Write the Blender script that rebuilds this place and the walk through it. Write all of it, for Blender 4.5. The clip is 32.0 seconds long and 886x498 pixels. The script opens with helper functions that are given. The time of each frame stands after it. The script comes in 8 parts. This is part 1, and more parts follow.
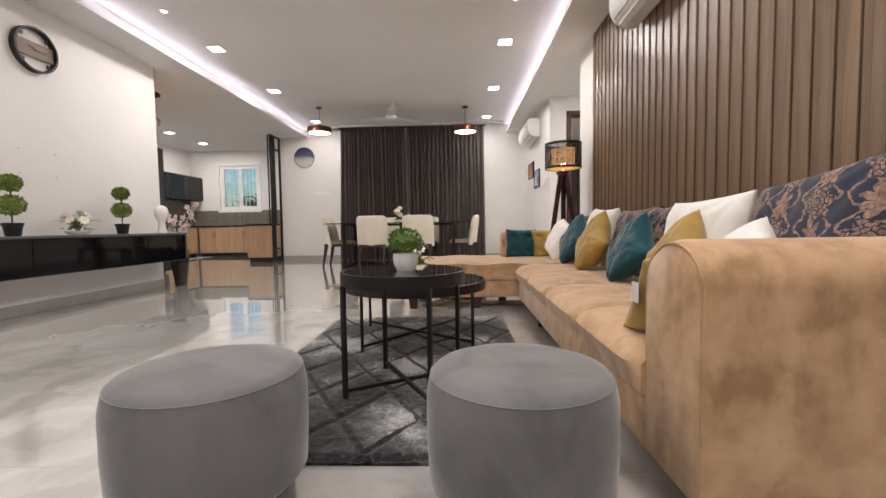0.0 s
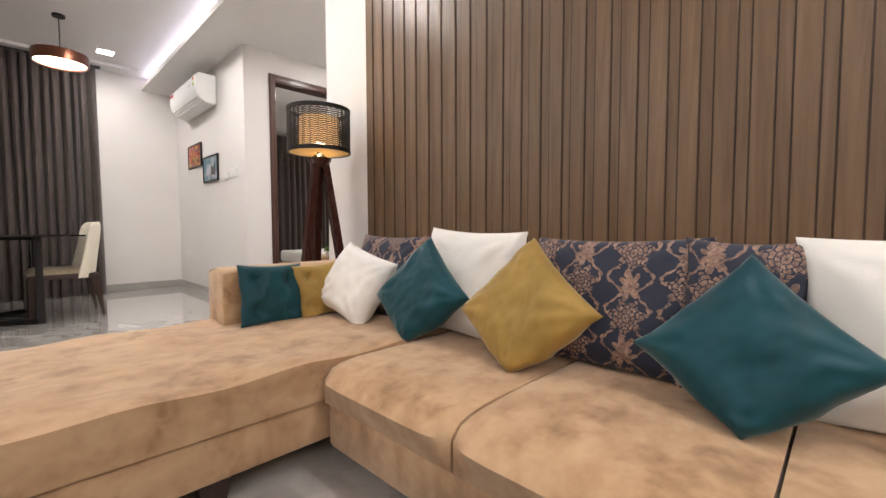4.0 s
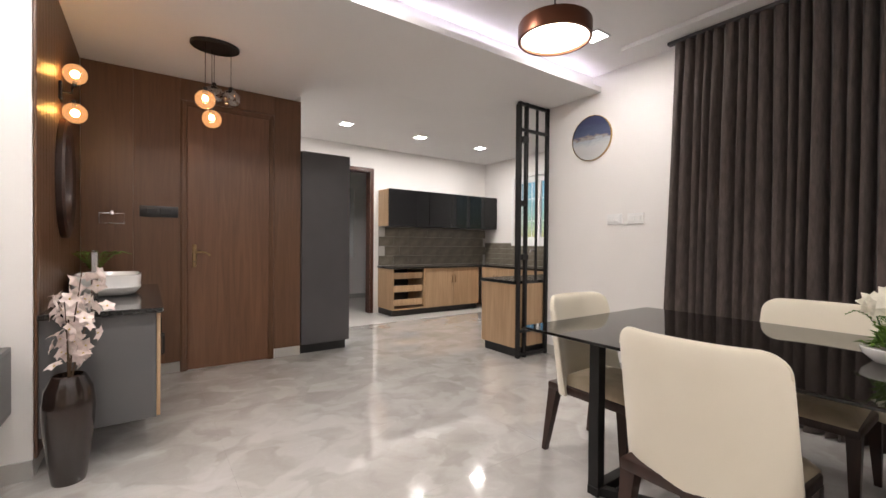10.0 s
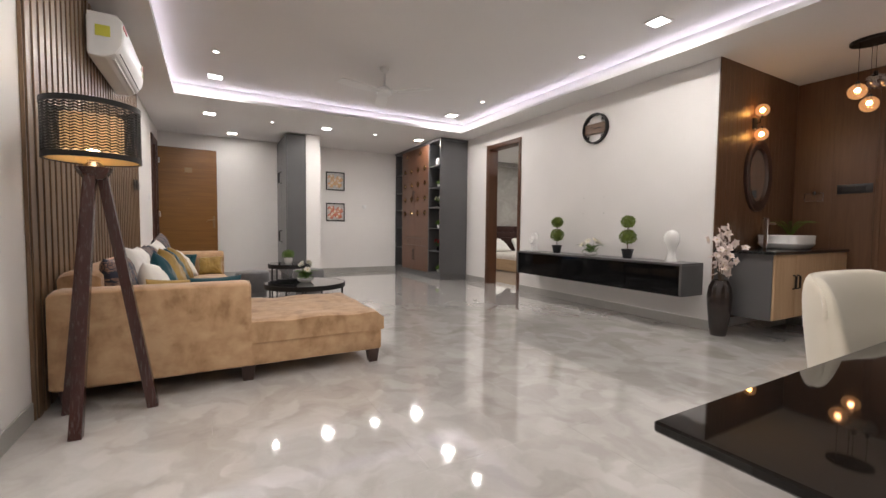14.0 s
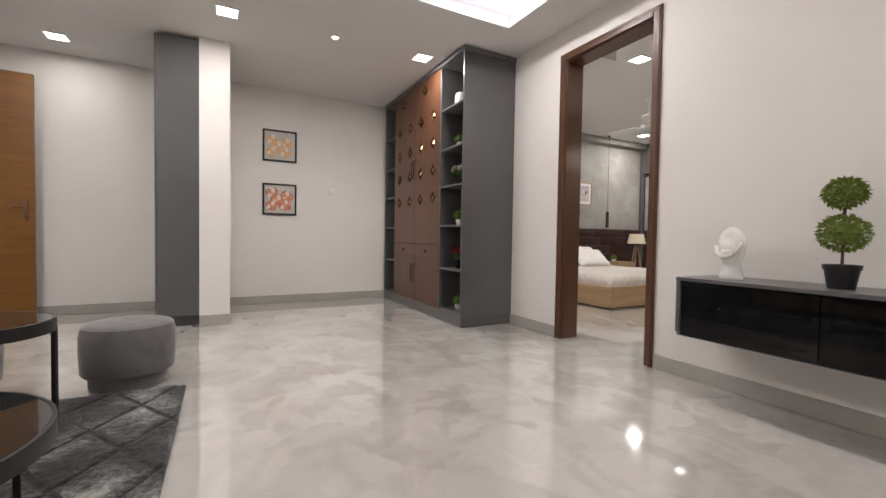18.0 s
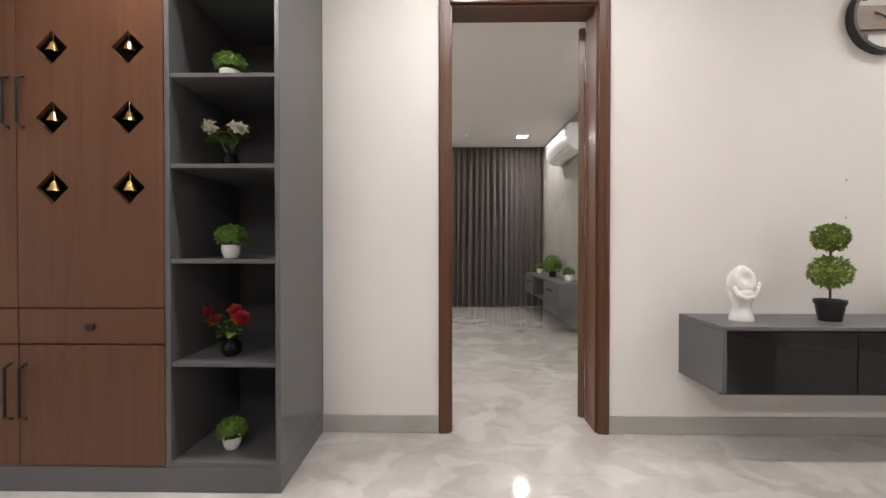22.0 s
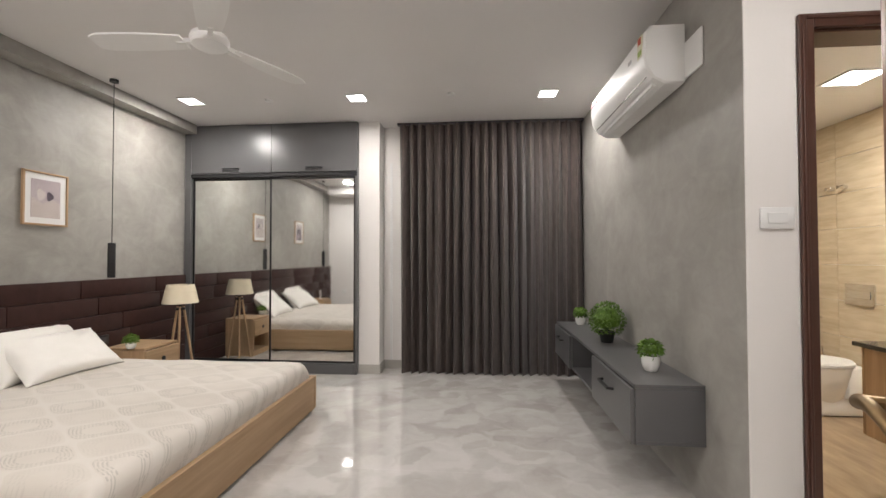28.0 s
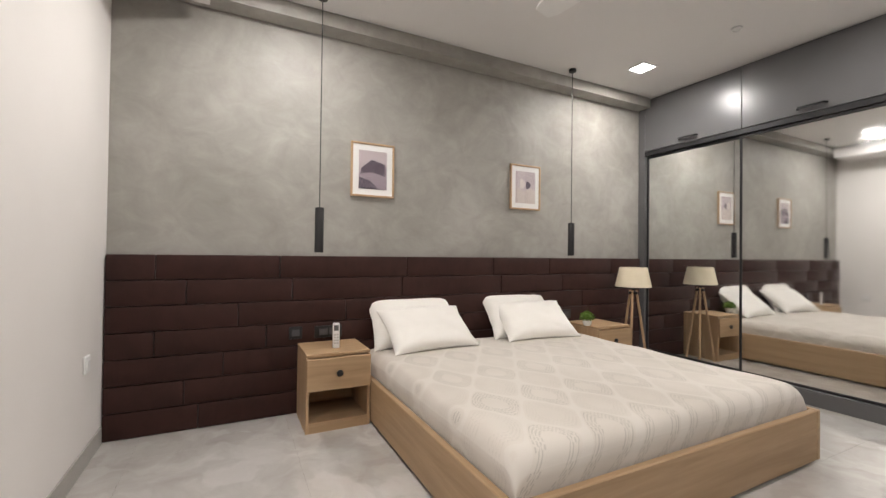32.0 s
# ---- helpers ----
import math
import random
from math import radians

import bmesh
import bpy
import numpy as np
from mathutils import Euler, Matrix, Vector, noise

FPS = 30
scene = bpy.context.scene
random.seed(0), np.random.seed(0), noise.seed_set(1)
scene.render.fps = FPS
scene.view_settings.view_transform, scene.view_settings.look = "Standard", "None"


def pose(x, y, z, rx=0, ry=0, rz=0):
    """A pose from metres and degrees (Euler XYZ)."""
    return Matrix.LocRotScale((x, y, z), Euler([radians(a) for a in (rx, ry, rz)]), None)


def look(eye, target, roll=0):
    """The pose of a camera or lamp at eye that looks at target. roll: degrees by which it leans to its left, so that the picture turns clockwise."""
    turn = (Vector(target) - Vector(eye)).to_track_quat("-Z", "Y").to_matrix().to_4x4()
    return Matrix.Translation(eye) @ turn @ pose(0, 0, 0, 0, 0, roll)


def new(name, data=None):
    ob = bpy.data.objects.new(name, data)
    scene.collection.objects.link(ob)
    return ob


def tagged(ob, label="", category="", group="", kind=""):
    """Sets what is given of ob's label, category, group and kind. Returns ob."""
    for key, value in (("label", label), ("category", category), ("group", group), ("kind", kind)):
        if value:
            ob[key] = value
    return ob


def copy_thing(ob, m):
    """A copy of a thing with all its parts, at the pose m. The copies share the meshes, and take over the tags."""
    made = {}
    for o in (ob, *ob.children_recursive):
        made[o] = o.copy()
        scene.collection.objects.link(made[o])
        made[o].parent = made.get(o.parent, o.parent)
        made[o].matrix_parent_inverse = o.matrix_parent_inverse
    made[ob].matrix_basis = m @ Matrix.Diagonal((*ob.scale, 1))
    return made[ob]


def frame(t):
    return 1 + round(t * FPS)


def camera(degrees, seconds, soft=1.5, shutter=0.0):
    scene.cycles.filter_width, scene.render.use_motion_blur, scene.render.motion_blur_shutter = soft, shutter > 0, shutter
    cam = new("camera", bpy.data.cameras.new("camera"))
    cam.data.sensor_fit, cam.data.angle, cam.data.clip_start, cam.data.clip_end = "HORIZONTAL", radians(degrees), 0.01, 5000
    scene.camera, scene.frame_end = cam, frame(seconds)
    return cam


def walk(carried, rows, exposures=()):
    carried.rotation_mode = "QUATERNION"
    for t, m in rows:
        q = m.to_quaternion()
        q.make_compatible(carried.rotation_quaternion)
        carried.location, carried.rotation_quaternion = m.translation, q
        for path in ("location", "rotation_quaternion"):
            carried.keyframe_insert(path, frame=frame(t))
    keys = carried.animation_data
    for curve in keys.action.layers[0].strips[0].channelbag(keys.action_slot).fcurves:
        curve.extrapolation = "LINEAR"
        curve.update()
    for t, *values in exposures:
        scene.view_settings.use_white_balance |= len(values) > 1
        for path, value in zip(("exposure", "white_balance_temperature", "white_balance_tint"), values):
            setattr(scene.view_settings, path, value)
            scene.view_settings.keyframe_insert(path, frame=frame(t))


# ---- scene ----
cam = camera(93.5, 32.0)
# seconds, eye, target, roll
PATH = [
    (0, (0.475, -0.177, 0.711), (0.396, 1.818, 0.603), -0.88),
    (0.5, (0.502, -0.443, 0.777), (0.674, 1.542, 0.597), -0.74),
    (1, (0.487, -0.407, 0.750), (0.856, 1.542, 0.497), -0.86),
    (1.5, (0.495, 0.033, 0.692), (1.125, 1.908, 0.398), -0.65),
    (2, (0.641, 0.502, 0.670), (1.513, 2.280, 0.389), -0.67),
    (2.5, (0.741, 0.946, 0.685), (1.825, 2.61, 0.449), -0.5),
    (4.5, (0.037, 2.501, 0.869), (1.523, 3.837, 0.789), -0.0),
    (5, (-0.089, 2.982, 0.851), (1.44, 4.269, 0.773), 0.1),
    (5.5, (-0.159, 3.457, 0.829), (1.396, 4.712, 0.747), -0.0),
    (6, (-0.148, 3.951, 0.886), (1.395, 5.219, 0.795), 0.0),
    (6.5, (-0.206, 4.377, 0.93), (1.255, 5.741, 0.859), 0.1),
    (7, (-0.309, 4.717, 1.0), (0.952, 6.268, 0.946), 0.2),
    (7.5, (-0.428, 5.015, 1.077), (0.5, 6.786, 1.036), 0.2),
    (8, (-0.562, 5.216, 1.147), (-0.106, 7.162, 1.106), 0.4),
    (8.5, (-0.7, 5.344, 1.184), (-0.795, 7.341, 1.148), 0.9),
    (9, (-0.786, 5.381, 1.233), (-1.471, 7.259, 1.194), 0.7),
    (9.5, (-0.659, 5.36, 1.242), (-1.884, 6.941, 1.211), 0.7),
    (10, (-0.374, 5.434, 1.212), (-2.006, 6.591, 1.188), 0.5),
    (10.5, (0.009, 5.663, 1.148), (-1.888, 6.297, 1.13), 1.1),
    (11, (0.377, 5.864, 1.141), (-1.621, 5.96, 1.107), 1.3),
    (11.5, (0.683, 6.082, 1.087), (-1.269, 5.646, 1.055), 1.0),
    (12, (0.901, 6.359, 1.05), (-0.887, 5.464, 1.009), 1.1),
    (12.5, (0.973, 6.596, 1.056), (-0.573, 5.329, 0.986), 0.7),
    (13, (1.001, 6.826, 1.056), (-0.323, 5.329, 0.973), 0.6),
    (13.5, (1.09, 7.06, 1.027), (-0.039, 5.412, 0.944), 0.5),
    (14, (1.134, 7.306, 1.014), (0.16, 5.562, 0.913), 0.6),
    (14.5, (1.068, 7.364, 0.986), (0.185, 5.574, 0.857), 0.7),
    (16.5, (0.281, 5.435, 0.978), (-0.58, 3.636, 0.832), 0.6),
    (17, (-0.013, 4.88, 0.962), (-0.904, 3.093, 0.843), 0.6),
    (17.5, (-0.346, 4.356, 0.921), (-1.252, 2.575, 0.834), 0.8),
    (18, (-0.636, 3.822, 0.889), (-1.571, 2.055, 0.83), 0.9),
    (18.5, (-0.877, 3.278, 0.94), (-1.906, 1.564, 0.886), 0.9),
    (19, (-1.042, 2.761, 1.014), (-2.252, 1.169, 0.962), 0.8),
    (19.5, (-1.171, 2.29, 1.101), (-2.598, 0.89, 1.06), 0.6),
    (20, (-1.144, 1.902, 1.14), (-2.791, 0.766, 1.129), 0.7),
    (20.5, (-1.136, 1.534, 1.129), (-2.962, 0.72, 1.152), 0.7),
    (21, (-1.104, 1.22, 1.154), (-3.05, 0.758, 1.167), 0.5),
    (21.5, (-1.003, 1.094, 1.115), (-2.992, 0.886, 1.121), 0.1),
    (22, (-0.915, 1.06, 1.071), (-2.915, 1.03, 1.052), -0.0),
    (22.5, (-0.855, 1.062, 1.07), (-2.852, 1.149, 1.022), -0.2),
    (23, (-0.834, 1.039, 1.113), (-2.824, 1.199, 0.999), 0.0),
    (23.5, (-0.988, 1.08, 1.063), (-2.976, 1.25, 0.933), -0.1),
    (24, (-1.281, 1.131, 1.035), (-3.269, 1.309, 0.896), 0.1),
    (24.5, (-1.622, 1.193, 0.963), (-3.615, 1.339, 0.882), -0.4),
    (25, (-2.111, 1.227, 1.011), (-4.095, 1.405, 0.829), 0.1),
    (25.5, (-2.515, 1.278, 0.993), (-4.501, 1.441, 0.817), 0.0),
    (26, (-2.87, 1.33, 1.05), (-4.86, 1.46, 0.93), 0.0),
    (26.5, (-3.14, 1.39, 1.12), (-5.135, 1.46, 1.04), 0.0),
    (27, (-3.37, 1.45, 1.20), (-5.37, 1.45, 1.15), -0.1),
    (27.5, (-3.524, 1.5, 1.259), (-5.523, 1.436, 1.251), -0.2),
    (28, (-3.584, 1.557, 1.264), (-5.576, 1.387, 1.305), -0.1),
    (28.5, (-3.626, 1.555, 1.254), (-5.603, 1.257, 1.303), 0.1),
    (29, (-3.699, 1.559, 1.218), (-5.636, 1.065, 1.272), 0.3),
    (29.5, (-3.812, 1.516, 1.185), (-5.678, 0.799, 1.232), 0.4),
    (30, (-3.952, 1.47, 1.158), (-5.683, 0.47, 1.204), 0.5),
    (30.5, (-4.039, 1.388, 1.157), (-5.577, 0.109, 1.19), 0.6),
    (31, (-4.108, 1.319, 1.128), (-5.404, -0.205, 1.163), 0.7),
    (31.5, (-4.123, 1.297, 1.116), (-5.176, -0.403, 1.142), 0.9),
    (32, (-4.124, 1.3, 1.103), (-5.027, -0.485, 1.127), 0.7),
]
walk(cam, [(t, look(eye, target, roll)) for t, eye, target, roll in PATH], [(0.0, 0.3), (2.0, 0.42), (5.0, 0.38), (6.0, 0.29), (9.0, 0.55), (10.0, 0.52), (11.0, 0.22), (13.0, 0.0), (17.0, 0.04), (18.0, 0.07), (20.0, 0.14), (21.0, 0.27), (23.0, 0.33), (24.0, 0.39), (25.5, 0.33), (28.0, 0.28), (32.0, 0.28)])

# ---------------------------------------------------------------- world and exposure
scene.view_settings.exposure = 0.0
world = bpy.data.worlds.new("world")
scene.world = world
world.use_nodes = True
_wn = world.node_tree.nodes
_sky = _wn.new("ShaderNodeTexSky")
_sky.sky_type, _sky.sun_disc = "NISHITA", False
_sky.sun_elevation, _sky.sun_rotation = radians(6), radians(180)
_sky.ozone_density, _sky.dust_density = 3.0, 0.0
world.node_tree.links.new(_sky.outputs[0], _wn["Background"].inputs[0])
_wn["Background"].inputs[1].default_value = 0.12
_sun = new("sun", bpy.data.lights.new("sun", "SUN"))
_sun.data.energy, _sun.data.angle, _sun.data.color = 0.25, radians(12), (1.0, 0.93, 0.85)
_sun.matrix_world = look((0, 0, 20), (0, 14, 19.25))

DOWN_W = 14.5       # watts of a square ceiling light
COVE = 14.0         # strength of the hidden strip light


# ---------------------------------------------------------------- mesh helpers
def thing(name, at=(0, 0, 0), rz=0.0, label="", category="", group="", kind=""):
    ob = new(name)
    ob.empty_display_size = 0.1
    ob.matrix_basis = pose(*at, 0, 0, rz)
    return tagged(ob, label, category, group, kind)


def mesh_of(name, bm, material, angle=35):
    me = bpy.data.meshes.new(name)
    bmesh.ops.recalc_face_normals(bm, faces=bm.faces)
    bm.to_mesh(me)
    bm.free()
    for m in (material if isinstance(material, (list, tuple)) else [material]):
        me.materials.append(m)
    if angle:
        me.polygons.foreach_set("use_smooth", [True] * len(me.polygons))
        me.set_sharp_from_angle(angle=radians(angle))
    return me


def part(name, bm, material, parent=None, label="", angle=35):
    ob = new(name, mesh_of(name, bm, material, angle))
    if parent is not None:
        ob.parent = parent
    return tagged(ob, label)


def piece(name, me, parent, at=(0, 0, 0), rz=0.0):
    ob = new(name, me)
    ob.parent = parent
    ob.matrix_basis = pose(*at, 0, 0, rz)
    return ob


def structure(name, bm, material, label="", category="wall", angle=0):
    return tagged(part(name, bm, material, None, label, angle), category=category, kind="structure")


def B():
    return bmesh.new()


def box(bm, x0, x1, y0, y1, z0, z1, r=0.0, seg=2):
    made = bmesh.ops.create_cube(bm, size=1.0)["verts"]
    for v in made:
        v.co = Vector(((x0 + x1) / 2 + v.co.x * (x1 - x0), (y0 + y1) / 2 + v.co.y * (y1 - y0), (z0 + z1) / 2 + v.co.z * (z1 - z0)))
    if r > 0:
        r = min(r, abs(x1 - x0) * 0.49, abs(y1 - y0) * 0.49, abs(z1 - z0) * 0.49)
        edges = list({e for v in made for e in v.link_edges})
        bmesh.ops.bevel(bm, geom=edges, offset=r, segments=seg, profile=0.5, affect="EDGES")
    return bm


def bx(x0, x1, y0, y1, z0, z1, r=0.0, seg=2):
    return box(B(), x0, x1, y0, y1, z0, z1, r, seg)


def lathe(bm, profile, at=(0, 0, 0), seg=28):
    """Turns (radius, height) pairs round a vertical axis at a place, with the ends closed."""
    rings = []
    loop = len(profile) > 3 and profile[0] == profile[-1]
    for r, z in (profile[:-1] if loop else profile):
        if r < 1e-5:
            rings.append([bm.verts.new((at[0], at[1], at[2] + z))])
        else:
            rings.append([bm.verts.new((at[0] + r * math.cos(2 * math.pi * k / seg), at[1] + r * math.sin(2 * math.pi * k / seg), at[2] + z)) for k in range(seg)])
    for a, b in zip(rings, rings[1:] + (rings[:1] if loop else [])):
        for k in range(seg):
            q = [a[k % len(a)], a[(k + 1) % len(a)], b[(k + 1) % len(b)], b[k % len(b)]]
            q = list(dict.fromkeys(q))
            if len(q) > 2:
                bm.faces.new(q)
    for ring in (rings[0], rings[-1]):
        if len(ring) > 2 and not loop:
            bm.faces.new(ring)
    return bm


def tube(bm, points, r0, r1=None, seg=8, square=False):
    """A rod along points; r1 tapers it. square: four-sided."""
    r1 = r0 if r1 is None else r1
    n = 4 if square else seg
    points = [Vector(p) for p in points]
    rings = []
    for i, p in enumerate(points):
        d = (points[min(i + 1, len(points) - 1)] - points[max(i - 1, 0)]).normalized()
        ref = Vector((0, 0, 1)) if abs(d.z) < 0.9 else Vector((1, 0, 0))
        u = d.cross(ref).normalized()
        w = d.cross(u).normalized()
        r = r0 + (r1 - r0) * i / max(len(points) - 1, 1)
        if square:
            r *= 1.414
        rings.append([bm.verts.new(p + r * (math.cos(2 * math.pi * (k + 0.5) / n) * u + math.sin(2 * math.pi * (k + 0.5) / n) * w)) for k in range(n)])
    for a, b in zip(rings, rings[1:]):
        for k in range(n):
            bm.faces.new([a[k], a[(k + 1) % n], b[(k + 1) % n], b[k]])
    bm.faces.new(rings[0])
    bm.faces.new(rings[-1])
    return bm


def leg(bm, x, y, x2, y2, z0, z1, a, b):
    """A square leg tapering from half-width b at z1 to a at z0, its foot at (x, y), its head at (x2, y2)."""
    lo = [bm.verts.new((x + sx * a, y + sy * a, z0)) for sx, sy in ((-1, -1), (1, -1), (1, 1), (-1, 1))]
    hi = [bm.verts.new((x2 + sx * b, y2 + sy * b, z1)) for sx, sy in ((-1, -1), (1, -1), (1, 1), (-1, 1))]
    for k in range(4):
        bm.faces.new([lo[k], lo[(k + 1) % 4], hi[(k + 1) % 4], hi[k]])
    bm.faces.new(lo[::-1])
    bm.faces.new(hi)
    return bm


def shell(bm, front, back, nu, nv):
    """A closed body between two sheets, each a function of u, v in 0..1."""
    f = [[bm.verts.new(front(i / nu, j / nv)) for j in range(nv + 1)] for i in range(nu + 1)]
    b = [[bm.verts.new(back(i / nu, j / nv)) for j in range(nv + 1)] for i in range(nu + 1)]
    for i in range(nu):
        for j in range(nv):
            bm.faces.new([f[i][j], f[i + 1][j], f[i + 1][j + 1], f[i][j + 1]])
            bm.faces.new([b[i][j], b[i][j + 1], b[i + 1][j + 1], b[i + 1][j]])
    rim = [(i, 0) for i in range(nu)] + [(nu, j) for j in range(nv)] + [(i, nv) for i in range(nu, 0, -1)] + [(0, j) for j in range(nv, 0, -1)]
    for (i, j), (k, m) in zip(rim, rim[1:] + rim[:1]):
        bm.faces.new([f[i][j], b[i][j], b[k][m], f[k][m]])
    return bm


def pillow(bm, w, h, t, m=None, n=16, tuft=0, seed=0, sag=0.02):
    """A stuffed cushion standing in the xz plane, base at z 0, with pinched corners; tuft: buttons a side."""
    m = m or Matrix()

    def sheet(s):
        def at(u, v):
            a, b = 2 * u - 1, 2 * v - 1
            pinch = 1 - 0.07 * (1 - a * a) * abs(b) ** 3
            pin2 = 1 - 0.07 * (1 - b * b) * abs(a) ** 3
            x, z = a * w / 2 * pin2, b * h / 2 * pinch
            body = max(0.0, (1 - a ** 4) * (1 - b ** 4)) ** 0.55
            y = s * (t / 2 * body + 0.004)
            for p in range(tuft):
                for q in range(tuft):
                    ca, cb = (2 * (p + 0.5) / tuft - 1), (2 * (q + 0.5) / tuft - 1)
                    d = math.hypot(a - ca, b - cb)
                    y -= s * t * 0.34 * math.exp(-(d / 0.2) ** 2)
            y += s * 0.010 * noise.noise(Vector((a * 2.2 + seed, b * 2.2, s + seed))) * body * (1 if s else 0)
            for k, (ea, eb) in enumerate(((1, 1), (-1, 1), (1, -1), (-1, -1))):
                # creases that fan out from the corners
                da, db = ea - a, eb - b
                dist = math.hypot(da, db)
                y += s * (0.0008 if tuft else 0.0042) * math.sin(math.atan2(db, da) * 13 + seed * 3 + k + 2.0 * noise.noise(Vector((a * 2, b * 2, seed + k)))) * math.exp(-((dist - 0.55) / 0.38) ** 2) * body
            y += s * 0.004 * noise.noise(Vector((a * 7 + seed, b * 4, seed - s))) * body
            z -= sag * (1 - b) * 0.3 * a * a
            x += 0.006 * noise.noise(Vector((b * 3, seed * 1.7, 4)))
            return m @ Vector((x, y, z + h / 2))
        return at

    return shell(bm, sheet(-1), sheet(1), n, n)


def leaf(bm, p, d, up, length, width, fold=0.25):
    """One pointed leaf of four triangles, from p along d."""
    d, s = d.normalized(), d.cross(up)
    s = s.normalized() if s.length > 1e-4 else Vector((1, 0, 0))
    n = s.cross(d)
    mid = p + d * length * 0.5 + n * length * 0.06
    a, b = bm.verts.new(p), bm.verts.new(p + d * length - n * length * 0.12)
    c = bm.verts.new(mid)
    l, r = bm.verts.new(mid + s * width / 2 + n * width * fold), bm.verts.new(mid - s * width / 2 + n * width * fold)
    for q in ((a, l, c), (c, l, b), (a, c, r), (c, b, r)):
        bm.faces.new(q)


def ball_leaves(bm, c, r, count, size, rng, flat=1.0, low=-1.0):
    """Small leaves standing out of a ball."""
    c = Vector(c)
    for k in range(count):
        z = 1 - (1 - low) * (k + 0.5) / count
        a = k * 2.39996 + rng.uniform(-0.2, 0.2)
        q = math.sqrt(max(0, 1 - z * z))
        d = Vector((q * math.cos(a), q * math.sin(a), z))
        p = c + Vector((d.x, d.y, d.z * flat)) * r * rng.uniform(0.78, 0.95)
        dd = (d + Vector((rng.uniform(-0.7, 0.7), rng.uniform(-0.7, 0.7), rng.uniform(-0.5, 0.7)))).normalized()
        leaf(bm, p, dd, Vector((rng.uniform(-1, 1), rng.uniform(-1, 1), 1)), size * rng.uniform(0.8, 1.3), size * 0.75)
    return bm


def wall_grid(axis, a0, a1, s0, s1, z0, z1, holes=()):
    """A wall between a0 and a1 in thickness along axis, s0 to s1 in length, with holes (s0, s1, z0, z1) cut right through."""
    bm = B()
    cuts_s = sorted({s0, s1, *(h[0] for h in holes), *(h[1] for h in holes)})
    for p, q in zip(cuts_s, cuts_s[1:]):
        mine = sorted([h for h in holes if h[0] <= p and h[1] >= q], key=lambda h: h[2])
        z = z0
        spans = []
        for h in mine:
            if h[2] > z:
                spans.append((z, h[2]))
            z = max(z, h[3])
        if z < z1:
            spans.append((z, z1))
        for u, w in spans:
            if axis == "x":
                box(bm, a0, a1, p, q, u, w)
            else:
                box(bm, p, q, a0, a1, u, w)
    return bm


# ---------------------------------------------------------------- materials
class Nodes:
    def __init__(self, name):
        self.m = bpy.data.materials.new(name)
        self.m.use_nodes = True
        self.t = self.m.node_tree
        self.p = self.t.nodes["Principled BSDF"]
        self.co = self.t.nodes.new("ShaderNodeTexCoord")

    def node(self, kind, **inputs):
        n = self.t.nodes.new("ShaderNode" + kind)
        for k, v in inputs.items():
            self.put(n.inputs[k.replace("_", " ")], v)
        return n

    def put(self, socket, v):
        if isinstance(v, bpy.types.NodeSocket):
            self.t.links.new(v, socket)
        else:
            socket.default_value = v

    def coords(self, scale=(1, 1, 1), rot=(0, 0, 0), shift=None):
        n = self.node("Mapping", Vector=self.co.outputs["Object"], Scale=scale, Rotation=rot)
        if shift is not None:
            self.t.links.new(shift, n.inputs["Location"])
        return n.outputs[0]

    def noise(self, vec, scale, detail=4.0, rough=0.55, distort=0.0):
        return self.node("TexNoise", Vector=vec, Scale=scale, Detail=detail, Roughness=rough, Distortion=distort).outputs[0]

    def ramp(self, fac, stops):
        n = self.node("ValToRGB", Fac=fac)
        e = n.color_ramp.elements
        while len(e) < len(stops):
            e.new(0.5)
        for k, (pos, c) in enumerate(stops):
            e[k].position, e[k].color = pos, (*c, 1) if len(c) == 3 else c
        return n.outputs[0]

    def math(self, op, a, b=0.0, c=0.0):
        n = self.t.nodes.new("ShaderNodeMath")
        n.operation = op
        for s, v in zip(n.inputs, (a, b, c)):
            self.put(s, v)
        return n.outputs[0]

    def mix(self, fac, a, b, mode="MIX"):
        n = self.t.nodes.new("ShaderNodeMix")
        n.data_type, n.blend_type = "RGBA", mode
        for key, v in (("Factor", fac), ("A", a), ("B", b)):
            s = [i for i in n.inputs if i.name == key and (i.type == "RGBA" or key == "Factor") and i.enabled][0]
            self.put(s, (*v, 1) if isinstance(v, tuple) and len(v) == 3 else v)
        return [o for o in n.outputs if o.enabled][0]

    def bump(self, height, strength=0.2, distance=0.01):
        n = self.node("Bump", Height=height, Strength=strength, Distance=distance)
        self.t.links.new(n.outputs[0], self.p.inputs["Normal"])

    def set(self, **k):
        for key, v in k.items():
            s = self.p.inputs[key.replace("_", " ")]
            self.put(s, (*v, 1) if isinstance(v, tuple) and len(v) == 3 else v)
        return self


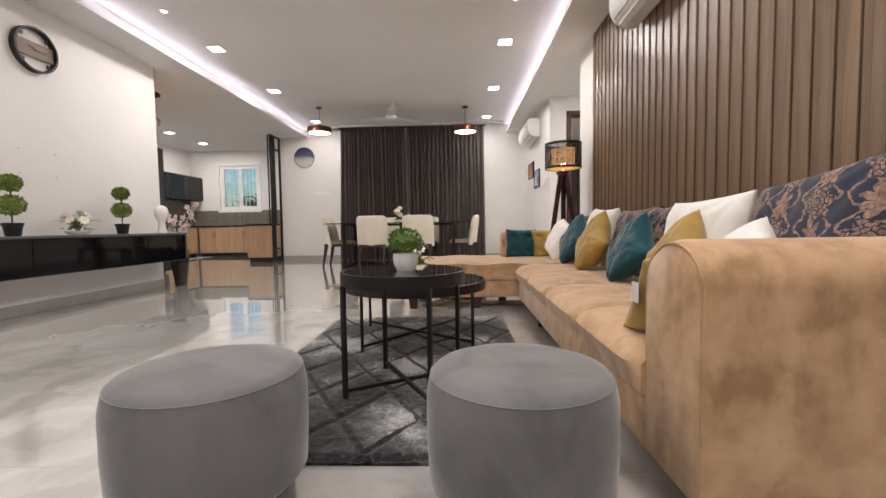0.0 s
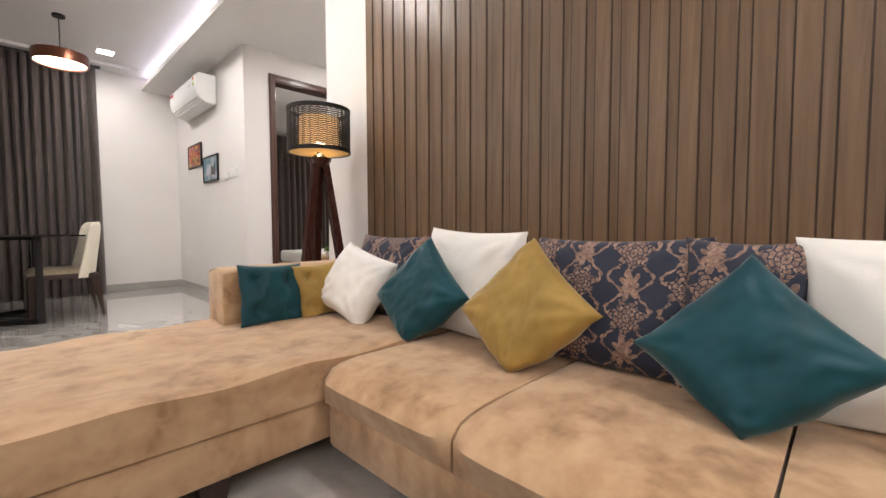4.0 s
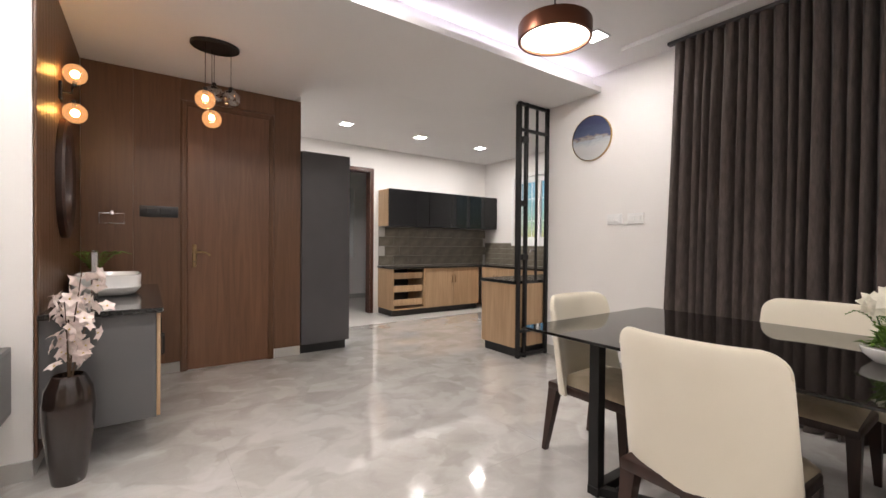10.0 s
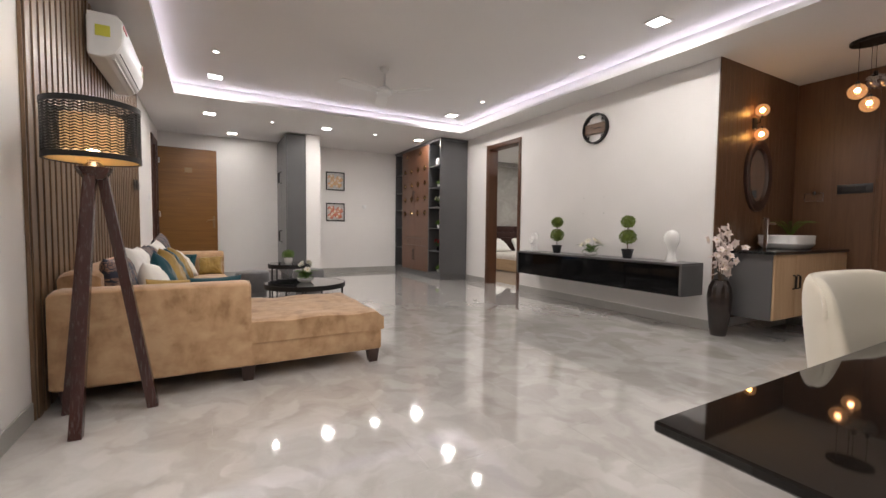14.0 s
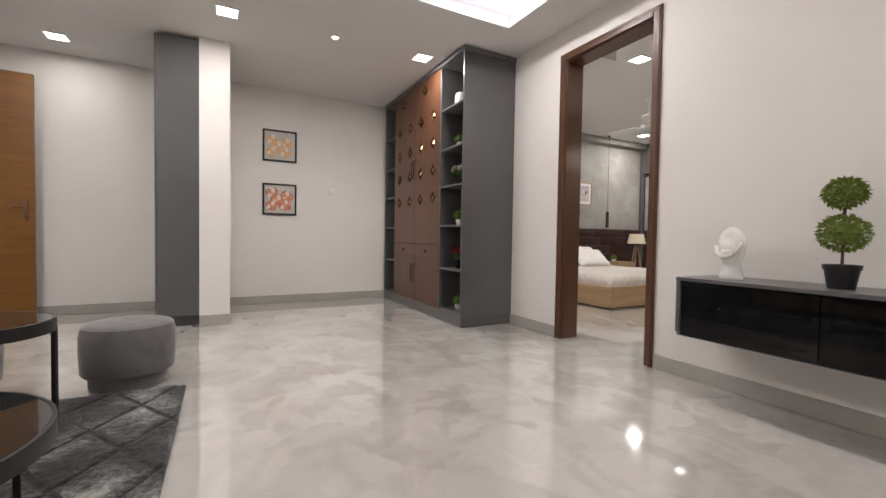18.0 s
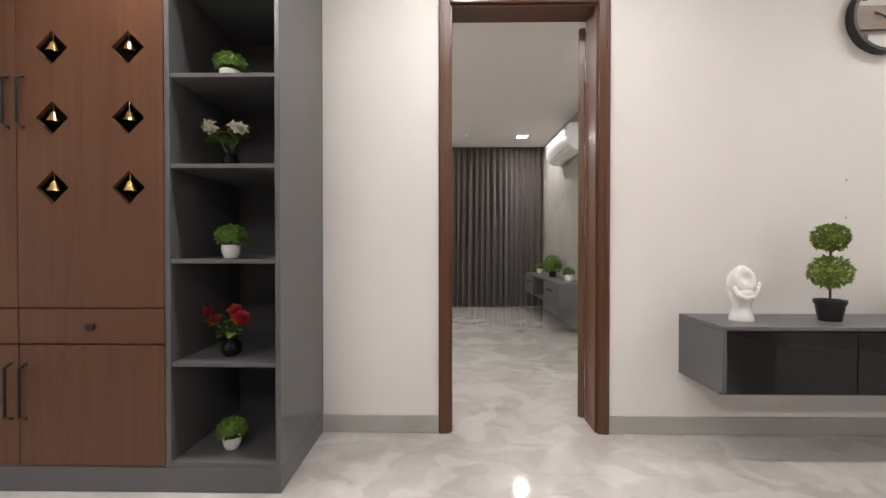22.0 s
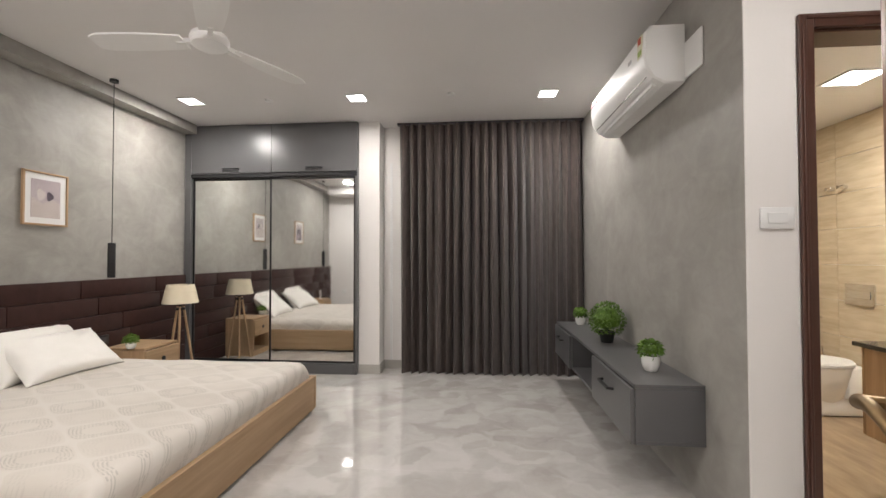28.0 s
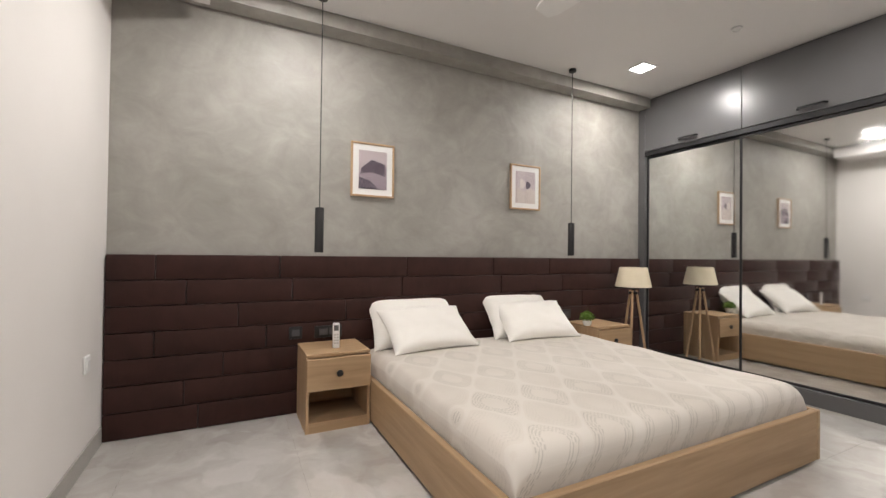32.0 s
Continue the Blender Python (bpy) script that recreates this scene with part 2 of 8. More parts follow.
def two_tone(name, c1, c2, scale=6.0, rough=0.5, grain=60.0, bump=0.1, stretch=(1, 1, 1), metal=0.0, coat=0.0, sheen=0.0, spec=0.5, dist=0.004, vary=0.15):
    """A surface that wanders between two colours at a large scale, with a fine grain in colour, gloss and relief."""
    n = Nodes(name)
    v = n.coords(stretch)
    big = n.noise(v, scale, 3)
    fine = n.noise(v, grain, 5, 0.6)
    col = n.ramp(big, [(0.3, c1), (0.7, c2)])
    dark = tuple(0.72 * (a + b) / 2 for a, b in zip(c1, c2))
    col = n.mix(n.math("MULTIPLY", n.ramp(fine, [(0.4, (0, 0, 0)), (0.75, (1, 1, 1))]), vary), col, dark)
    n.set(Base_Color=col, Metallic=metal, Coat_Weight=coat, Sheen_Weight=sheen, Specular_IOR_Level=spec)
    n.set(Roughness=n.math("ADD", n.math("MULTIPLY", fine, 0.12), rough - 0.06))
    if bump:
        n.bump(fine, bump, dist)
    return n.m


def wood(name, dark, light, axis="z", scale=1.0, rough=0.38, coat=0.0, rand=False, bump=0.08, fine=0.35):
    """Straight wood grain along an axis."""
    n = Nodes(name)
    stretch = {"x": (0.8, 14, 14), "y": (14, 0.8, 14), "z": (14, 14, 0.8)}[axis]
    shift = None
    if rand:
        info = n.t.nodes.new("ShaderNodeObjectInfo")
        shift = n.node("CombineXYZ", X=n.math("MULTIPLY", info.outputs["Random"], 31.0), Y=n.math("MULTIPLY", info.outputs["Random"], 17.0), Z=n.math("MULTIPLY", info.outputs["Random"], 9.0)).outputs[0]
    v = n.coords(tuple(s * scale for s in stretch), shift=shift)
    g = n.noise(v, 1.6, 6, 0.62, 1.1)
    f = n.noise(v, 9.0, 4, 0.7, 0.3)
    col = n.ramp(g, [(0.28, dark), (0.5, tuple((a + b) / 2 for a, b in zip(dark, light))), (0.72, light)])
    col = n.mix(n.math("MULTIPLY", f, fine), col, dark)
    if rand:
        info = n.t.nodes.new("ShaderNodeObjectInfo")
        col = n.mix(n.math("MULTIPLY", info.outputs["Random"], 0.3), col, tuple(0.75 * d for d in dark))
    n.set(Base_Color=col, Coat_Weight=coat, Coat_Roughness=0.15, Roughness=n.math("ADD", n.math("MULTIPLY", f, 0.18), rough - 0.08))
    n.bump(f, bump, 0.003)
    return n.m


def plain(name, c, rough=0.4, metal=0.0, coat=0.0, grain=0.06, spec=0.5):
    """A nearly even finish: faint cloudiness in colour and gloss only."""
    n = Nodes(name)
    v = n.coords()
    a = n.noise(v, 9.0, 4)
    col = n.mix(n.math("MULTIPLY", a, grain * 2), c, tuple(0.6 * x for x in c))
    n.set(Base_Color=col, Metallic=metal, Coat_Weight=coat, Specular_IOR_Level=spec, Roughness=n.math("ADD", n.math("MULTIPLY", a, 0.08), max(0.0, rough - 0.04)))
    return n.m


def glow(name, c, strength):
    n = Nodes(name)
    n.set(Base_Color=(0.8, 0.8, 0.8), Emission_Color=c, Emission_Strength=strength)
    return n.m


def marble(name):
    """Polished cloudy grey tile with paler feathered veins that run on from tile to tile."""
    n = Nodes(name)
    v = n.node("Mapping", Vector=n.t.nodes.new("ShaderNodeNewGeometry").outputs["Position"], Rotation=(0, 0, 0.5), Scale=(1.0, 0.88, 1.0)).outputs[0]
    warp = n.noise(v, 1.1, 3, 0.5)
    w = n.node("VectorMath", Vector=v)
    w.operation = "ADD"
    wn = n.node("TexNoise", Vector=v, Scale=3.2, Detail=4.0)
    sc = n.node("VectorMath", Vector=wn.outputs[1])
    sc.operation, sc.inputs[1].default_value = "MULTIPLY", (0.42, 0.42, 0.0)
    n.t.links.new(sc.outputs[0], w.inputs[1])
    vor = n.node("TexVoronoi", Vector=w.outputs[0], Scale=4.2)
    vor.feature = "SMOOTH_F1"
    cloud = n.noise(w.outputs[0], 4.6, 8, 0.66, 0.8)
    chip = n.node("TexVoronoi", Vector=w.outputs[0], Scale=7.5)
    chip2 = n.node("TexVoronoi", Vector=w.outputs[0], Scale=3.0)
    for q in (chip, chip2):
        q.feature = "SMOOTH_F1"
        q.inputs["Smoothness"].default_value = 0.36
    tone = n.math("ADD", n.math("MULTIPLY", n.node("SeparateColor", Color=chip.outputs[1]).outputs[0], 0.245), n.math("ADD", n.math("MULTIPLY", n.node("SeparateColor", Color=chip2.outputs[1]).outputs[1], 0.20), 0.05))
    mixv = n.math("ADD", tone, n.math("ADD", n.math("MULTIPLY", vor.outputs[0], 0.16), n.math("MULTIPLY", cloud, 0.52)))
    col = n.ramp(mixv, [(0.36, (0.428, 0.404, 0.376)), (0.48, (0.486, 0.464, 0.436)), (0.58, (0.532, 0.511, 0.485)), (0.66, (0.578, 0.558, 0.534)), (0.80, (0.628, 0.610, 0.588))])
    edge = n.node("TexVoronoi", Vector=w.outputs[0], Scale=1.7)
    edge.feature = "DISTANCE_TO_EDGE"
    vein = n.math("MULTIPLY", n.ramp(edge.outputs[0], [(0.0, (1, 1, 1)), (0.16, (0, 0, 0))]), n.ramp(warp, [(0.45, (0, 0, 0)), (0.65, (1, 1, 1))]))
    col = n.mix(n.math("MULTIPLY", vein, 0.16), col, (0.62, 0.605, 0.59))
    n.set(Base_Color=col, Roughness=n.math("ADD", n.math("MULTIPLY", cloud, 0.03), 0.055), Specular_IOR_Level=0.42, Coat_Weight=1.0, Coat_Roughness=0.014, Coat_IOR=1.62)
    n.bump(n.noise(v, 2.0, 2), 0.012, 0.004)
    return n.m


def suede(name, c1, c2, c3):
    """Brushed suede: short strokes of the nap, laid lighter and darker in overlapping patches."""
    n = Nodes(name)
    warp = n.node("TexNoise", Vector=n.coords(), Scale=9.0, Detail=3.0)
    off = n.node("VectorMath", Vector=warp.outputs[1])
    off.operation, off.inputs[1].default_value = "MULTIPLY", (0.03, 0.03, 0.03)
    v = n.node("VectorMath", Vector=n.coords())
    v.operation = "ADD"
    n.t.links.new(off.outputs[0], v.inputs[1])
    v = v.outputs[0]
    wide = n.noise(v, 4.6, 4, 0.62)
    up = n.noise(n.node("Mapping", Vector=v, Scale=(13, 13, 6.5)).outputs[0], 1.0, 3, 0.55)
    along = n.noise(n.node("Mapping", Vector=v, Scale=(8, 13, 12)).outputs[0], 1.0, 3, 0.55)
    patch = n.ramp(wide, [(0.44, (0, 0, 0)), (0.56, (1, 1, 1))])
    stroke = n.node("SeparateColor", Color=n.mix(patch, up, along)).outputs[0]
    fine = n.noise(n.coords(), 320, 3)
    k = n.math("ADD", n.math("MULTIPLY", wide, 0.46), n.math("ADD", n.math("MULTIPLY", stroke, 0.48), n.math("MULTIPLY", fine, 0.06)))
    col = n.ramp(k, [(0.37, c1), (0.47, c2), (0.53, tuple(0.5 * (a + b) for a, b in zip(c2, c3))), (0.62, c3)])
    n.set(Base_Color=col, Roughness=0.82, Sheen_Weight=0.35, Sheen_Roughness=0.45, Specular_IOR_Level=0.22)
    n.bump(n.math("ADD", n.math("MULTIPLY", fine, 0.5), stroke), 0.14, 0.003)
    return n.m


def velvet(name, c, sheen=0.5, scale=7.0, rough=0.75):
    n = Nodes(name)
    a = n.noise(n.coords((1, 1, 0.7)), scale, 5, 0.6, 0.6)
    fine = n.noise(n.coords(), 380, 2)
    col = n.ramp(a, [(0.32, tuple(0.74 * x for x in c)), (0.52, c), (0.72, tuple(min(1, 1.18 * x) for x in c))])
    n.set(Base_Color=col, Roughness=rough, Sheen_Weight=sheen, Sheen_Roughness=0.35, Specular_IOR_Level=0.25)
    n.bump(n.math("ADD", n.math("MULTIPLY", fine, 0.4), a), 0.14, 0.003)
    return n.m


def concrete(name):
    """Trowelled grey plaster with cloudy overlapping strokes."""
    n = Nodes(name)
    v = n.coords()
    a = n.noise(v, 1.7, 7, 0.62, 0.9)
    b = n.noise(n.coords((1, 1, 1.4), (0.3, 0.4, 0.5)), 4.6, 6, 0.62, 1.1)
    k = n.math("ADD", n.math("MULTIPLY", a, 0.62), n.math("MULTIPLY", b, 0.38))
    col = n.ramp(k, [(0.36, (0.268, 0.256, 0.233)), (0.5, (0.322, 0.309, 0.284)), (0.64, (0.385, 0.371, 0.344))])
    n.set(Base_Color=col, Roughness=n.math("ADD", n.math("MULTIPLY", b, 0.25), 0.4), Specular_IOR_Level=0.35)
    n.bump(b, 0.12, 0.004)
    return n.m


def fabric_curtain(name, c):
    n = Nodes(name)
    weave = n.noise(n.coords((240, 240, 30)), 1.0, 2)
    slub = n.noise(n.coords((30, 30, 6)), 1.6, 5, 0.7)
    band = n.noise(n.coords((5, 5, 1.2)), 1.0, 3, 0.6)
    col = n.mix(n.ramp(slub, [(0.38, (0, 0, 0)), (0.66, (1, 1, 1))]), tuple(1.25 * x for x in c), tuple(0.55 * x for x in c))
    col = n.mix(n.math("MULTIPLY", band, 0.4), col, tuple(0.65 * x for x in c))
    col = n.mix(n.math("MULTIPLY", weave, 0.25), col, tuple(1.5 * x for x in c))
    n.set(Base_Color=col, Roughness=0.8, Sheen_Weight=0.2, Specular_IOR_Level=0.25)
    n.bump(weave, 0.1, 0.001)
    return n.m


def damask(name):
    """Navy cotton with a half-drop repeat of bronze chrysanthemums, palmettes and scrolls."""
    n = Nodes(name)
    wn = n.node("TexNoise", Vector=n.coords(), Scale=34.0, Detail=2.0)
    sc = n.node("VectorMath", Vector=wn.outputs[1])
    sc.operation, sc.inputs[1].default_value = "MULTIPLY", (0.020, 0.020, 0.020)
    ad = n.node("VectorMath", Vector=n.coords())
    ad.operation = "ADD"
    n.t.links.new(sc.outputs[0], ad.inputs[1])
    sep = n.node("SeparateXYZ", Vector=ad.outputs[0])
    W, T = 0.16, 0.20

    def cell(du, dv):
        u = n.math("ADD", n.math("DIVIDE", sep.outputs[1], W), 40.0 + du)
        odd = n.math("MULTIPLY", n.math("MODULO", n.math("FLOOR", u), 2.0), 0.5)
        v = n.math("ADD", n.math("ADD", n.math("DIVIDE", sep.outputs[2], T), 40.0 + dv), odd)
        return n.math("MULTIPLY", n.math("SUBTRACT", n.math("FRACT", u), 0.5), W), n.math("MULTIPLY", n.math("SUBTRACT", n.math("FRACT", v), 0.5), T)

    def polar(p, q):
        r = n.math("SQRT", n.math("ADD", n.math("MULTIPLY", p, p), n.math("MULTIPLY", q, q)))
        return r, n.math("ARCTAN2", q, p)
    p, q = cell(0.0, 0.0)
    r, ang = polar(p, q)
    ring = n.math("FLOOR", n.math("DIVIDE", r, 0.0125))
    petal = n.math("GREATER_THAN", n.math("ABSOLUTE", n.math("SINE", n.math("ADD", n.math("MULTIPLY", ang, 5.0), n.math("MULTIPLY", ring, 1.57)))), 0.30)
    gap = n.math("GREATER_THAN", n.math("FRACT", n.math("DIVIDE", r, 0.0125)), 0.22)
    edge = n.math("LESS_THAN", r, n.math("ADD", 0.050, n.math("MULTIPLY", n.math("SINE", n.math("MULTIPLY", ang, 7.0)), 0.009)))
    rose = n.math("MULTIPLY", edge, n.math("MULTIPLY", petal, gap))
    # palmettes between the flowers
    p2, q2 = cell(0.0, 0.5)
    r2, a2 = polar(p2, q2)
    leafy = n.math("LESS_THAN", r2, n.math("MULTIPLY", n.math("ADD", 0.45, n.math("MULTIPLY", n.math("ABSOLUTE", n.math("SINE", n.math("MULTIPLY", a2, 3.5))), 0.55)), n.math("ADD", 0.028, n.math("MULTIPLY", n.math("ABSOLUTE", n.math("SINE", a2)), 0.024))))
    # curling stems
    wave = n.math("ADD", 0.046, n.math("MULTIPLY", n.math("SINE", n.math("MULTIPLY", q, 2 * math.pi / T * 2)), 0.022))
    stem = n.math("LESS_THAN", n.math("ABSOLUTE", n.math("SUBTRACT", n.math("ABSOLUTE", p), wave)), n.math("ADD", 0.0028, n.math("MULTIPLY", n.math("ABSOLUTE", n.math("SINE", n.math("MULTIPLY", q, 160.0))), 0.005)))
    stem = n.math("MULTIPLY", stem, n.math("GREATER_THAN", r, 0.058))
    mask = n.math("MAXIMUM", rose, n.math("MAXIMUM", leafy, stem))
    worn = n.ramp(n.noise(n.coords(), 120, 3), [(0.30, (0.35, 0.35, 0.35)), (0.55, (1, 1, 1))])
    bronze = n.ramp(n.noise(n.coords(), 45, 2), [(0.35, (0.20, 0.115, 0.085)), (0.65, (0.40, 0.255, 0.185))])
    col = n.mix(n.math("MULTIPLY", mask, worn), (0.019, 0.025, 0.048), bronze)
    n.set(Base_Color=col, Roughness=0.8, Sheen_Weight=0.12)
    n.bump(mask, 0.12, 0.001)
    return n.m


def splash(name, colours, scale=5.0, seed=0.0, rough=0.35):
    """Loose painted patches in a few colours, for a picture's print."""
    n = Nodes(name)
    v = n.node("Mapping", Vector=n.co.outputs["Object"], Location=(seed, seed * 2, seed * 3), Scale=(1, 1, 1)).outputs[0]
    a = n.noise(v, scale, 3, 0.45, 1.2)
    col = n.ramp(a, [(0.28 + 0.5 * k / max(1, len(colours) - 1), c) for k, c in enumerate(colours)])
    n.set(Base_Color=col, Roughness=rough)
    return n.m


M_WALL = two_tone("wall_paint", (0.76, 0.735, 0.712), (0.80, 0.775, 0.752), 1.2, 0.6, 180, 0.05, vary=0.05, dist=0.001)
M_CEIL = two_tone("ceiling_paint", (0.71, 0.695, 0.685), (0.74, 0.725, 0.715), 0.9, 0.65, 150, 0.03, vary=0.04, dist=0.001)
M_TILE = marble("marble_tile")
M_GROUT = plain("grout", (0.50, 0.48, 0.455), 0.3)
M_SKIRT = two_tone("skirting_tile", (0.375, 0.362, 0.337), (0.44, 0.428, 0.40), 3.0, 0.3, 60, 0.03)
M_SLAT = wood("walnut_slat", (0.132, 0.080, 0.044), (0.265, 0.172, 0.102), "z", 1.0, 0.34, rand=True)
# darker walnut, used only for the shade lines painted along the slats
M_SLATSHADE = wood("walnut_groove_shade", (0.034, 0.018, 0.009), (0.065, 0.036, 0.020), "z", 1.0, 0.5)
M_BROWN = wood("brown_panel", (0.094, 0.043, 0.019), (0.158, 0.078, 0.039), "z", 1.2, 0.38, rand=True)
M_DOOR = wood("door_veneer", (0.105, 0.047, 0.022), (0.185, 0.088, 0.044), "z", 0.9, 0.34)
M_FRAME = wood("door_frame_wood", (0.088, 0.034, 0.016), (0.112, 0.046, 0.022), "z", 1.4, 0.36, coat=0.12, bump=0.01, fine=0.16)
M_FRAME2 = wood("door_frame_dark", (0.064, 0.024, 0.015), (0.084, 0.034, 0.022), "z", 1.4, 0.36, coat=0.12, bump=0.01, fine=0.16)
M_TEAK = wood("entrance_teak", (0.150, 0.062, 0.010), (0.236, 0.101, 0.019), "x", 0.8, 0.35)
M_SUEDE = suede("tan_suede", (0.318, 0.184, 0.092), (0.455, 0.283, 0.154), (0.580, 0.387, 0.226))
M_GREYV = velvet("grey_velvet", (0.176, 0.172, 0.174), 0.45, 5.0)
M_CREAM = two_tone("cream_velvet", (0.70, 0.64, 0.52), (0.75, 0.69, 0.575), 3.0, 0.8, 300, 0.12, sheen=0.3, vary=0.06, dist=0.002)
M_TAUPE = velvet("taupe_velvet", (0.48, 0.40, 0.28), 0.25, 5.0)
M_TEAL = velvet("teal_satin", (0.006, 0.060, 0.078), 0.35, 6.0, 0.5)
M_MUST = velvet("mustard_satin", (0.38, 0.245, 0.065), 0.3, 6.0, 0.5)
M_WHITEC = two_tone("white_cotton", (0.82, 0.795, 0.745), (0.86, 0.84, 0.795), 5, 0.85, 300, 0.15, sheen=0.2, dist=0.002)
M_DAMASK = damask("damask_cotton")
M_DARKLEG = wood("dark_leg_wood", (0.024, 0.011, 0.008), (0.055, 0.026, 0.019), "z", 1.0, 0.35)
M_MAHOG = wood("mahogany_leg", (0.042, 0.013, 0.011), (0.066, 0.021, 0.017), "z", 1.0, 0.25, coat=0.3)
M_BLACKM = plain("black_metal", (0.018, 0.017, 0.017), 0.42, 0.4)
M_GLASSB = plain("smoked_glass_top", (0.016, 0.017, 0.019), 0.05, 0.0, 0.6, 0.0)
M_TABLEG = plain("dark_table_glass", (0.010, 0.008, 0.007), 0.04, 0.0, 0.0, 0.0, 0.42)
M_CURT = fabric_curtain("curtain_fabric", (0.082, 0.064, 0.058))
M_GREYL = two_tone("grey_laminate", (0.098, 0.097, 0.099), (0.113, 0.112, 0.114), 2.0, 0.30, 140, 0.03, dist=0.001)
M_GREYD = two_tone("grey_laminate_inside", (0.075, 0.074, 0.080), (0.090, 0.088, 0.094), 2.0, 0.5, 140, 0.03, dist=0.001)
M_CHAR = two_tone("charcoal_laminate", (0.058, 0.055, 0.059), (0.072, 0.069, 0.073), 2.0, 0.45, 140, 0.03, dist=0.001)
M_POOJA = wood("brown_laminate_door", (0.090, 0.037, 0.019), (0.146, 0.064, 0.033), "z", 0.8, 0.34)
M_GLOSSB = plain("gloss_black", (0.006, 0.006, 0.0065), 0.05, 0.0, 0.0, 0.0, 0.35)
M_OAK = wood("light_oak", (0.36, 0.23, 0.125), (0.54, 0.37, 0.225), "z", 0.8, 0.45)
M_OAKX = wood("light_oak_flat", (0.33, 0.215, 0.115), (0.50, 0.345, 0.205), "x", 0.6, 0.45)
M_OAKY = wood("light_oak_cross", (0.33, 0.215, 0.115), (0.50, 0.345, 0.205), "y", 0.6, 0.45)
M_GRANITE = two_tone("black_granite", (0.012, 0.012, 0.012), (0.025, 0.024, 0.023), 40, 0.12, 160, 0.0, coat=0.3)
M_STONE = two_tone("grey_splash_tile", (0.130, 0.115, 0.088), (0.215, 0.190, 0.150), 9, 0.4, 60, 0.08)
M_CONC = concrete("trowelled_plaster")
M_HEAD = velvet("oxblood_headboard", (0.036, 0.0135, 0.0105), 0.15, 9.0, 0.7)
M_MIRROR = plain("mirror_silver", (0.86, 0.87, 0.86), 0.01, 1.0, 0.0, 0.0)
M_CHROME = plain("chrome", (0.75, 0.75, 0.76), 0.12, 1.0)
M_BRASS = plain("brass", (0.62, 0.42, 0.17), 0.22, 1.0)
M_ANTIQUE = plain("antique_brass", (0.30, 0.205, 0.105), 0.42, 1.0, grain=0.25)
M_BRONZE = plain("bronze", (0.25, 0.16, 0.09), 0.3, 1.0)
M_COPPER = plain("copper_band", (0.150, 0.058, 0.034), 0.34, 0.9)
M_PLASTW = plain("white_plastic", (0.80, 0.80, 0.79), 0.42)
M_PLASTB = plain("black_plastic", (0.012, 0.012, 0.013), 0.35)
M_CERAM = plain("white_ceramic", (0.83, 0.82, 0.80), 0.12, 0.0, 0.4, 0.02)
M_LEAF = two_tone("leaf_green", (0.062, 0.135, 0.012), (0.135, 0.245, 0.028), 30, 0.5, 90, 0.0, vary=0.3)
M_LEAF2 = two_tone("leaf_olive", (0.115, 0.165, 0.014), (0.205, 0.27, 0.036), 30, 0.5, 90, 0.0, vary=0.3)
M_LEAFD = two_tone("leaf_dark", (0.020, 0.062, 0.016), (0.045, 0.105, 0.028), 30, 0.45, 90, 0.0, vary=0.3)
M_PETALW = plain("white_petal", (0.82, 0.78, 0.66), 0.6)
M_PETALP = plain("blush_petal", (0.84, 0.72, 0.68), 0.6)
M_PETALR = plain("red_petal", (0.32, 0.010, 0.018), 0.5)
M_YELLOW = plain("yellow_heart", (0.60, 0.42, 0.05), 0.6)
M_SOIL = plain("potting_soil", (0.03, 0.022, 0.015), 0.9)
M_TWIG = plain("twig", (0.09, 0.055, 0.03), 0.7)
M_DIFF = glow("light_diffuser", (1.0, 0.985, 0.96), 14.0)
M_STRIP = glow("strip_light", (0.90, 0.83, 1.0), COVE)
M_WARM = glow("warm_bulb", (1.0, 0.68, 0.38), 15.0)
M_WARM2 = glow("amber_filament", (1.0, 0.52, 0.30), 40.0)
M_BULB = glow("globe_bulb", (1.0, 0.56, 0.18), 46.0)
M_PEND = glow("pendant_diffuser", (1.0, 0.88, 0.72), 9.0)
M_PAPER = two_tone("linen_shade", (0.70, 0.62, 0.46), (0.76, 0.68, 0.52), 8, 0.9, 260, 0.1)


def lampshade_cloth(name, c):
    """Thin woven cloth that lets a lamp shine through."""
    n = Nodes(name)
    a = n.noise(n.coords((1, 1, 1)), 220, 2)
    col = n.mix(n.math("MULTIPLY", a, 0.3), c, tuple(0.7 * x for x in c))
    tl = n.node("BsdfTranslucent", Color=col)
    df = n.node("BsdfDiffuse", Color=col)
    mx = n.node("MixShader", Fac=0.6)
    n.t.links.new(df.outputs[0], mx.inputs[1])
    n.t.links.new(tl.outputs[0], mx.inputs[2])
    n.t.links.new(mx.outputs[0], n.t.nodes["Material Output"].inputs[0])
    return n.m


M_CLOTH = lampshade_cloth("shade_cloth", (0.84, 0.74, 0.60))
M_GOLDC = lampshade_cloth("gold_shade_cloth", (0.85, 0.70, 0.44))

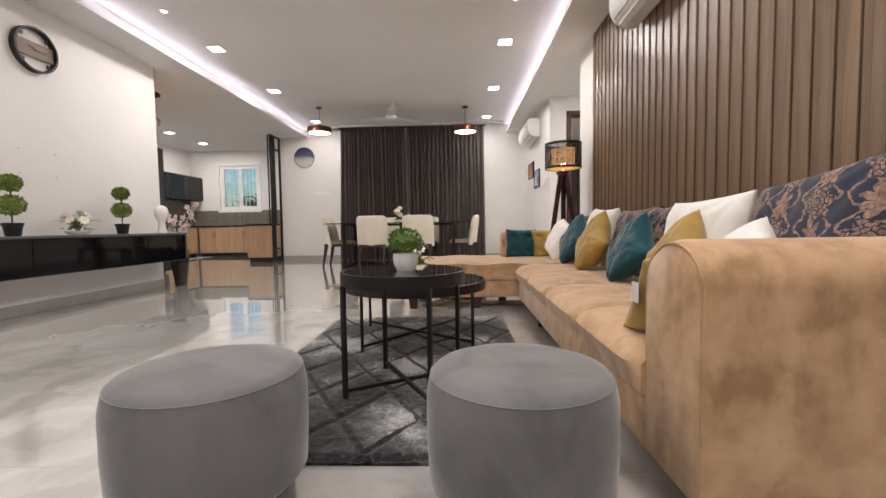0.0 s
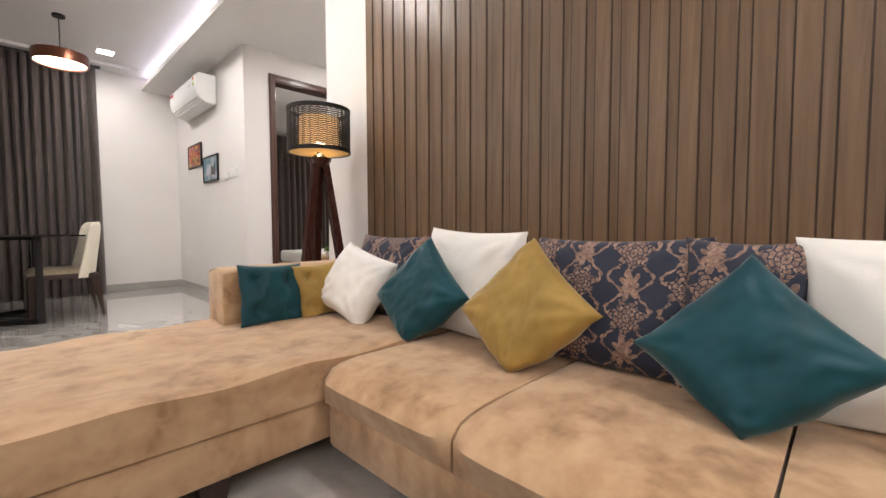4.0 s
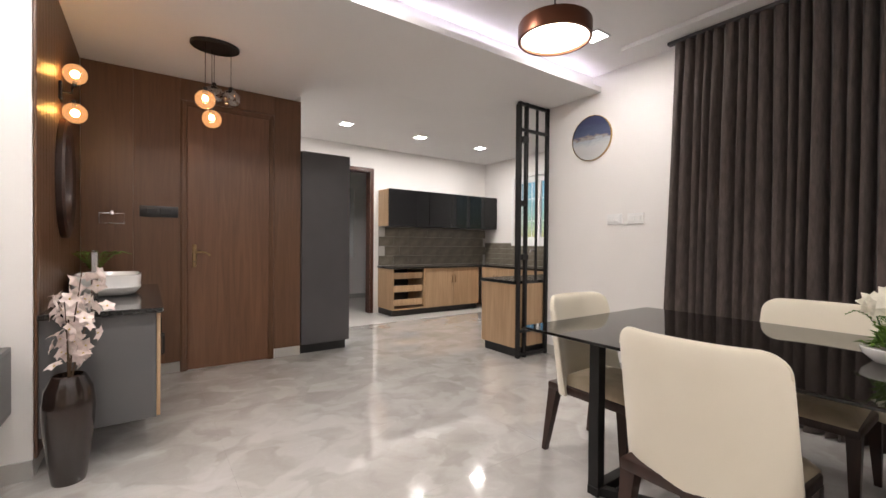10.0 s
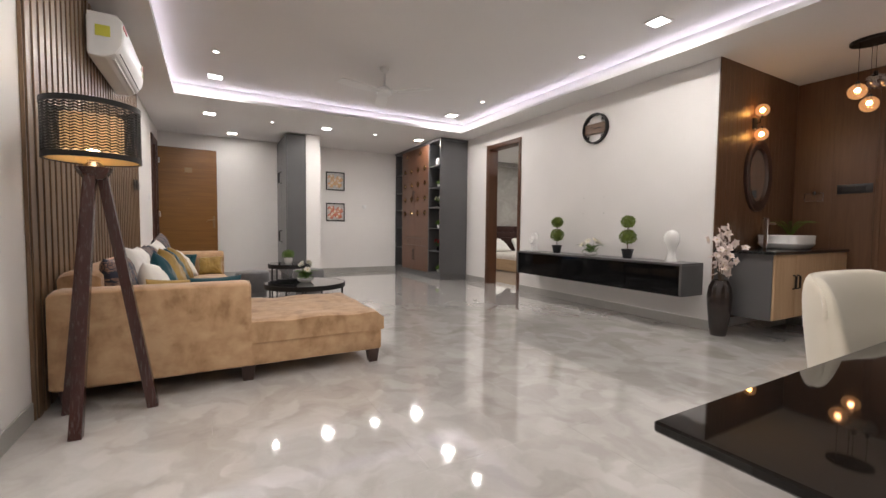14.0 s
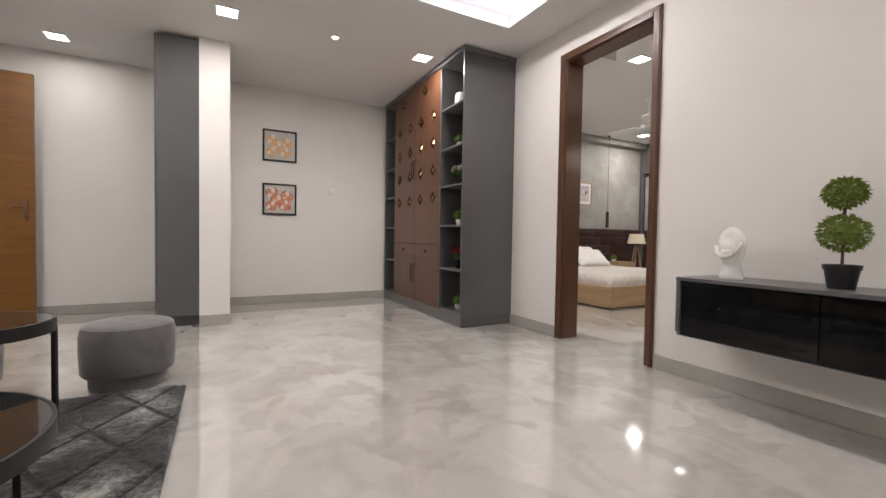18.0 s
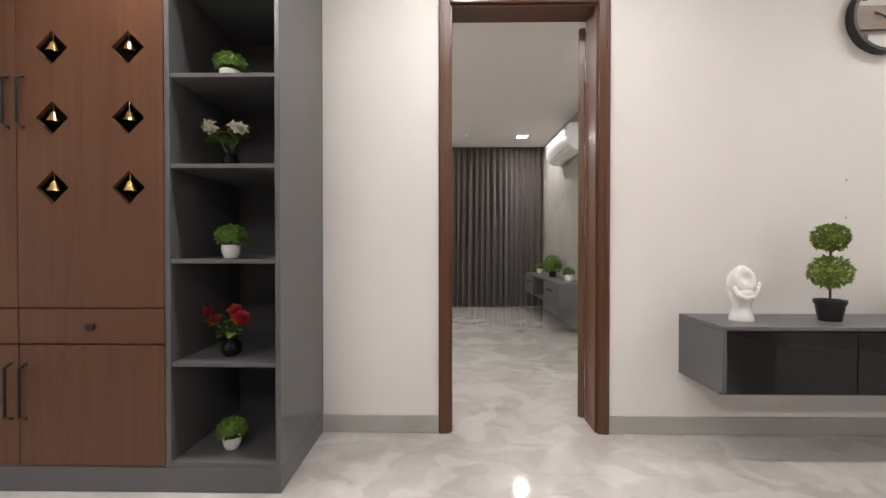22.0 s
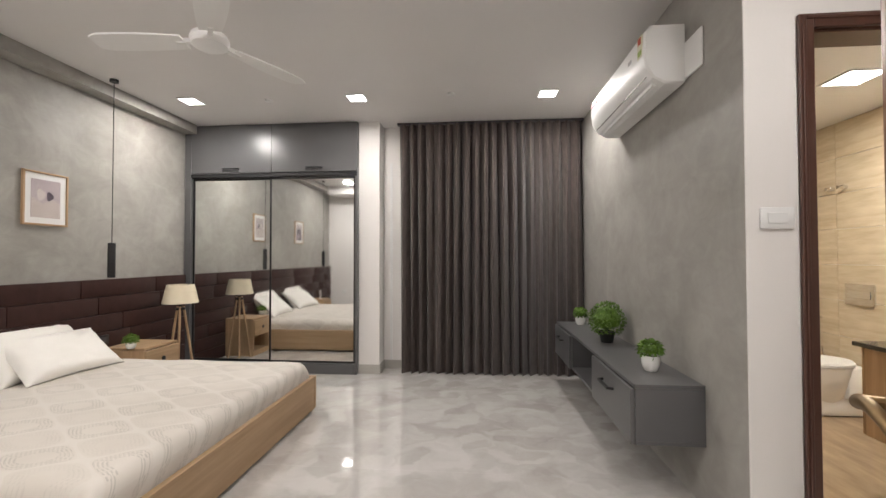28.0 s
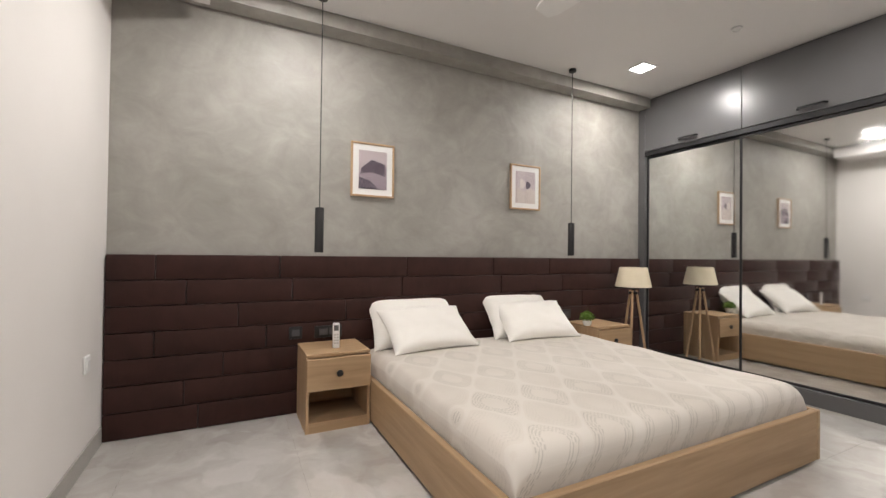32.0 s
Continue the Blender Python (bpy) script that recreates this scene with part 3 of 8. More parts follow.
# ---------------------------------------------------------------- lights of the ceilings
def downlight(x, y, z, s=0.075, watts=DOWN_W, colour=(1.0, 0.94, 0.905), round_=False, where="hall ceiling"):
    """A flush ceiling light: white rim, glowing diffuser, and its lamp."""
    top = thing("ceiling_light", (x, y, z), 0, ("small round" if round_ else "flush square") + " white ceiling downlight, switched " + ("on" if watts else "off") + ", in the " + where, "ceiling light", "downlights of the " + where)
    if round_:
        part("rim", lathe(B(), [(s, 0.0), (s, -0.012), (s * 0.72, -0.014), (s * 0.7, -0.004), (0, -0.004)], seg=20), M_PLASTW, top)
        part("diffuser", lathe(B(), [(0, -0.0045), (s * 0.68, -0.0045), (s * 0.66, -0.008), (0, -0.009)], seg=18), M_DIFF if watts else M_PLASTW, top)
    else:
        bm = B()
        for a, b, c, d in ((-s - 0.012, s + 0.012, -s - 0.012, -s), (-s - 0.012, s + 0.012, s, s + 0.012), (-s - 0.012, -s, -s, s), (s, s + 0.012, -s, s)):
            box(bm, a, b, c, d, -0.012, 0.0)
        part("rim", bm, M_PLASTW, top)
        part("diffuser", bx(-s, s, -s, s, -0.009, -0.001, 0.004, 1), M_DIFF, top)
    if watts:
        lamp = new("ceiling_lamp", bpy.data.lights.new("ceiling_lamp", "AREA"))
        lamp.data.shape, lamp.data.size, lamp.data.energy, lamp.data.color = "SQUARE", 2 * s, watts, colour
        lamp.data.spread = radians(180)
        lamp.matrix_world = pose(x, y, z - 0.02)
    return top


for _y in (1.18, 4.87, 6.45, 8.37):
    downlight(-2.43, _y, 2.9, watts=DOWN_W * (0.65 if _y > 8 else 1))
for _y in (1.2, 4.93, 6.6, 8.34):
    downlight(1.05, _y, 2.9, watts=DOWN_W * (0.65 if _y > 8 else 1))
for _x, _y in ((-2.43, 2.08), (-2.43, 3.98), (1.05, 2.08), (1.05, 3.98)):
    downlight(_x, _y, 2.9, 0.04, DOWN_W * 0.4, round_=True)
for _x, _y, _k in ((-2.45, -0.13, 1), (-0.67, -0.13, 0.65), (1.12, -0.09, 0.8), (0.75, -1.43, 0.25)):
    downlight(_x, _y, 2.73, watts=DOWN_W * _k, where="foyer ceiling")
for _x in (-1.56, 0.22):
    downlight(_x, -0.13, 2.73, 0.04, DOWN_W * 0.4, round_=True, where="foyer ceiling")
downlight(2.9, 5.75, 2.73, watts=DOWN_W * 0.8, where="passage ceiling")
for _y in (7.68, 8.89, 10.1):
    downlight(-5.88, _y, 2.87, watts=DOWN_W * 1.35, where="kitchen ceiling")
# the last one, in the lobby, is unseen: added to brighten the white wall
for _x, _y in ((-7.3, -1.16), (-7.36, 0.43), (-7.41, 2.19), (-4.45, -1.0), (-4.45, 0.9), (-4.45, 2.85)):
    downlight(_x, _y, 2.76, watts=DOWN_W * (0.8 if _y > 2.5 or (_x, _y) == (-7.36, 0.43) else 1.3), colour=(1.0, 0.945, 0.905), where="bedroom ceiling")
for _y in (-0.42, 1.31):
    downlight(-7.35, _y, 2.76, 0.035, 0, round_=True, where="bedroom ceiling")
downlight(-6.40, 3.92, 2.4, 0.11, DOWN_W * 2.0, (1.0, 0.93, 0.82), where="bathroom ceiling")
downlight(3.41, 7.22, 2.73, watts=DOWN_W * 1.5, where="second bedroom ceiling")
downlight(5.92, 9.97, 2.73, watts=DOWN_W * 1.3, where="second bedroom ceiling")

# ---------------------------------------------------------------- walls
H = 3.05
structure("wall_west", wall_grid("x", -3.47, -3.29, -1.93, 4.81, -0.05, H, [(1.05, 1.915, -0.05, 2.44)]), M_WALL, "white painted wall between the hall and the bedroom")
structure("wall_wash_side", wall_grid("y", 4.81, 4.96, -5.10, -3.29, -0.05, H), M_WALL, "white wall end beside the wash area")
structure("wall_south", wall_grid("y", -2.08, -1.93, -3.47, 2.12, -0.05, H), M_WALL, "white painted wall at the back of the foyer")
structure("wall_east", wall_grid("x", 1.95, 2.05, -1.93, 4.84, -0.05, H, [(-1.62, -0.96, -0.05, 2.44)]), M_WALL, "white painted wall behind the sofa")
structure("wall_passage_south", wall_grid("y", 4.84, 4.99, 1.95, 3.69, -0.05, H), M_WALL, "white painted wall end beside the passage")
structure("wall_passage_east", wall_grid("x", 3.54, 3.69, 4.99, 6.58, -0.05, H), M_WALL, "white painted passage wall with a framed flower picture")
structure("wall_passage_north", wall_grid("y", 6.58, 6.73, 1.93, 6.7, -0.05, H, [(2.25, 3.09, -0.05, 2.44)]), M_WALL, "white painted wall with the second bedroom's doorway")
structure("wall_dining_east", wall_grid("x", 1.93, 2.08, 6.73, 9.1, -0.05, H), M_WALL, "white painted dining wall under the air conditioner")
structure("wall_north", wall_grid("y", 9.1, 9.25, -3.52, 2.08, -0.05, H), M_WALL, "white painted wall behind the dining curtains")
structure("wall_kitchen_east", wall_grid("x", -3.52, -3.37, 9.25, 11.35, -0.05, H), M_WALL, "white painted kitchen side wall")
structure("wall_kitchen_north", wall_grid("y", 11.2, 11.35, -7.15, -3.52, -0.05, H, [(-6.14, -5.03, 1.25, 2.48)]), M_WALL, "white painted kitchen wall with a barred window")
structure("wall_kitchen_west", wall_grid("x", -7.15, -7.0, 6.66, 11.2, -0.05, H, [(7.75, 8.58, -0.05, 2.45)]), M_WALL, "white painted kitchen wall with a utility doorway")
structure("wall_kitchen_south", wall_grid("y", 6.51, 6.66, -7.15, -5.10, -0.05, H), M_WALL, "white painted kitchen wall")
structure("wall_wash_west", wall_grid("x", -5.10, -4.95, 4.96, 6.78, -0.05, H), M_WALL, "wall behind the brown panelling")
structure("wall_utility_west", wall_grid("x", -9.15, -9.0, 6.66, 11.2, -0.05, H, [(8.15, 9.15, 0.9, 2.42)]), M_WALL, "white utility wall with a barred window")
structure("wall_utility_south", wall_grid("y", 6.51, 6.66, -9.15, -7.15, -0.05, H), M_WALL, "white utility wall")
structure("wall_utility_north", wall_grid("y", 11.2, 11.35, -9.15, -7.15, -0.05, H), M_WALL, "white utility wall")
# bedroom
structure("wall_bedroom_south", wall_grid("y", -1.90, -1.75, -8.8, -3.47, -0.05, H), M_CONC, "grey trowelled plaster wall above the headboard")
structure("wall_bedroom_west", wall_grid("x", -8.80, -8.65, -1.75, 2.84, -0.05, H), M_WALL, "white wall behind the wardrobe")
structure("bedroom_pillar", bx(-8.65, -8.07, 0.245, 0.475, -0.05, H), M_WALL, "white square pillar beside the wardrobe", "pillar")
structure("wall_bedroom_recess", bx(-8.65, -8.30, 0.475, 2.69, -0.05, H), M_WALL, "white wall behind the bedroom curtain")
structure("wall_bedroom_north", wall_grid("y", 2.69, 2.84, -8.65, -5.46, -0.05, H), M_CONC, "grey trowelled plaster wall with the floating unit")
structure("wall_bath_east", wall_grid("x", -5.60, -5.46, 2.84, 4.6, -0.05, H, [(2.955, 3.72, -0.05, 2.23)]), M_WALL, "white painted wall with the bathroom doorway")
structure("wall_bath_strip", bx(-5.46, -5.452, 2.69, 2.898, -0.05, 2.757), M_WALL, "white painted strip beside the bathroom door")
structure("wall_bedroom_lobby", wall_grid("y", 4.6, 4.75, -8.65, -3.47, -0.05, H), M_WALL, "white wall closing the bedroom lobby")
# second bedroom
structure("wall_room_north", wall_grid("y", 10.55, 10.7, 2.08, 6.7, -0.05, H), M_WALL, "white wall of the second bedroom")
structure("wall_room_east", wall_grid("x", 6.55, 6.7, 6.73, 10.55, -0.05, H), M_WALL, "white wall of the second bedroom")
structure("wall_room_west", wall_grid("x", 2.08, 2.14, 9.1, 10.55, -0.05, H), M_WALL, "white wall of the second bedroom")
structure("wall_passage_post", bx(3.22, 3.40, 6.73, 6.86, -0.05, 2.73), M_WALL, "white wall return inside the second bedroom")

# ---------------------------------------------------------------- ceilings
structure("ceiling_hall", bx(-2.95, 1.62, 0.70, 9.1, 2.90, 3.0), M_CEIL, "flat white raised hall ceiling", "ceiling")
_b = B()
box(_b, -3.29, -2.86, 0.79, 9.1, 2.73, 2.78)
box(_b, 1.52, 1.95, 0.79, 6.58, 2.73, 2.78)
box(_b, 1.52, 1.93, 6.58, 9.1, 2.73, 2.78)
box(_b, -3.29, 1.95, -1.93, 0.79, 2.73, 2.78)
box(_b, -4.95, -3.29, 4.96, 6.72, 2.73, 2.78)
box(_b, -4.12, -3.29, 6.72, 9.1, 2.73, 2.90)
structure("ceiling_border", _b, M_CEIL, "white dropped ceiling border with a lit cove", "ceiling")
_b = B()
for x0, x1, y0, y1 in ((-3.29, -2.95, 0.70, 9.1), (1.62, 1.95, 0.70, 9.1), (-3.29, 1.95, -1.93, 0.70)):
    box(_b, x0, x1, y0, y1, 2.78, 3.0)
structure("ceiling_cove_back", _b, M_CEIL, "white back of the cove", "ceiling")
structure("ceiling_kitchen", bx(-9.0, -4.12, 6.66, 11.2, 2.87, 2.97), M_CEIL, "flat white kitchen ceiling", "ceiling")
structure("ceiling_kitchen_side", bx(-4.12, -3.52, 9.1, 11.2, 2.87, 2.97), M_CEIL, "flat white kitchen ceiling", "ceiling")
structure("ceiling_passage", bx(1.95, 6.6, 4.99, 10.55, 2.73, 2.83), M_CEIL, "flat white ceiling of the passage and the second bedroom", "ceiling")
structure("ceiling_bedroom", bx(-8.65, -3.47, -1.75, 4.6, 2.76, 2.86), M_CEIL, "flat white bedroom ceiling", "ceiling")
structure("ceiling_bathroom", bx(-8.0, -5.60, 2.84, 4.6, 2.40, 2.45), M_CEIL, "white bathroom ceiling", "ceiling")
structure("ceiling_beam", bx(-8.0, -3.47, -1.75, -1.60, 2.66, 2.757), M_CONC, "grey plaster cornice along the bedroom wall", "cornice")
structure("ceiling_beam_white", bx(-3.98, -3.47, -1.595, 1.0, 2.60, 2.757), M_CEIL, "white beam above the bedroom door wall", "beam")
structure("roof_over", bx(-9.3, 6.9, -2.2, 11.5, 3.06, 3.12), M_CEIL, "slab over the flat", "ceiling")
structure("curtain_pelmet", bx(-2.42, 1.42, 8.72, 8.74, 2.862, 2.898), M_CEIL, "shallow white edge of the curtain pocket", "trim")

# hidden strip lights of the cove
_c = thing("cove_light", (0, 0, 0), 0, "thin cool-white strip light hidden in the ceiling cove, on", "strip light")
part("strip", bx(-2.922, -2.910, 0.75, 9.05, 2.7805, 2.7845), M_STRIP, _c)
part("strip", bx(1.580, 1.592, 0.75, 9.05, 2.7805, 2.7845), M_STRIP, _c)
part("strip", bx(-2.90, 1.57, 0.730, 0.742, 2.7805, 2.7845), M_STRIP, _c)

# ---------------------------------------------------------------- skirting
def skirt(name, axis, face, s0, s1, side, h=0.10, t=0.011):
    a, b = sorted((face, face + side * t))
    bm = bx(a, b, s0, s1, 0.001, h, 0.002, 1) if axis == "x" else bx(s0, s1, a, b, 0.001, h, 0.002, 1)
    return structure(name, bm, M_SKIRT, "grey tile skirting with a clean top edge", "skirting", 35)


for _n, _a in enumerate((("x", -3.29, -1.93, 1.0, 1), ("x", -3.29, 1.965, 4.96, 1), ("y", -1.93, -3.29, -0.70, 1), ("y", -1.93, -0.09, 1.95, 1), ("x", 1.95, -1.0, 4.44, -1), ("x", 1.95, 4.46, 4.99, -1),
                         ("y", 4.99, 1.95, 3.54, 1), ("x", 3.54, 5.0, 6.58, -1), ("y", 6.58, 3.15, 3.54, -1), ("y", 6.58, 1.93, 2.19, -1), ("x", 1.93, 6.58, 9.1, -1), ("y", 9.1, -3.5, 1.93, -1), ("x", -4.95, 5.52, 5.68, 1),
                         ("x", -4.95, 6.52, 6.78, 1), ("x", -3.47, -1.69, 1.0, -1), ("x", -8.07, 0.245, 0.475, 1), ("x", -8.30, 0.475, 2.69, 1), ("y", 0.475, -8.30, -8.07, 1), ("x", -5.452, 2.69, 2.9, 1), ("x", -9.0, 6.66, 11.2, 1), ("y", 10.55, 2.2, 6.5, -1))):
    skirt("baseboard_%d" % (_n + 1), *_a)

# foyer pillar
structure("foyer_pillar", bx(-0.70, -0.44, -1.93, -0.765, -0.05, 2.73), M_WALL, "white square pillar in the foyer", "pillar")
skirt("baseboard_40", "y", -0.765, -0.70, -0.44, 1)
skirt("baseboard_41", "x", -0.70, -1.93, -0.754, -1)


# ---------------------------------------------------------------- door frames and doors
def door_frame(name, axis, face0, face1, s0, s1, top, mat, label, w=0.065, proud=0.018):
    """A lined opening: jambs and head through the wall, with moulded casings on both faces. s0, s1, top: outer edges."""
    root = tagged(new(name), label, "door frame", kind="structure")
    lo, hi = min(face0, face1), max(face0, face1)

    def put(nm, a0, a1, b0, b1, z0, z1, r=0.004):
        part(nm, bx(a0, a1, b0, b1, z0, z1, r, 1) if axis == "x" else bx(b0, b1, a0, a1, z0, z1, r, 1), mat, root)

    ins = 0.018
    for b0, b1 in ((s0 + w - ins, s0 + w + 0.012), (s1 - w - 0.012, s1 - w + ins)):
        put("jamb", lo + 0.001, hi - 0.001, b0, b1, 0.0, top - w)
    put("head", lo + 0.001, hi - 0.001, s0 + w - ins, s1 - w + ins, top - w - 0.012, top - w + ins)
    for f, d in ((lo, -1), (hi, 1)):
        a0, a1 = sorted((f, f + d * proud))
        put("casing", a0, a1, s0, s0 + w, 0.0, top)
        put("casing", a0, a1, s1 - w, s1, 0.0, top)
        put("casing", a0, a1, s0 + w, s1 - w, top - w, top)
        b0, b1 = sorted((f + d * proud, f + d * (proud + 0.006)))
        put("bead", b0, b1, s0 + 0.010, s0 + 0.026, 0.0, top - 0.010, 0.003)
        put("bead", b0, b1, s1 - 0.026, s1 - 0.010, 0.0, top - 0.010, 0.003)
        put("bead", b0, b1, s0 + 0.026, s1 - 0.026, top - 0.026, top - 0.010, 0.003)
    return root


def lever(parent, x, z, side, mat, plate_h=0.22, way=1, y0=0.0):
    """A lever handle on its plate, on the face at y0 of a leaf in the xz plane."""
    bm = B()
    ring = []
    for k in range(40):
        q = 2 * math.pi * k / 40
        c, d = math.cos(q), math.sin(q)
        waist = 0.019 + 0.007 * abs(d) ** 2 - 0.003 * math.exp(-((abs(d) - 0.55) / 0.15) ** 2)
        ring.append(bm.verts.new((x + waist * math.copysign(abs(c) ** 0.5, c), y0, z + plate_h / 2 * math.copysign(abs(d) ** 0.8, d))))
    base = bm.faces.new(ring)
    up = [v for v in bmesh.ops.extrude_face_region(bm, geom=[base])["geom"] if isinstance(v, bmesh.types.BMVert)]
    for v in up:
        v.co.x, v.co.y, v.co.z = x + (v.co.x - x) * 0.82, y0 + side * 0.008, z + (v.co.z - z) * 0.965
    h = part("door_handle", bm, mat, parent, "aged brass lever handle on a shaped plate")
    bm = B()
    tube(bm, [(x, y0 + side * 0.004, z + 0.03), (x, y0 + side * 0.014, z + 0.03)], 0.017, 0.015, 20)
    tube(bm, [(x, y0 + side * 0.012, z + 0.03), (x, y0 + side * 0.05, z + 0.03)], 0.010)
    arc = [(x, y0 + side * 0.052, z + 0.03)]
    for k in range(1, 9):
        u = k / 8
        arc.append((x + way * 0.118 * u, y0 + side * (0.052 + 0.006 * math.sin(math.pi * u)), z + 0.03 + 0.010 * math.sin(math.pi * u) - 0.020 * u * u * u))
    tube(bm, arc, 0.011, 0.0075, 12)
    tube(bm, [(arc[-1][0], arc[-1][1] - 0.006 * side, arc[-1][2]), (arc[-1][0], arc[-1][1] + 0.006 * side, arc[-1][2])], 0.0105, 0.0105, 14)
    part("lever", bm, mat, h)
    bm = B()
    tube(bm, [(x, y0, z - 0.055), (x, y0 + side * 0.011, z - 0.055)], 0.007)
    part("keyhole", bm, M_PLASTB, h)


def door_leaf(name, hinge, rz, w, h, mat, label, handle_mat, t=0.038, way=1, handle_z=1.08, hinges=True):
    """A flush leaf in the xz plane, from the hinge along +x."""
    d = thing(name, hinge, rz, label, "door")
    part("leaf", bx(0.0, w, -t / 2, t / 2, 0.008, h, 0.003, 1), mat, d)
    for s in (-1, 1):
        lever(d, w - 0.06, handle_z, s, handle_mat, way=-1, y0=s * t / 2)
    if hinges:
        for z in (0.25, h / 2, h - 0.25):
            bm = bx(-0.004, 0.030, -t / 2 - 0.004, -t / 2 + 0.001, z - 0.05, z + 0.05, 0.001, 1)
            tube(bm, [(-0.004, -t / 2 - 0.006, z - 0.055), (-0.004, -t / 2 - 0.006, z + 0.055)], 0.007)
            part("hinge", bm, M_CHROME, d)
    return d


door_frame("door_1", "x", -3.47, -3.29, 1.0, 1.965, 2.5, M_FRAME, "moulded brown wooden frame of the bedroom doorway")
door_leaf("bedroom_door", (-3.492, 1.872, 0), -90 - 112 + 360, 0.82, 2.40, M_DOOR, "brown wood-veneer flush door, standing wide open into the bedroom", M_ANTIQUE, handle_z=1.03)
door_frame("door_2", "y", 6.58, 6.73, 2.19, 3.15, 2.5, M_FRAME2, "dark brown wooden frame of the open second bedroom doorway")
door_frame("door_3", "x", -5.05, -4.945, 5.68, 6.51, 2.53, M_BROWN, "brown wooden frame flush in the panelling", 0.05, 0.008)
_d = door_leaf("store_door", (-4.955, 6.455, 0), -90, 0.72, 2.47, M_DOOR, "closed dark brown flush door beside the wash counter", M_ANTIQUE, hinges=False)
door_frame("door_4", "x", -7.15, -7.0, 7.70, 8.64, 2.51, M_FRAME2, "brown wooden frame of the utility doorway", 0.06)
door_frame("door_5", "x", -5.60, -5.452, 2.90, 3.775, 2.285, M_FRAME2, "dark brown wooden frame of the open bathroom doorway", 0.06, 0.02)
door_frame("door_6", "x", 1.95, 2.05, -1.68, -0.90, 2.5, M_FRAME2, "brown wooden frame of the open entrance", 0.065)
_e = door_leaf("entrance_door", (1.93, -1.70, 0), 180 + 3, 0.92, 2.42, M_TEAK, "golden teak entrance door, standing open against the wall", M_BRONZE, 0.042)
part("number_plate", bx(0.40, 0.52, -0.026, -0.021, 1.98, 2.07, 0.002, 1), M_BRONZE, _e, "small bronze plate")
part("peephole", bx(0.452, 0.468, -0.025, -0.021, 1.49, 1.506, 0.003, 1), M_BRASS, _e)

# ---------------------------------------------------------------- panelling of the wash area
_p = thing("wash_panelling", (0, 0, 0), 0, "dark brown wood panelling round the wash area", "wall panel", kind="structure")
_me = mesh_of("plank", bx(0, 0.0825, 0, 0.014, 0, 2.63, 0.003, 1), M_BROWN)
for k in range(20):
    piece("plank", _me, _p, (-4.95 + k * 0.0828, 4.962, 0.10))
for y0, y1, z0, z1 in ((4.98, 5.3302, 0.10, 2.725), (5.3308, 5.6796, 0.10, 2.725), (6.5104, 6.78, 0.10, 2.725), (5.6802, 6.5098, 2.5305, 2.725)):
    part("panel", bx(-4.948, -4.936, y0, y1, z0, z1, 0.001, 1), M_BROWN, _p)

# ---------------------------------------------------------------- slatted panel behind the sofa
_p = thing("slat_wall_panel", (0, 0, 0), 0, "tall walnut panel of upright slats behind the sofa", "wall panel", kind="structure")
part("backing", bx(1.932, 1.948, 0.66, 4.45, 0.0, 2.725), M_SLAT, _p)
_slat = mesh_of("slat", bx(0, 0.007, 0, 0.060, 0.0, 2.725, 0.0015, 1), M_SLAT)
# thin dark strips put the shade at the slat edges into colour
_shade_strip = mesh_of("groove_shade_strip", bx(0, 0.002, 0, 0.006, 0.0, 2.725), M_SLATSHADE)
_y = 0.7442
while _y < 4.45:
    for _a in (_y - 0.064, _y + 0.043):
        if 0.66 < _a and _a + 0.062 < 4.45:
            piece("slat", _slat, _p, (1.925, _a, 0.0))
            piece("groove_shade_strip", _shade_strip, _p, (1.9305, _a - 0.006, 0.0))
            piece("groove_shade_strip", _shade_strip, _p, (1.9305, _a + 0.060, 0.0))
    _y += 0.2108

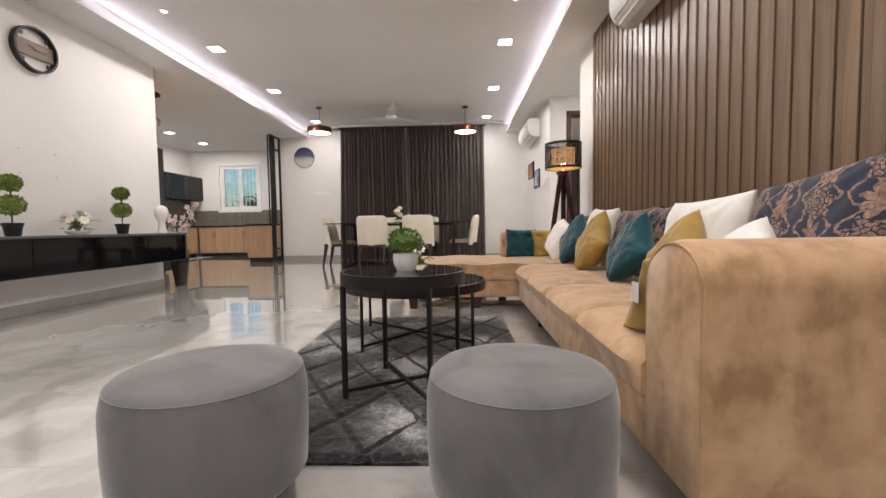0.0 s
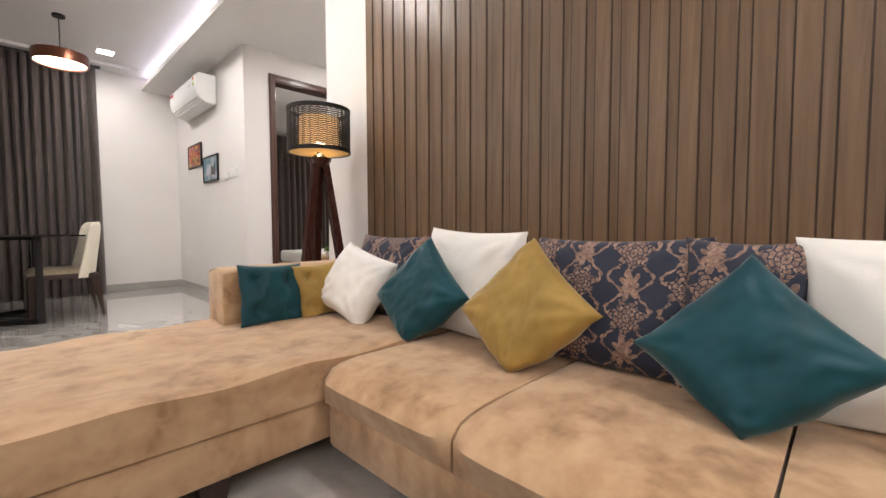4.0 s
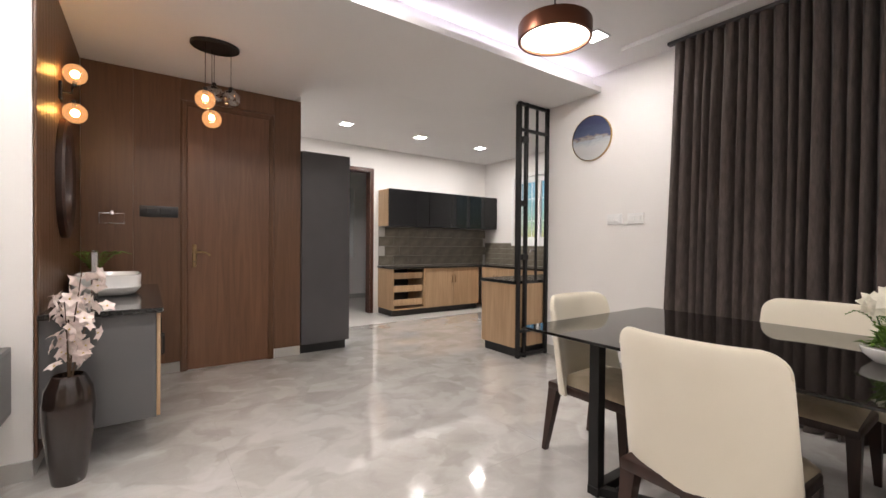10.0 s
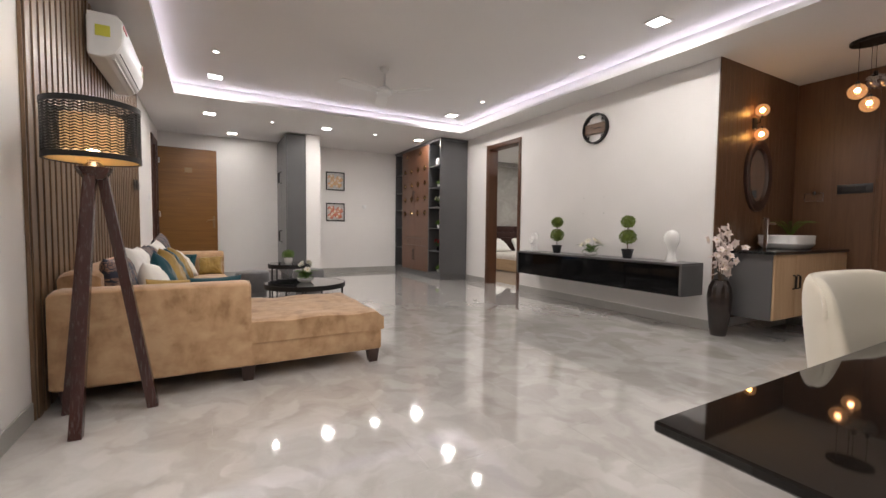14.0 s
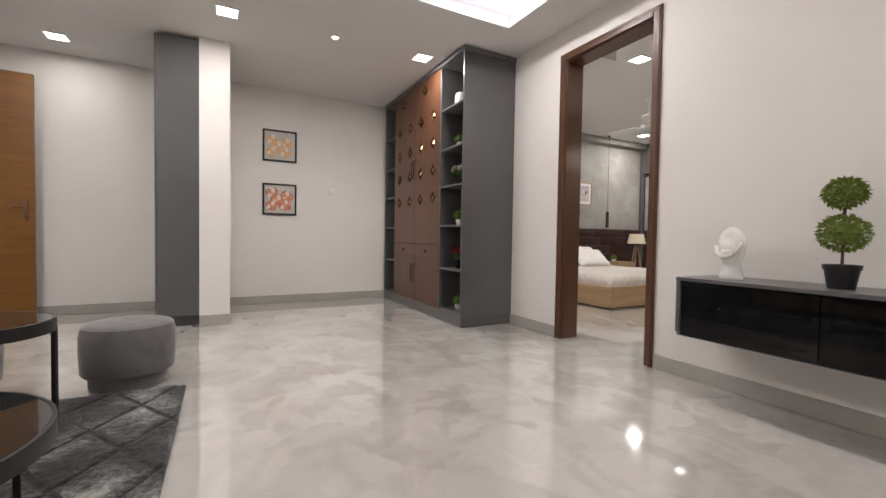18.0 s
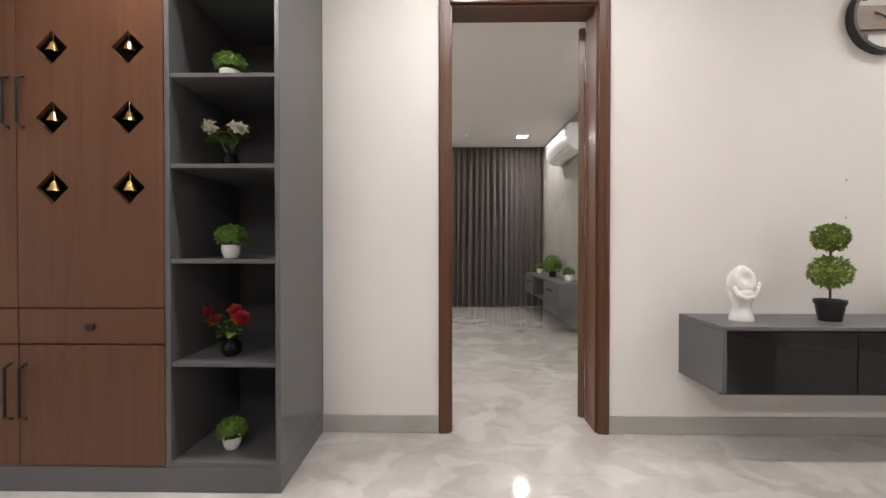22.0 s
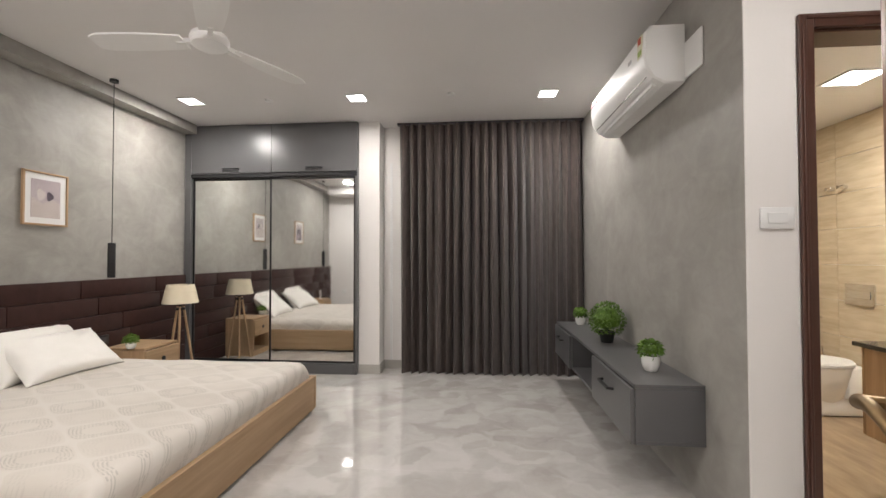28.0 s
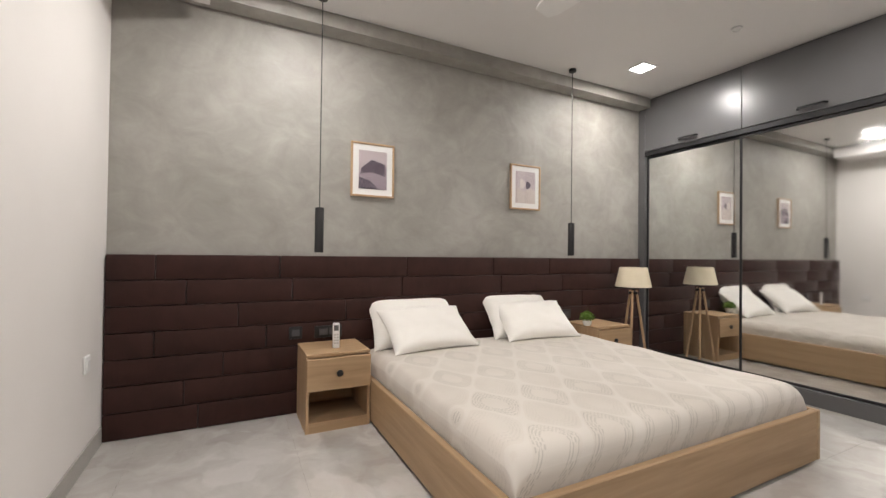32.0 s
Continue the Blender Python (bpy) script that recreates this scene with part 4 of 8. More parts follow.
# ---------------------------------------------------------------- living: sofa
def sofa():
    s = thing("sofa", (0, 0, 0), 0, "tan suede corner sofa with a chaise and dark wooden feet", "sofa")
    part("base", bx(0.975, 1.90, 0.95, 3.36, 0.085, 0.25, 0.018, 2), M_SUEDE, s)
    part("chaise_base", bx(0.015, 1.90, 3.375, 4.37, 0.10, 0.255, 0.018, 2), M_SUEDE, s)

    def seat(x0, x1, y0, y1, z0, z1, name="seat_cushion", seed=0, lip=0.03, fr=6, tuft=0):
        nx, ny = 28, 20

        def top(u, v):
            a, b = 2 * u - 1, 2 * v - 1
            e = max(0.0, 1 - (-a if a < 0 else 0) ** fr) ** 0.5 * (0.86 + 0.14 * max(0.0, 1 - abs(b) ** 18) ** 0.5)
            x, y = x0 + (x1 - x0) * u, y0 + (y1 - y0) * v
            z = z0 + (z1 - z0) * (0.58 + 0.42 * e) + tuft * 0.006 * math.cos(2 * math.pi * 4 * u) * math.cos(2 * math.pi * 2 * v) + 0.008 * noise.noise(Vector((x * 2.6, y * 2.6, seed))) * e
            return Vector((x - lip * (1 - u) ** 6 * (1 - abs(b) ** 8), y, z))

        def bot(u, v):
            x, y = x0 + (x1 - x0) * u, y0 + (y1 - y0) * v
            return Vector((x, y, z0))
        bm = shell(B(), top, bot, nx, ny)
        part(name, bm, M_SUEDE, s, angle=50)

    for k in range(4):
        y1 = 3.355 - k * 0.602
        seat(0.962, 1.80, y1 - 0.594, y1, 0.245, 0.385, seed=k)
    seat(0.0, 1.80, 3.365, 4.375, 0.25, 0.395, "chaise_cushion", 7, 0.008, 26, 1)
    # back and arms, rounded at the top
    def bolster(y0, y1, x0, x1, z0, z1, along, name, rise=0.62, w_in=1.0):
        n = 14
        bm = B()
        prof = []
        w = (x1 - x0) if along == "y" else (y1 - y0)
        r = w / 2
        for k in range(n + 1):
            a = math.pi * k / n
            prof.append((-math.cos(a) * r, z1 - r * rise + math.sin(a) * r * rise))
        prof = [(-r, z0), (-r * 1.0, z0 + 0.02)] + prof + [(r * w_in, z0 + 0.26), (r * w_in, z0)]
        c = (x0 + x1) / 2 if along == "y" else (y0 + y1) / 2
        a0, a1 = (y0, y1) if along == "y" else (x0, x1)
        rings = []
        steps = [0, 0.015, 0.035] + [0.035 + (1 - 0.07) * k / 10 for k in range(1, 10)] + [0.965, 0.985, 1]
        for st in steps:
            edge = min(st, 1 - st)
            k = 1 - 0.035 * max(0.0, (0.035 - edge) / 0.035) ** 2
            pos = a0 + (a1 - a0) * st
            ring = []
            for p, z in prof:
                q, zz = c + p * k, z0 + (z - z0) * (k if z > z0 else 1)
                ring.append(bm.verts.new((q, pos, zz) if along == "y" else (pos, q, zz)))
            rings.append(ring)
        for A_, B_ in zip(rings, rings[1:]):
            for i in range(len(prof)):
                j = (i + 1) % len(prof)
                bm.faces.new([A_[i], A_[j], B_[j], B_[i]])
        bm.faces.new(rings[0])
        bm.faces.new(rings[-1][::-1])
        part(name, bm, M_SUEDE, s, angle=60)
        if name == "back":
            return
        # piping round the front edge
        tb = B()
        pts = [((c + p * 0.99, a0 + 0.010 * (1 if a1 > a0 else -1), z) if along == "y" else (a0 + 0.006, c + p * 0.975, z0 + (z - z0) * 0.985)) for p, z in prof[1:-1]]
        tube(tb, pts, 0.0035, seg=6)
        part("piping", tb, M_SUEDE, s)

    bolster(0.93, 4.18, 1.70, 1.905, 0.12, 0.742, "y", "back", 0.30)
    bolster(0.703, 0.968, 0.978, 1.90, 0.095, 0.672, "x", "arm", 0.85)
    bolster(4.172, 4.385, 0.91, 1.90, 0.12, 0.655, "x", "arm", 0.22)
    for x, y in ((1.045, 0.765), (1.84, 0.765), (1.05, 1.95), (1.05, 2.75), (0.07, 3.43), (0.07, 4.31), (0.93, 4.31), (0.62, 3.43), (1.83, 4.3)):
        part("foot", leg(B(), x, y, x, y, 0.0, 0.125, 0.030, 0.044), M_DARKLEG, s)
    return s


sofa()


def cushion(x, y, z, w, h, t, yaw, lean, spin, mat, label, tuft=0, seed=0):
    """A loose cushion resting on the sofa: it faces -x at yaw 0, leans back by lean, and is spun in its own plane."""
    c = thing("cushion", (x, y, z), 0, label, "cushion", "loose cushions on the sofa")
    rot = Matrix.Rotation(radians(-90 + yaw), 4, "Z") @ Matrix.Rotation(radians(-lean), 4, "X")
    half = Matrix.Translation((0, 0, h / 2))
    m = rot @ half @ Matrix.Rotation(radians(spin), 4, "Y") @ half.inverted()
    bm = pillow(B(), w, h, t, m, 40, tuft, seed)
    low = min(v.co.z for v in bm.verts)
    sink = 0.13 if 20 < abs(spin) < 60 else 0.05
    for v in bm.verts:
        v.co.z -= low
        if v.co.z < sink:
            v.co.z = 0.45 * v.co.z + 0.55 * sink
    bmesh.ops.translate(bm, verts=bm.verts, vec=(0, 0, -0.55 * sink))
    cover = part("cover", bm, mat, c, angle=60)
    if tuft:
        for p in range(tuft):
            for q in range(tuft):
                pos = m @ Vector((w / 2 * (2 * (p + 0.5) / tuft - 1), -t * 0.19, h / 2 + h / 2 * (2 * (q + 0.5) / tuft - 1))) + Vector((0, 0, -low))
                part("button", lathe(B(), [(0, -0.006), (0.010, -0.002), (0.010, 0.004), (0, 0.008)], pos, 10), mat, cover)
    return c


_S = 0.375
for _a in ((1.585, 3.86, _S, 0.56, 0.46, 0.15, 0, 14, 0, M_DAMASK, "navy damask cushion with bronze flowers, leaning on the sofa back"),
           (1.575, 3.28, _S, 0.54, 0.48, 0.16, 0, 12, 2, M_WHITEC, "large cream cotton cushion leaning on the sofa back"),
           (1.585, 2.66, _S, 0.60, 0.46, 0.15, 0, 14, -1, M_DAMASK, "navy damask cushion with bronze flowers, leaning on the sofa back"),
           (1.58, 2.28, _S, 0.30, 0.46, 0.14, 4, 12, 1, M_DAMASK, "navy damask cushion half hidden behind a teal one"),
           (1.575, 1.86, _S, 0.62, 0.47, 0.16, 0, 12, -2, M_WHITEC, "large cream cotton cushion leaning on the sofa back"),
           (1.58, 1.25, _S, 0.58, 0.50, 0.15, -4, 13, -7, M_DAMASK, "navy damask cushion with bronze flowers beside the sofa arm"),
           (1.36, 3.86, _S, 0.40, 0.36, 0.15, 8, 26, 16, M_WHITEC, "small cream cushion tilted on the chaise end"),
           (1.37, 3.38, _S, 0.37, 0.37, 0.13, 4, 20, 42, M_TEAL, "teal satin cushion standing on its corner"),
           (1.36, 2.86, _S, 0.38, 0.38, 0.15, 0, 22, 40, M_MUST, "mustard satin cushion standing on its corner"),
           (1.37, 2.24, _S, 0.36, 0.36, 0.14, 0, 24, 42, M_TEAL, "teal satin cushion standing on its corner"),
           (1.36, 1.74, _S, 0.36, 0.36, 0.14, -6, 26, 40, M_MUST, "mustard satin cushion standing on its corner"),
           (1.33, 1.31, _S, 0.35, 0.35, 0.14, -6, 32, 34, M_WHITEC, "small cream cushion standing on its corner"),
           (1.10, 4.055, 0.385, 0.31, 0.30, 0.10, 90, 10, 2, M_TEAL, "teal tufted cushion leaning on the sofa arm", 2),
           (1.36, 4.04, 0.385, 0.30, 0.29, 0.10, 94, 10, -3, M_MUST, "mustard tufted cushion leaning on the sofa arm", 2),
           (1.145, 1.15, 0.374, 0.28, 0.265, 0.16, -96, 30, -4, M_MUST, "mustard cushion with a white tag, leaning on the sofa arm"),
           (1.45, 1.09, 0.37, 0.30, 0.30, 0.10, -90, 18, 3, M_TEAL, "teal tufted cushion leaning on the sofa arm", 2)):
    _c = cushion(*_a[:11], *(_a[11:] or (0,)), seed=_a[1] * 3)
    if "tag" in _a[10]:
        part("tag", bx(-0.154, -0.152, -0.105, -0.060, 0.105, 0.165, 0.0005, 1), M_PLASTW, _c, "white care tag")


# ---------------------------------------------------------------- living: rug
def rug(x0, x1, y0, y1):
    n = Nodes("shaggy_rug")
    v = n.coords()
    sep = n.node("SeparateXYZ", Vector=v)
    wob = n.math("MULTIPLY", n.math("SUBTRACT", n.noise(v, 3.0, 2), 0.5), 0.10)
    lines = None
    for kx, ky, per in ((1.0, 0.62, 0.30), (-1.0, 0.62, 0.30)):
        k = n.math("ADD", n.math("ADD", n.math("MULTIPLY", sep.outputs[0], kx / per), n.math("MULTIPLY", sep.outputs[1], ky / per)), n.math("MULTIPLY", wob, 1.2))
        f = n.math("ABSOLUTE", n.math("SUBTRACT", n.math("FRACT", k), 0.5))
        m = n.math("GREATER_THAN", f, 0.455)
        lines = m if lines is None else n.math("MAXIMUM", lines, m)
    cell = n.noise(v, 2.6, 2, 0.5)
    pile = n.noise(v, 22, 5, 0.7, 1.5)
    fine = n.noise(v, 150, 3, 0.7)
    k = n.math("ADD", n.math("MULTIPLY", cell, 0.75), n.math("ADD", n.math("MULTIPLY", pile, 0.40), n.math("MULTIPLY", fine, 0.14)))
    col = n.ramp(k, [(0.54, (0.010, 0.010, 0.011)), (0.61, (0.040, 0.041, 0.043)), (0.68, (0.18, 0.18, 0.177)), (0.76, (0.46, 0.455, 0.445))])
    col = n.mix(lines, col, (0.006, 0.006, 0.007))
    n.set(Base_Color=col, Roughness=0.95, Sheen_Weight=0.3, Specular_IOR_Level=0.1)
    n.bump(n.math("ADD", pile, n.math("MULTIPLY", fine, 0.6)), 0.6, 0.010)
    r = thing("rug", ((x0 + x1) / 2, (y0 + y1) / 2, 0), 0, "charcoal and grey shaggy rug with a black diamond lattice", "rug")
    w, d = x1 - x0, y1 - y0
    nx, ny = 120, 170

    def top(u, v):
        x, y = (u - 0.5) * w, (v - 0.5) * d
        g = 0.0
        wob_ = 0.05 * noise.noise(Vector((x * 3, y * 3, 0)))
        for kx, ky, per in ((1.0, 0.62, 0.30), (-1.0, 0.62, 0.30)):
            f = abs(((kx * x + ky * y) / per + wob_) % 1.0 - 0.5)
            g = max(g, max(0.0, (f - 0.44) / 0.06))
        edge = min(u, 1 - u, v, 1 - v)
        wob2 = 0.006 * noise.noise(Vector((x * 20, y * 20, 5))) if edge < 0.001 else 0
        return Vector((x + wob2, y + wob2, (0.024 - 0.010 * g + 0.004 * noise.noise(Vector((x * 40, y * 40, 1)))) * (0.45 if edge < 0.006 else 1)))

    def bot(u, v):
        return Vector(((u - 0.5) * w, (v - 0.5) * d, 0.001))
    part("woven_top", shell(B(), top, bot, nx, ny), n.m, r, angle=80)


rug(-0.45, 0.80, 1.02, 3.01)


# ---------------------------------------------------------------- living: nesting tables, stools
def coffee_table(x, y, r, h, rz, label):
    t = thing("coffee_table", (x, y, 0.020), rz, label, "coffee table", "nesting coffee tables")
    h -= 0.020
    part("tray_rim", lathe(B(), [(r - 0.012, h - 0.052), (r, h - 0.052), (r, h - 0.001), (r - 0.003, h), (r - 0.010, h), (r - 0.012, h - 0.052)], seg=64), M_BLACKM, t)
    part("top", lathe(B(), [(0, h - 0.014), (r - 0.0125, h - 0.014), (r - 0.0125, h - 0.001), (0, h - 0.001)], seg=64), M_GLASSB, t, "smoked glass top")
    q = r * 0.70
    for k, (sx, sy) in enumerate(((-1, -1), (1, -1), (1, 1), (-1, 1))):
        part("leg", tube(B(), [(sx * q, sy * q, 0.0), (sx * q, sy * q, h - 0.05)], 0.0085, square=True), M_BLACKM, t)
    part("brace", tube(B(), [(-q, -q, 0.035), (q, q, 0.035)], 0.007, square=True), M_BLACKM, t)
    part("brace", tube(B(), [(-q, q, 0.036), (q, -q, 0.036)], 0.007, square=True), M_BLACKM, t)
    return t


coffee_table(0.235, 1.58, 0.262, 0.53, -16, "tall round black metal table with a smoked glass top")
coffee_table(0.195, 2.42, 0.44, 0.385, 8, "low round black metal table with a smoked glass top")


def pouf(x, y, seed):
    o = thing("ottoman", (x, y, 0), seed * 40, "round grey velvet ottoman with a welted seat", "ottoman", "grey ottomans")
    part("plinth", lathe(B(), [(0, 0.0), (0.175, 0.0), (0.188, 0.012), (0.190, 0.10), (0.18, 0.112)], seg=48), M_GREYV, o)
    part("body", lathe(B(), [(0.185, 0.085), (0.214, 0.087), (0.224, 0.10), (0.229, 0.20), (0.229, 0.30), (0.227, 0.318), (0.219, 0.353)], seg=56), M_GREYV, o, angle=60)
    part("seat", lathe(B(), [(0.2185, 0.3525), (0.208, 0.364), (0.19, 0.370), (0.15, 0.375), (0.08, 0.378), (0, 0.379)], seg=56), M_GREYV, o, angle=60)
    bm = B()
    tube(bm, [(0.2185 * math.cos(a * math.pi / 28), 0.2185 * math.sin(a * math.pi / 28), 0.3535) for a in range(57)], 0.0022, seg=5)
    part("seam", bm, M_GREYV, o)


pouf(-0.155, 0.835, 0)
pouf(0.618, 0.835, 1)


# ---------------------------------------------------------------- small plants and ornaments
def pot_profile(r, h, kind="cup"):
    if kind == "cup":
        return [(0, 0), (r * 0.62, 0), (r * 0.72, h * 0.06), (r * 0.93, h * 0.4), (r, h * 0.75), (r * 0.96, h), (r * 0.88, h), (r * 0.86, h * 0.86), (0, h * 0.84)]
    if kind == "bowl":
        return [(0, 0), (r * 0.55, 0), (r * 0.62, h * 0.1), (r * 0.92, h * 0.55), (r, h * 0.95), (r * 0.96, h), (r * 0.9, h * 0.9), (0, h * 0.8)]
    return [(0, 0), (r * 0.70, 0), (r * 0.72, h * 0.03), (r * 0.92, h * 0.80), (r * 1.0, h * 0.80), (r * 1.02, h), (r * 0.9, h), (r * 0.88, h * 0.88), (0, h * 0.86)]


def bush(name, x, y, z, pot_r, pot_h, ball_r, label, pot_mat=M_CERAM, kind="cup", flat=0.85, leaves=260, mat=M_LEAF, size=0.016, seed=1, group="", low=-0.55):
    rng = random.Random(seed)
    t = thing(name, (x, y, z), rng.uniform(0, 360), label, "potted plant", group)
    pot = part("pot", lathe(B(), pot_profile(pot_r, pot_h, kind), seg=28), pot_mat, t)
    part("soil", lathe(B(), [(0, pot_h * 0.85), (pot_r * 0.85, pot_h * 0.86), (0, pot_h * 0.93)], seg=18), M_SOIL, pot)
    c = (0, 0, pot_h + ball_r * flat * 0.62)
    bm = ball_leaves(B(), c, ball_r, leaves, size, rng, flat, low)
    lathe(bm, [(0, -ball_r * flat * 0.6), (ball_r * 0.7, -ball_r * flat * 0.3), (ball_r * 0.80, ball_r * 0.1), (ball_r * 0.5, ball_r * flat * 0.6), (0, ball_r * flat * 0.78)], c, 14)
    part("foliage", bm, mat, t, angle=0)
    return t


def topiary(x, y, z, label, seed, k=1.0):
    rng = random.Random(seed)
    t = thing("topiary", (x, y, z), rng.uniform(0, 360), label, "potted plant", "topiary trees on the television unit")
    pot = part("pot", lathe(B(), pot_profile(0.056 * k, 0.09 * k, "taper"), seg=26), M_PLASTB, t)
    part("soil", lathe(B(), [(0, 0.078 * k), (0.048 * k, 0.079 * k), (0, 0.083 * k)], seg=16), M_SOIL, pot)
    part("stem", tube(B(), [(0, 0, 0.07 * k), (0.002, 0.001, 0.40 * k)], 0.006), M_TWIG, t)
    for zc, r in ((0.207 * k, 0.073 * k), (0.354 * k, 0.060 * k)):
        bm = ball_leaves(B(), (0, 0, zc), r, 440, 0.018 * k, rng, 0.88)
        lathe(bm, [(0, -0.66 * r), (0.6 * r, -0.45 * r), (0.8 * r, 0), (0.6 * r, 0.45 * r), (0, 0.66 * r)], (0, 0, zc), 14)
        part("foliage", bm, M_LEAF2, t, angle=0)
    return t


def flower(bm, p, d, r, petals, rng):
    """Cupped petals round a point."""
    d = d.normalized()
    u = d.orthogonal().normalized()
    w = d.cross(u)
    for k in range(petals):
        a = 2 * math.pi * k / petals + rng.uniform(-0.15, 0.15)
        o = math.cos(a) * u + math.sin(a) * w
        leaf(bm, p, o + d * 0.35, d, r, r * 0.85, 0.12)


def arrangement(x, y, z, label, seed, bowl=(0.085, 0.035), blooms=5, height=0.20, bloom_r=0.035, fern=6, mat=M_PETALW, pot_mat=M_CERAM, kind="bowl", spread=0.10, heart=True, lean=0.0, name="flower_arrangement", leafn=60, face=None):
    rng = random.Random(seed)
    t = thing(name, (x, y, z), 0 if face else rng.uniform(0, 360), label, "flower arrangement")
    br, bh = bowl
    part("bowl" if kind == "bowl" else "vase", lathe(B(), pot_profile(br, bh, kind), seg=32), pot_mat, t)
    st, lf = B(), B()
    for k in range(blooms):
        a = 2 * math.pi * k / blooms + rng.uniform(-0.4, 0.4)
        rr = spread * rng.uniform(0.35, 1.0)
        top_ = Vector((rr * math.cos(a) + lean, rr * math.sin(a), bh + height * rng.uniform(0.38, 1.0)))
        base = Vector((0.15 * br * math.cos(a), 0.15 * br * math.sin(a), bh * 0.8))
        tube(st, [base, (base + top_) / 2 + Vector((0, 0, 0.015)), top_], 0.0022, seg=5)
        d = (top_ - Vector((0, 0, bh * 0.3))).normalized() + Vector((math.cos(a), math.sin(a), 0)) * 0.7
        if face:
            d = Vector(face) + Vector((rng.uniform(-.4, .4), rng.uniform(-.4, .4), rng.uniform(-.2, .3)))
        d.normalize()
        pe = B()
        flower(pe, top_, d, bloom_r, 8, rng)
        flower(pe, top_ + d * bloom_r * 0.12, d, bloom_r * 0.62, 6, rng)
        bloom = part("bloom", pe, mat, t, angle=0)
        if heart:
            part("heart", lathe(B(), [(0, -0.004), (bloom_r * 0.22, 0), (0, bloom_r * 0.2)], top_ + d * bloom_r * 0.15, 8), M_YELLOW, bloom)
    for k in range(fern):
        a = 2 * math.pi * (k + 0.3) / max(1, fern) + rng.uniform(-0.3, 0.3)
        ln = spread * rng.uniform(1.1, 1.7)
        pts = [Vector((math.cos(a) * ln * s, math.sin(a) * ln * s, bh * 0.9 + height * 0.55 * math.sin(s * 2.2))) for s in (0, 0.25, 0.5, 0.75, 1.0)]
        tube(st, pts, 0.0016, 0.0008, 4)
        for s in range(1, 12):
            f = s / 12 * 4
            i = min(3, int(f))
            p = pts[i].lerp(pts[i + 1], f - i)
            d = (pts[i + 1] - pts[i]).normalized()
            for sg in (-1, 1):
                side = d.cross(Vector((0, 0, 1))) * sg
                leaf(lf, p, side + d * 0.7, Vector((0, 0, 1)), 0.028 * (1.15 - s / 14), 0.009)
    for k in range(leafn):
        a, e = rng.uniform(0, 6.28), rng.uniform(0.1, 1.3)
        d = Vector((math.cos(a) * math.cos(e), math.sin(a) * math.cos(e), math.sin(e)))
        leaf(lf, Vector((0, 0, bh * 0.85)) + d * spread * rng.uniform(0.15, 0.75), d + Vector((rng.uniform(-.4, .4), rng.uniform(-.4, .4), 0)), Vector((0, 0, 1)), 0.045 * rng.uniform(0.7, 1.2), 0.026)
    part("stems", st, M_LEAFD, t)
    part("leaves", lf, M_LEAF, t, angle=0)
    return t


bush("potted_plant", 0.248, 1.565, 0.527, 0.055, 0.075, 0.075, "round green artificial plant in a white pot on the tall table", seed=11, leaves=330)
arrangement(0.20, 2.45, 0.385, "white artificial flowers and ferns in a low white bowl", 5, (0.095, 0.045), 5, 0.17, 0.045, 9, leafn=90)


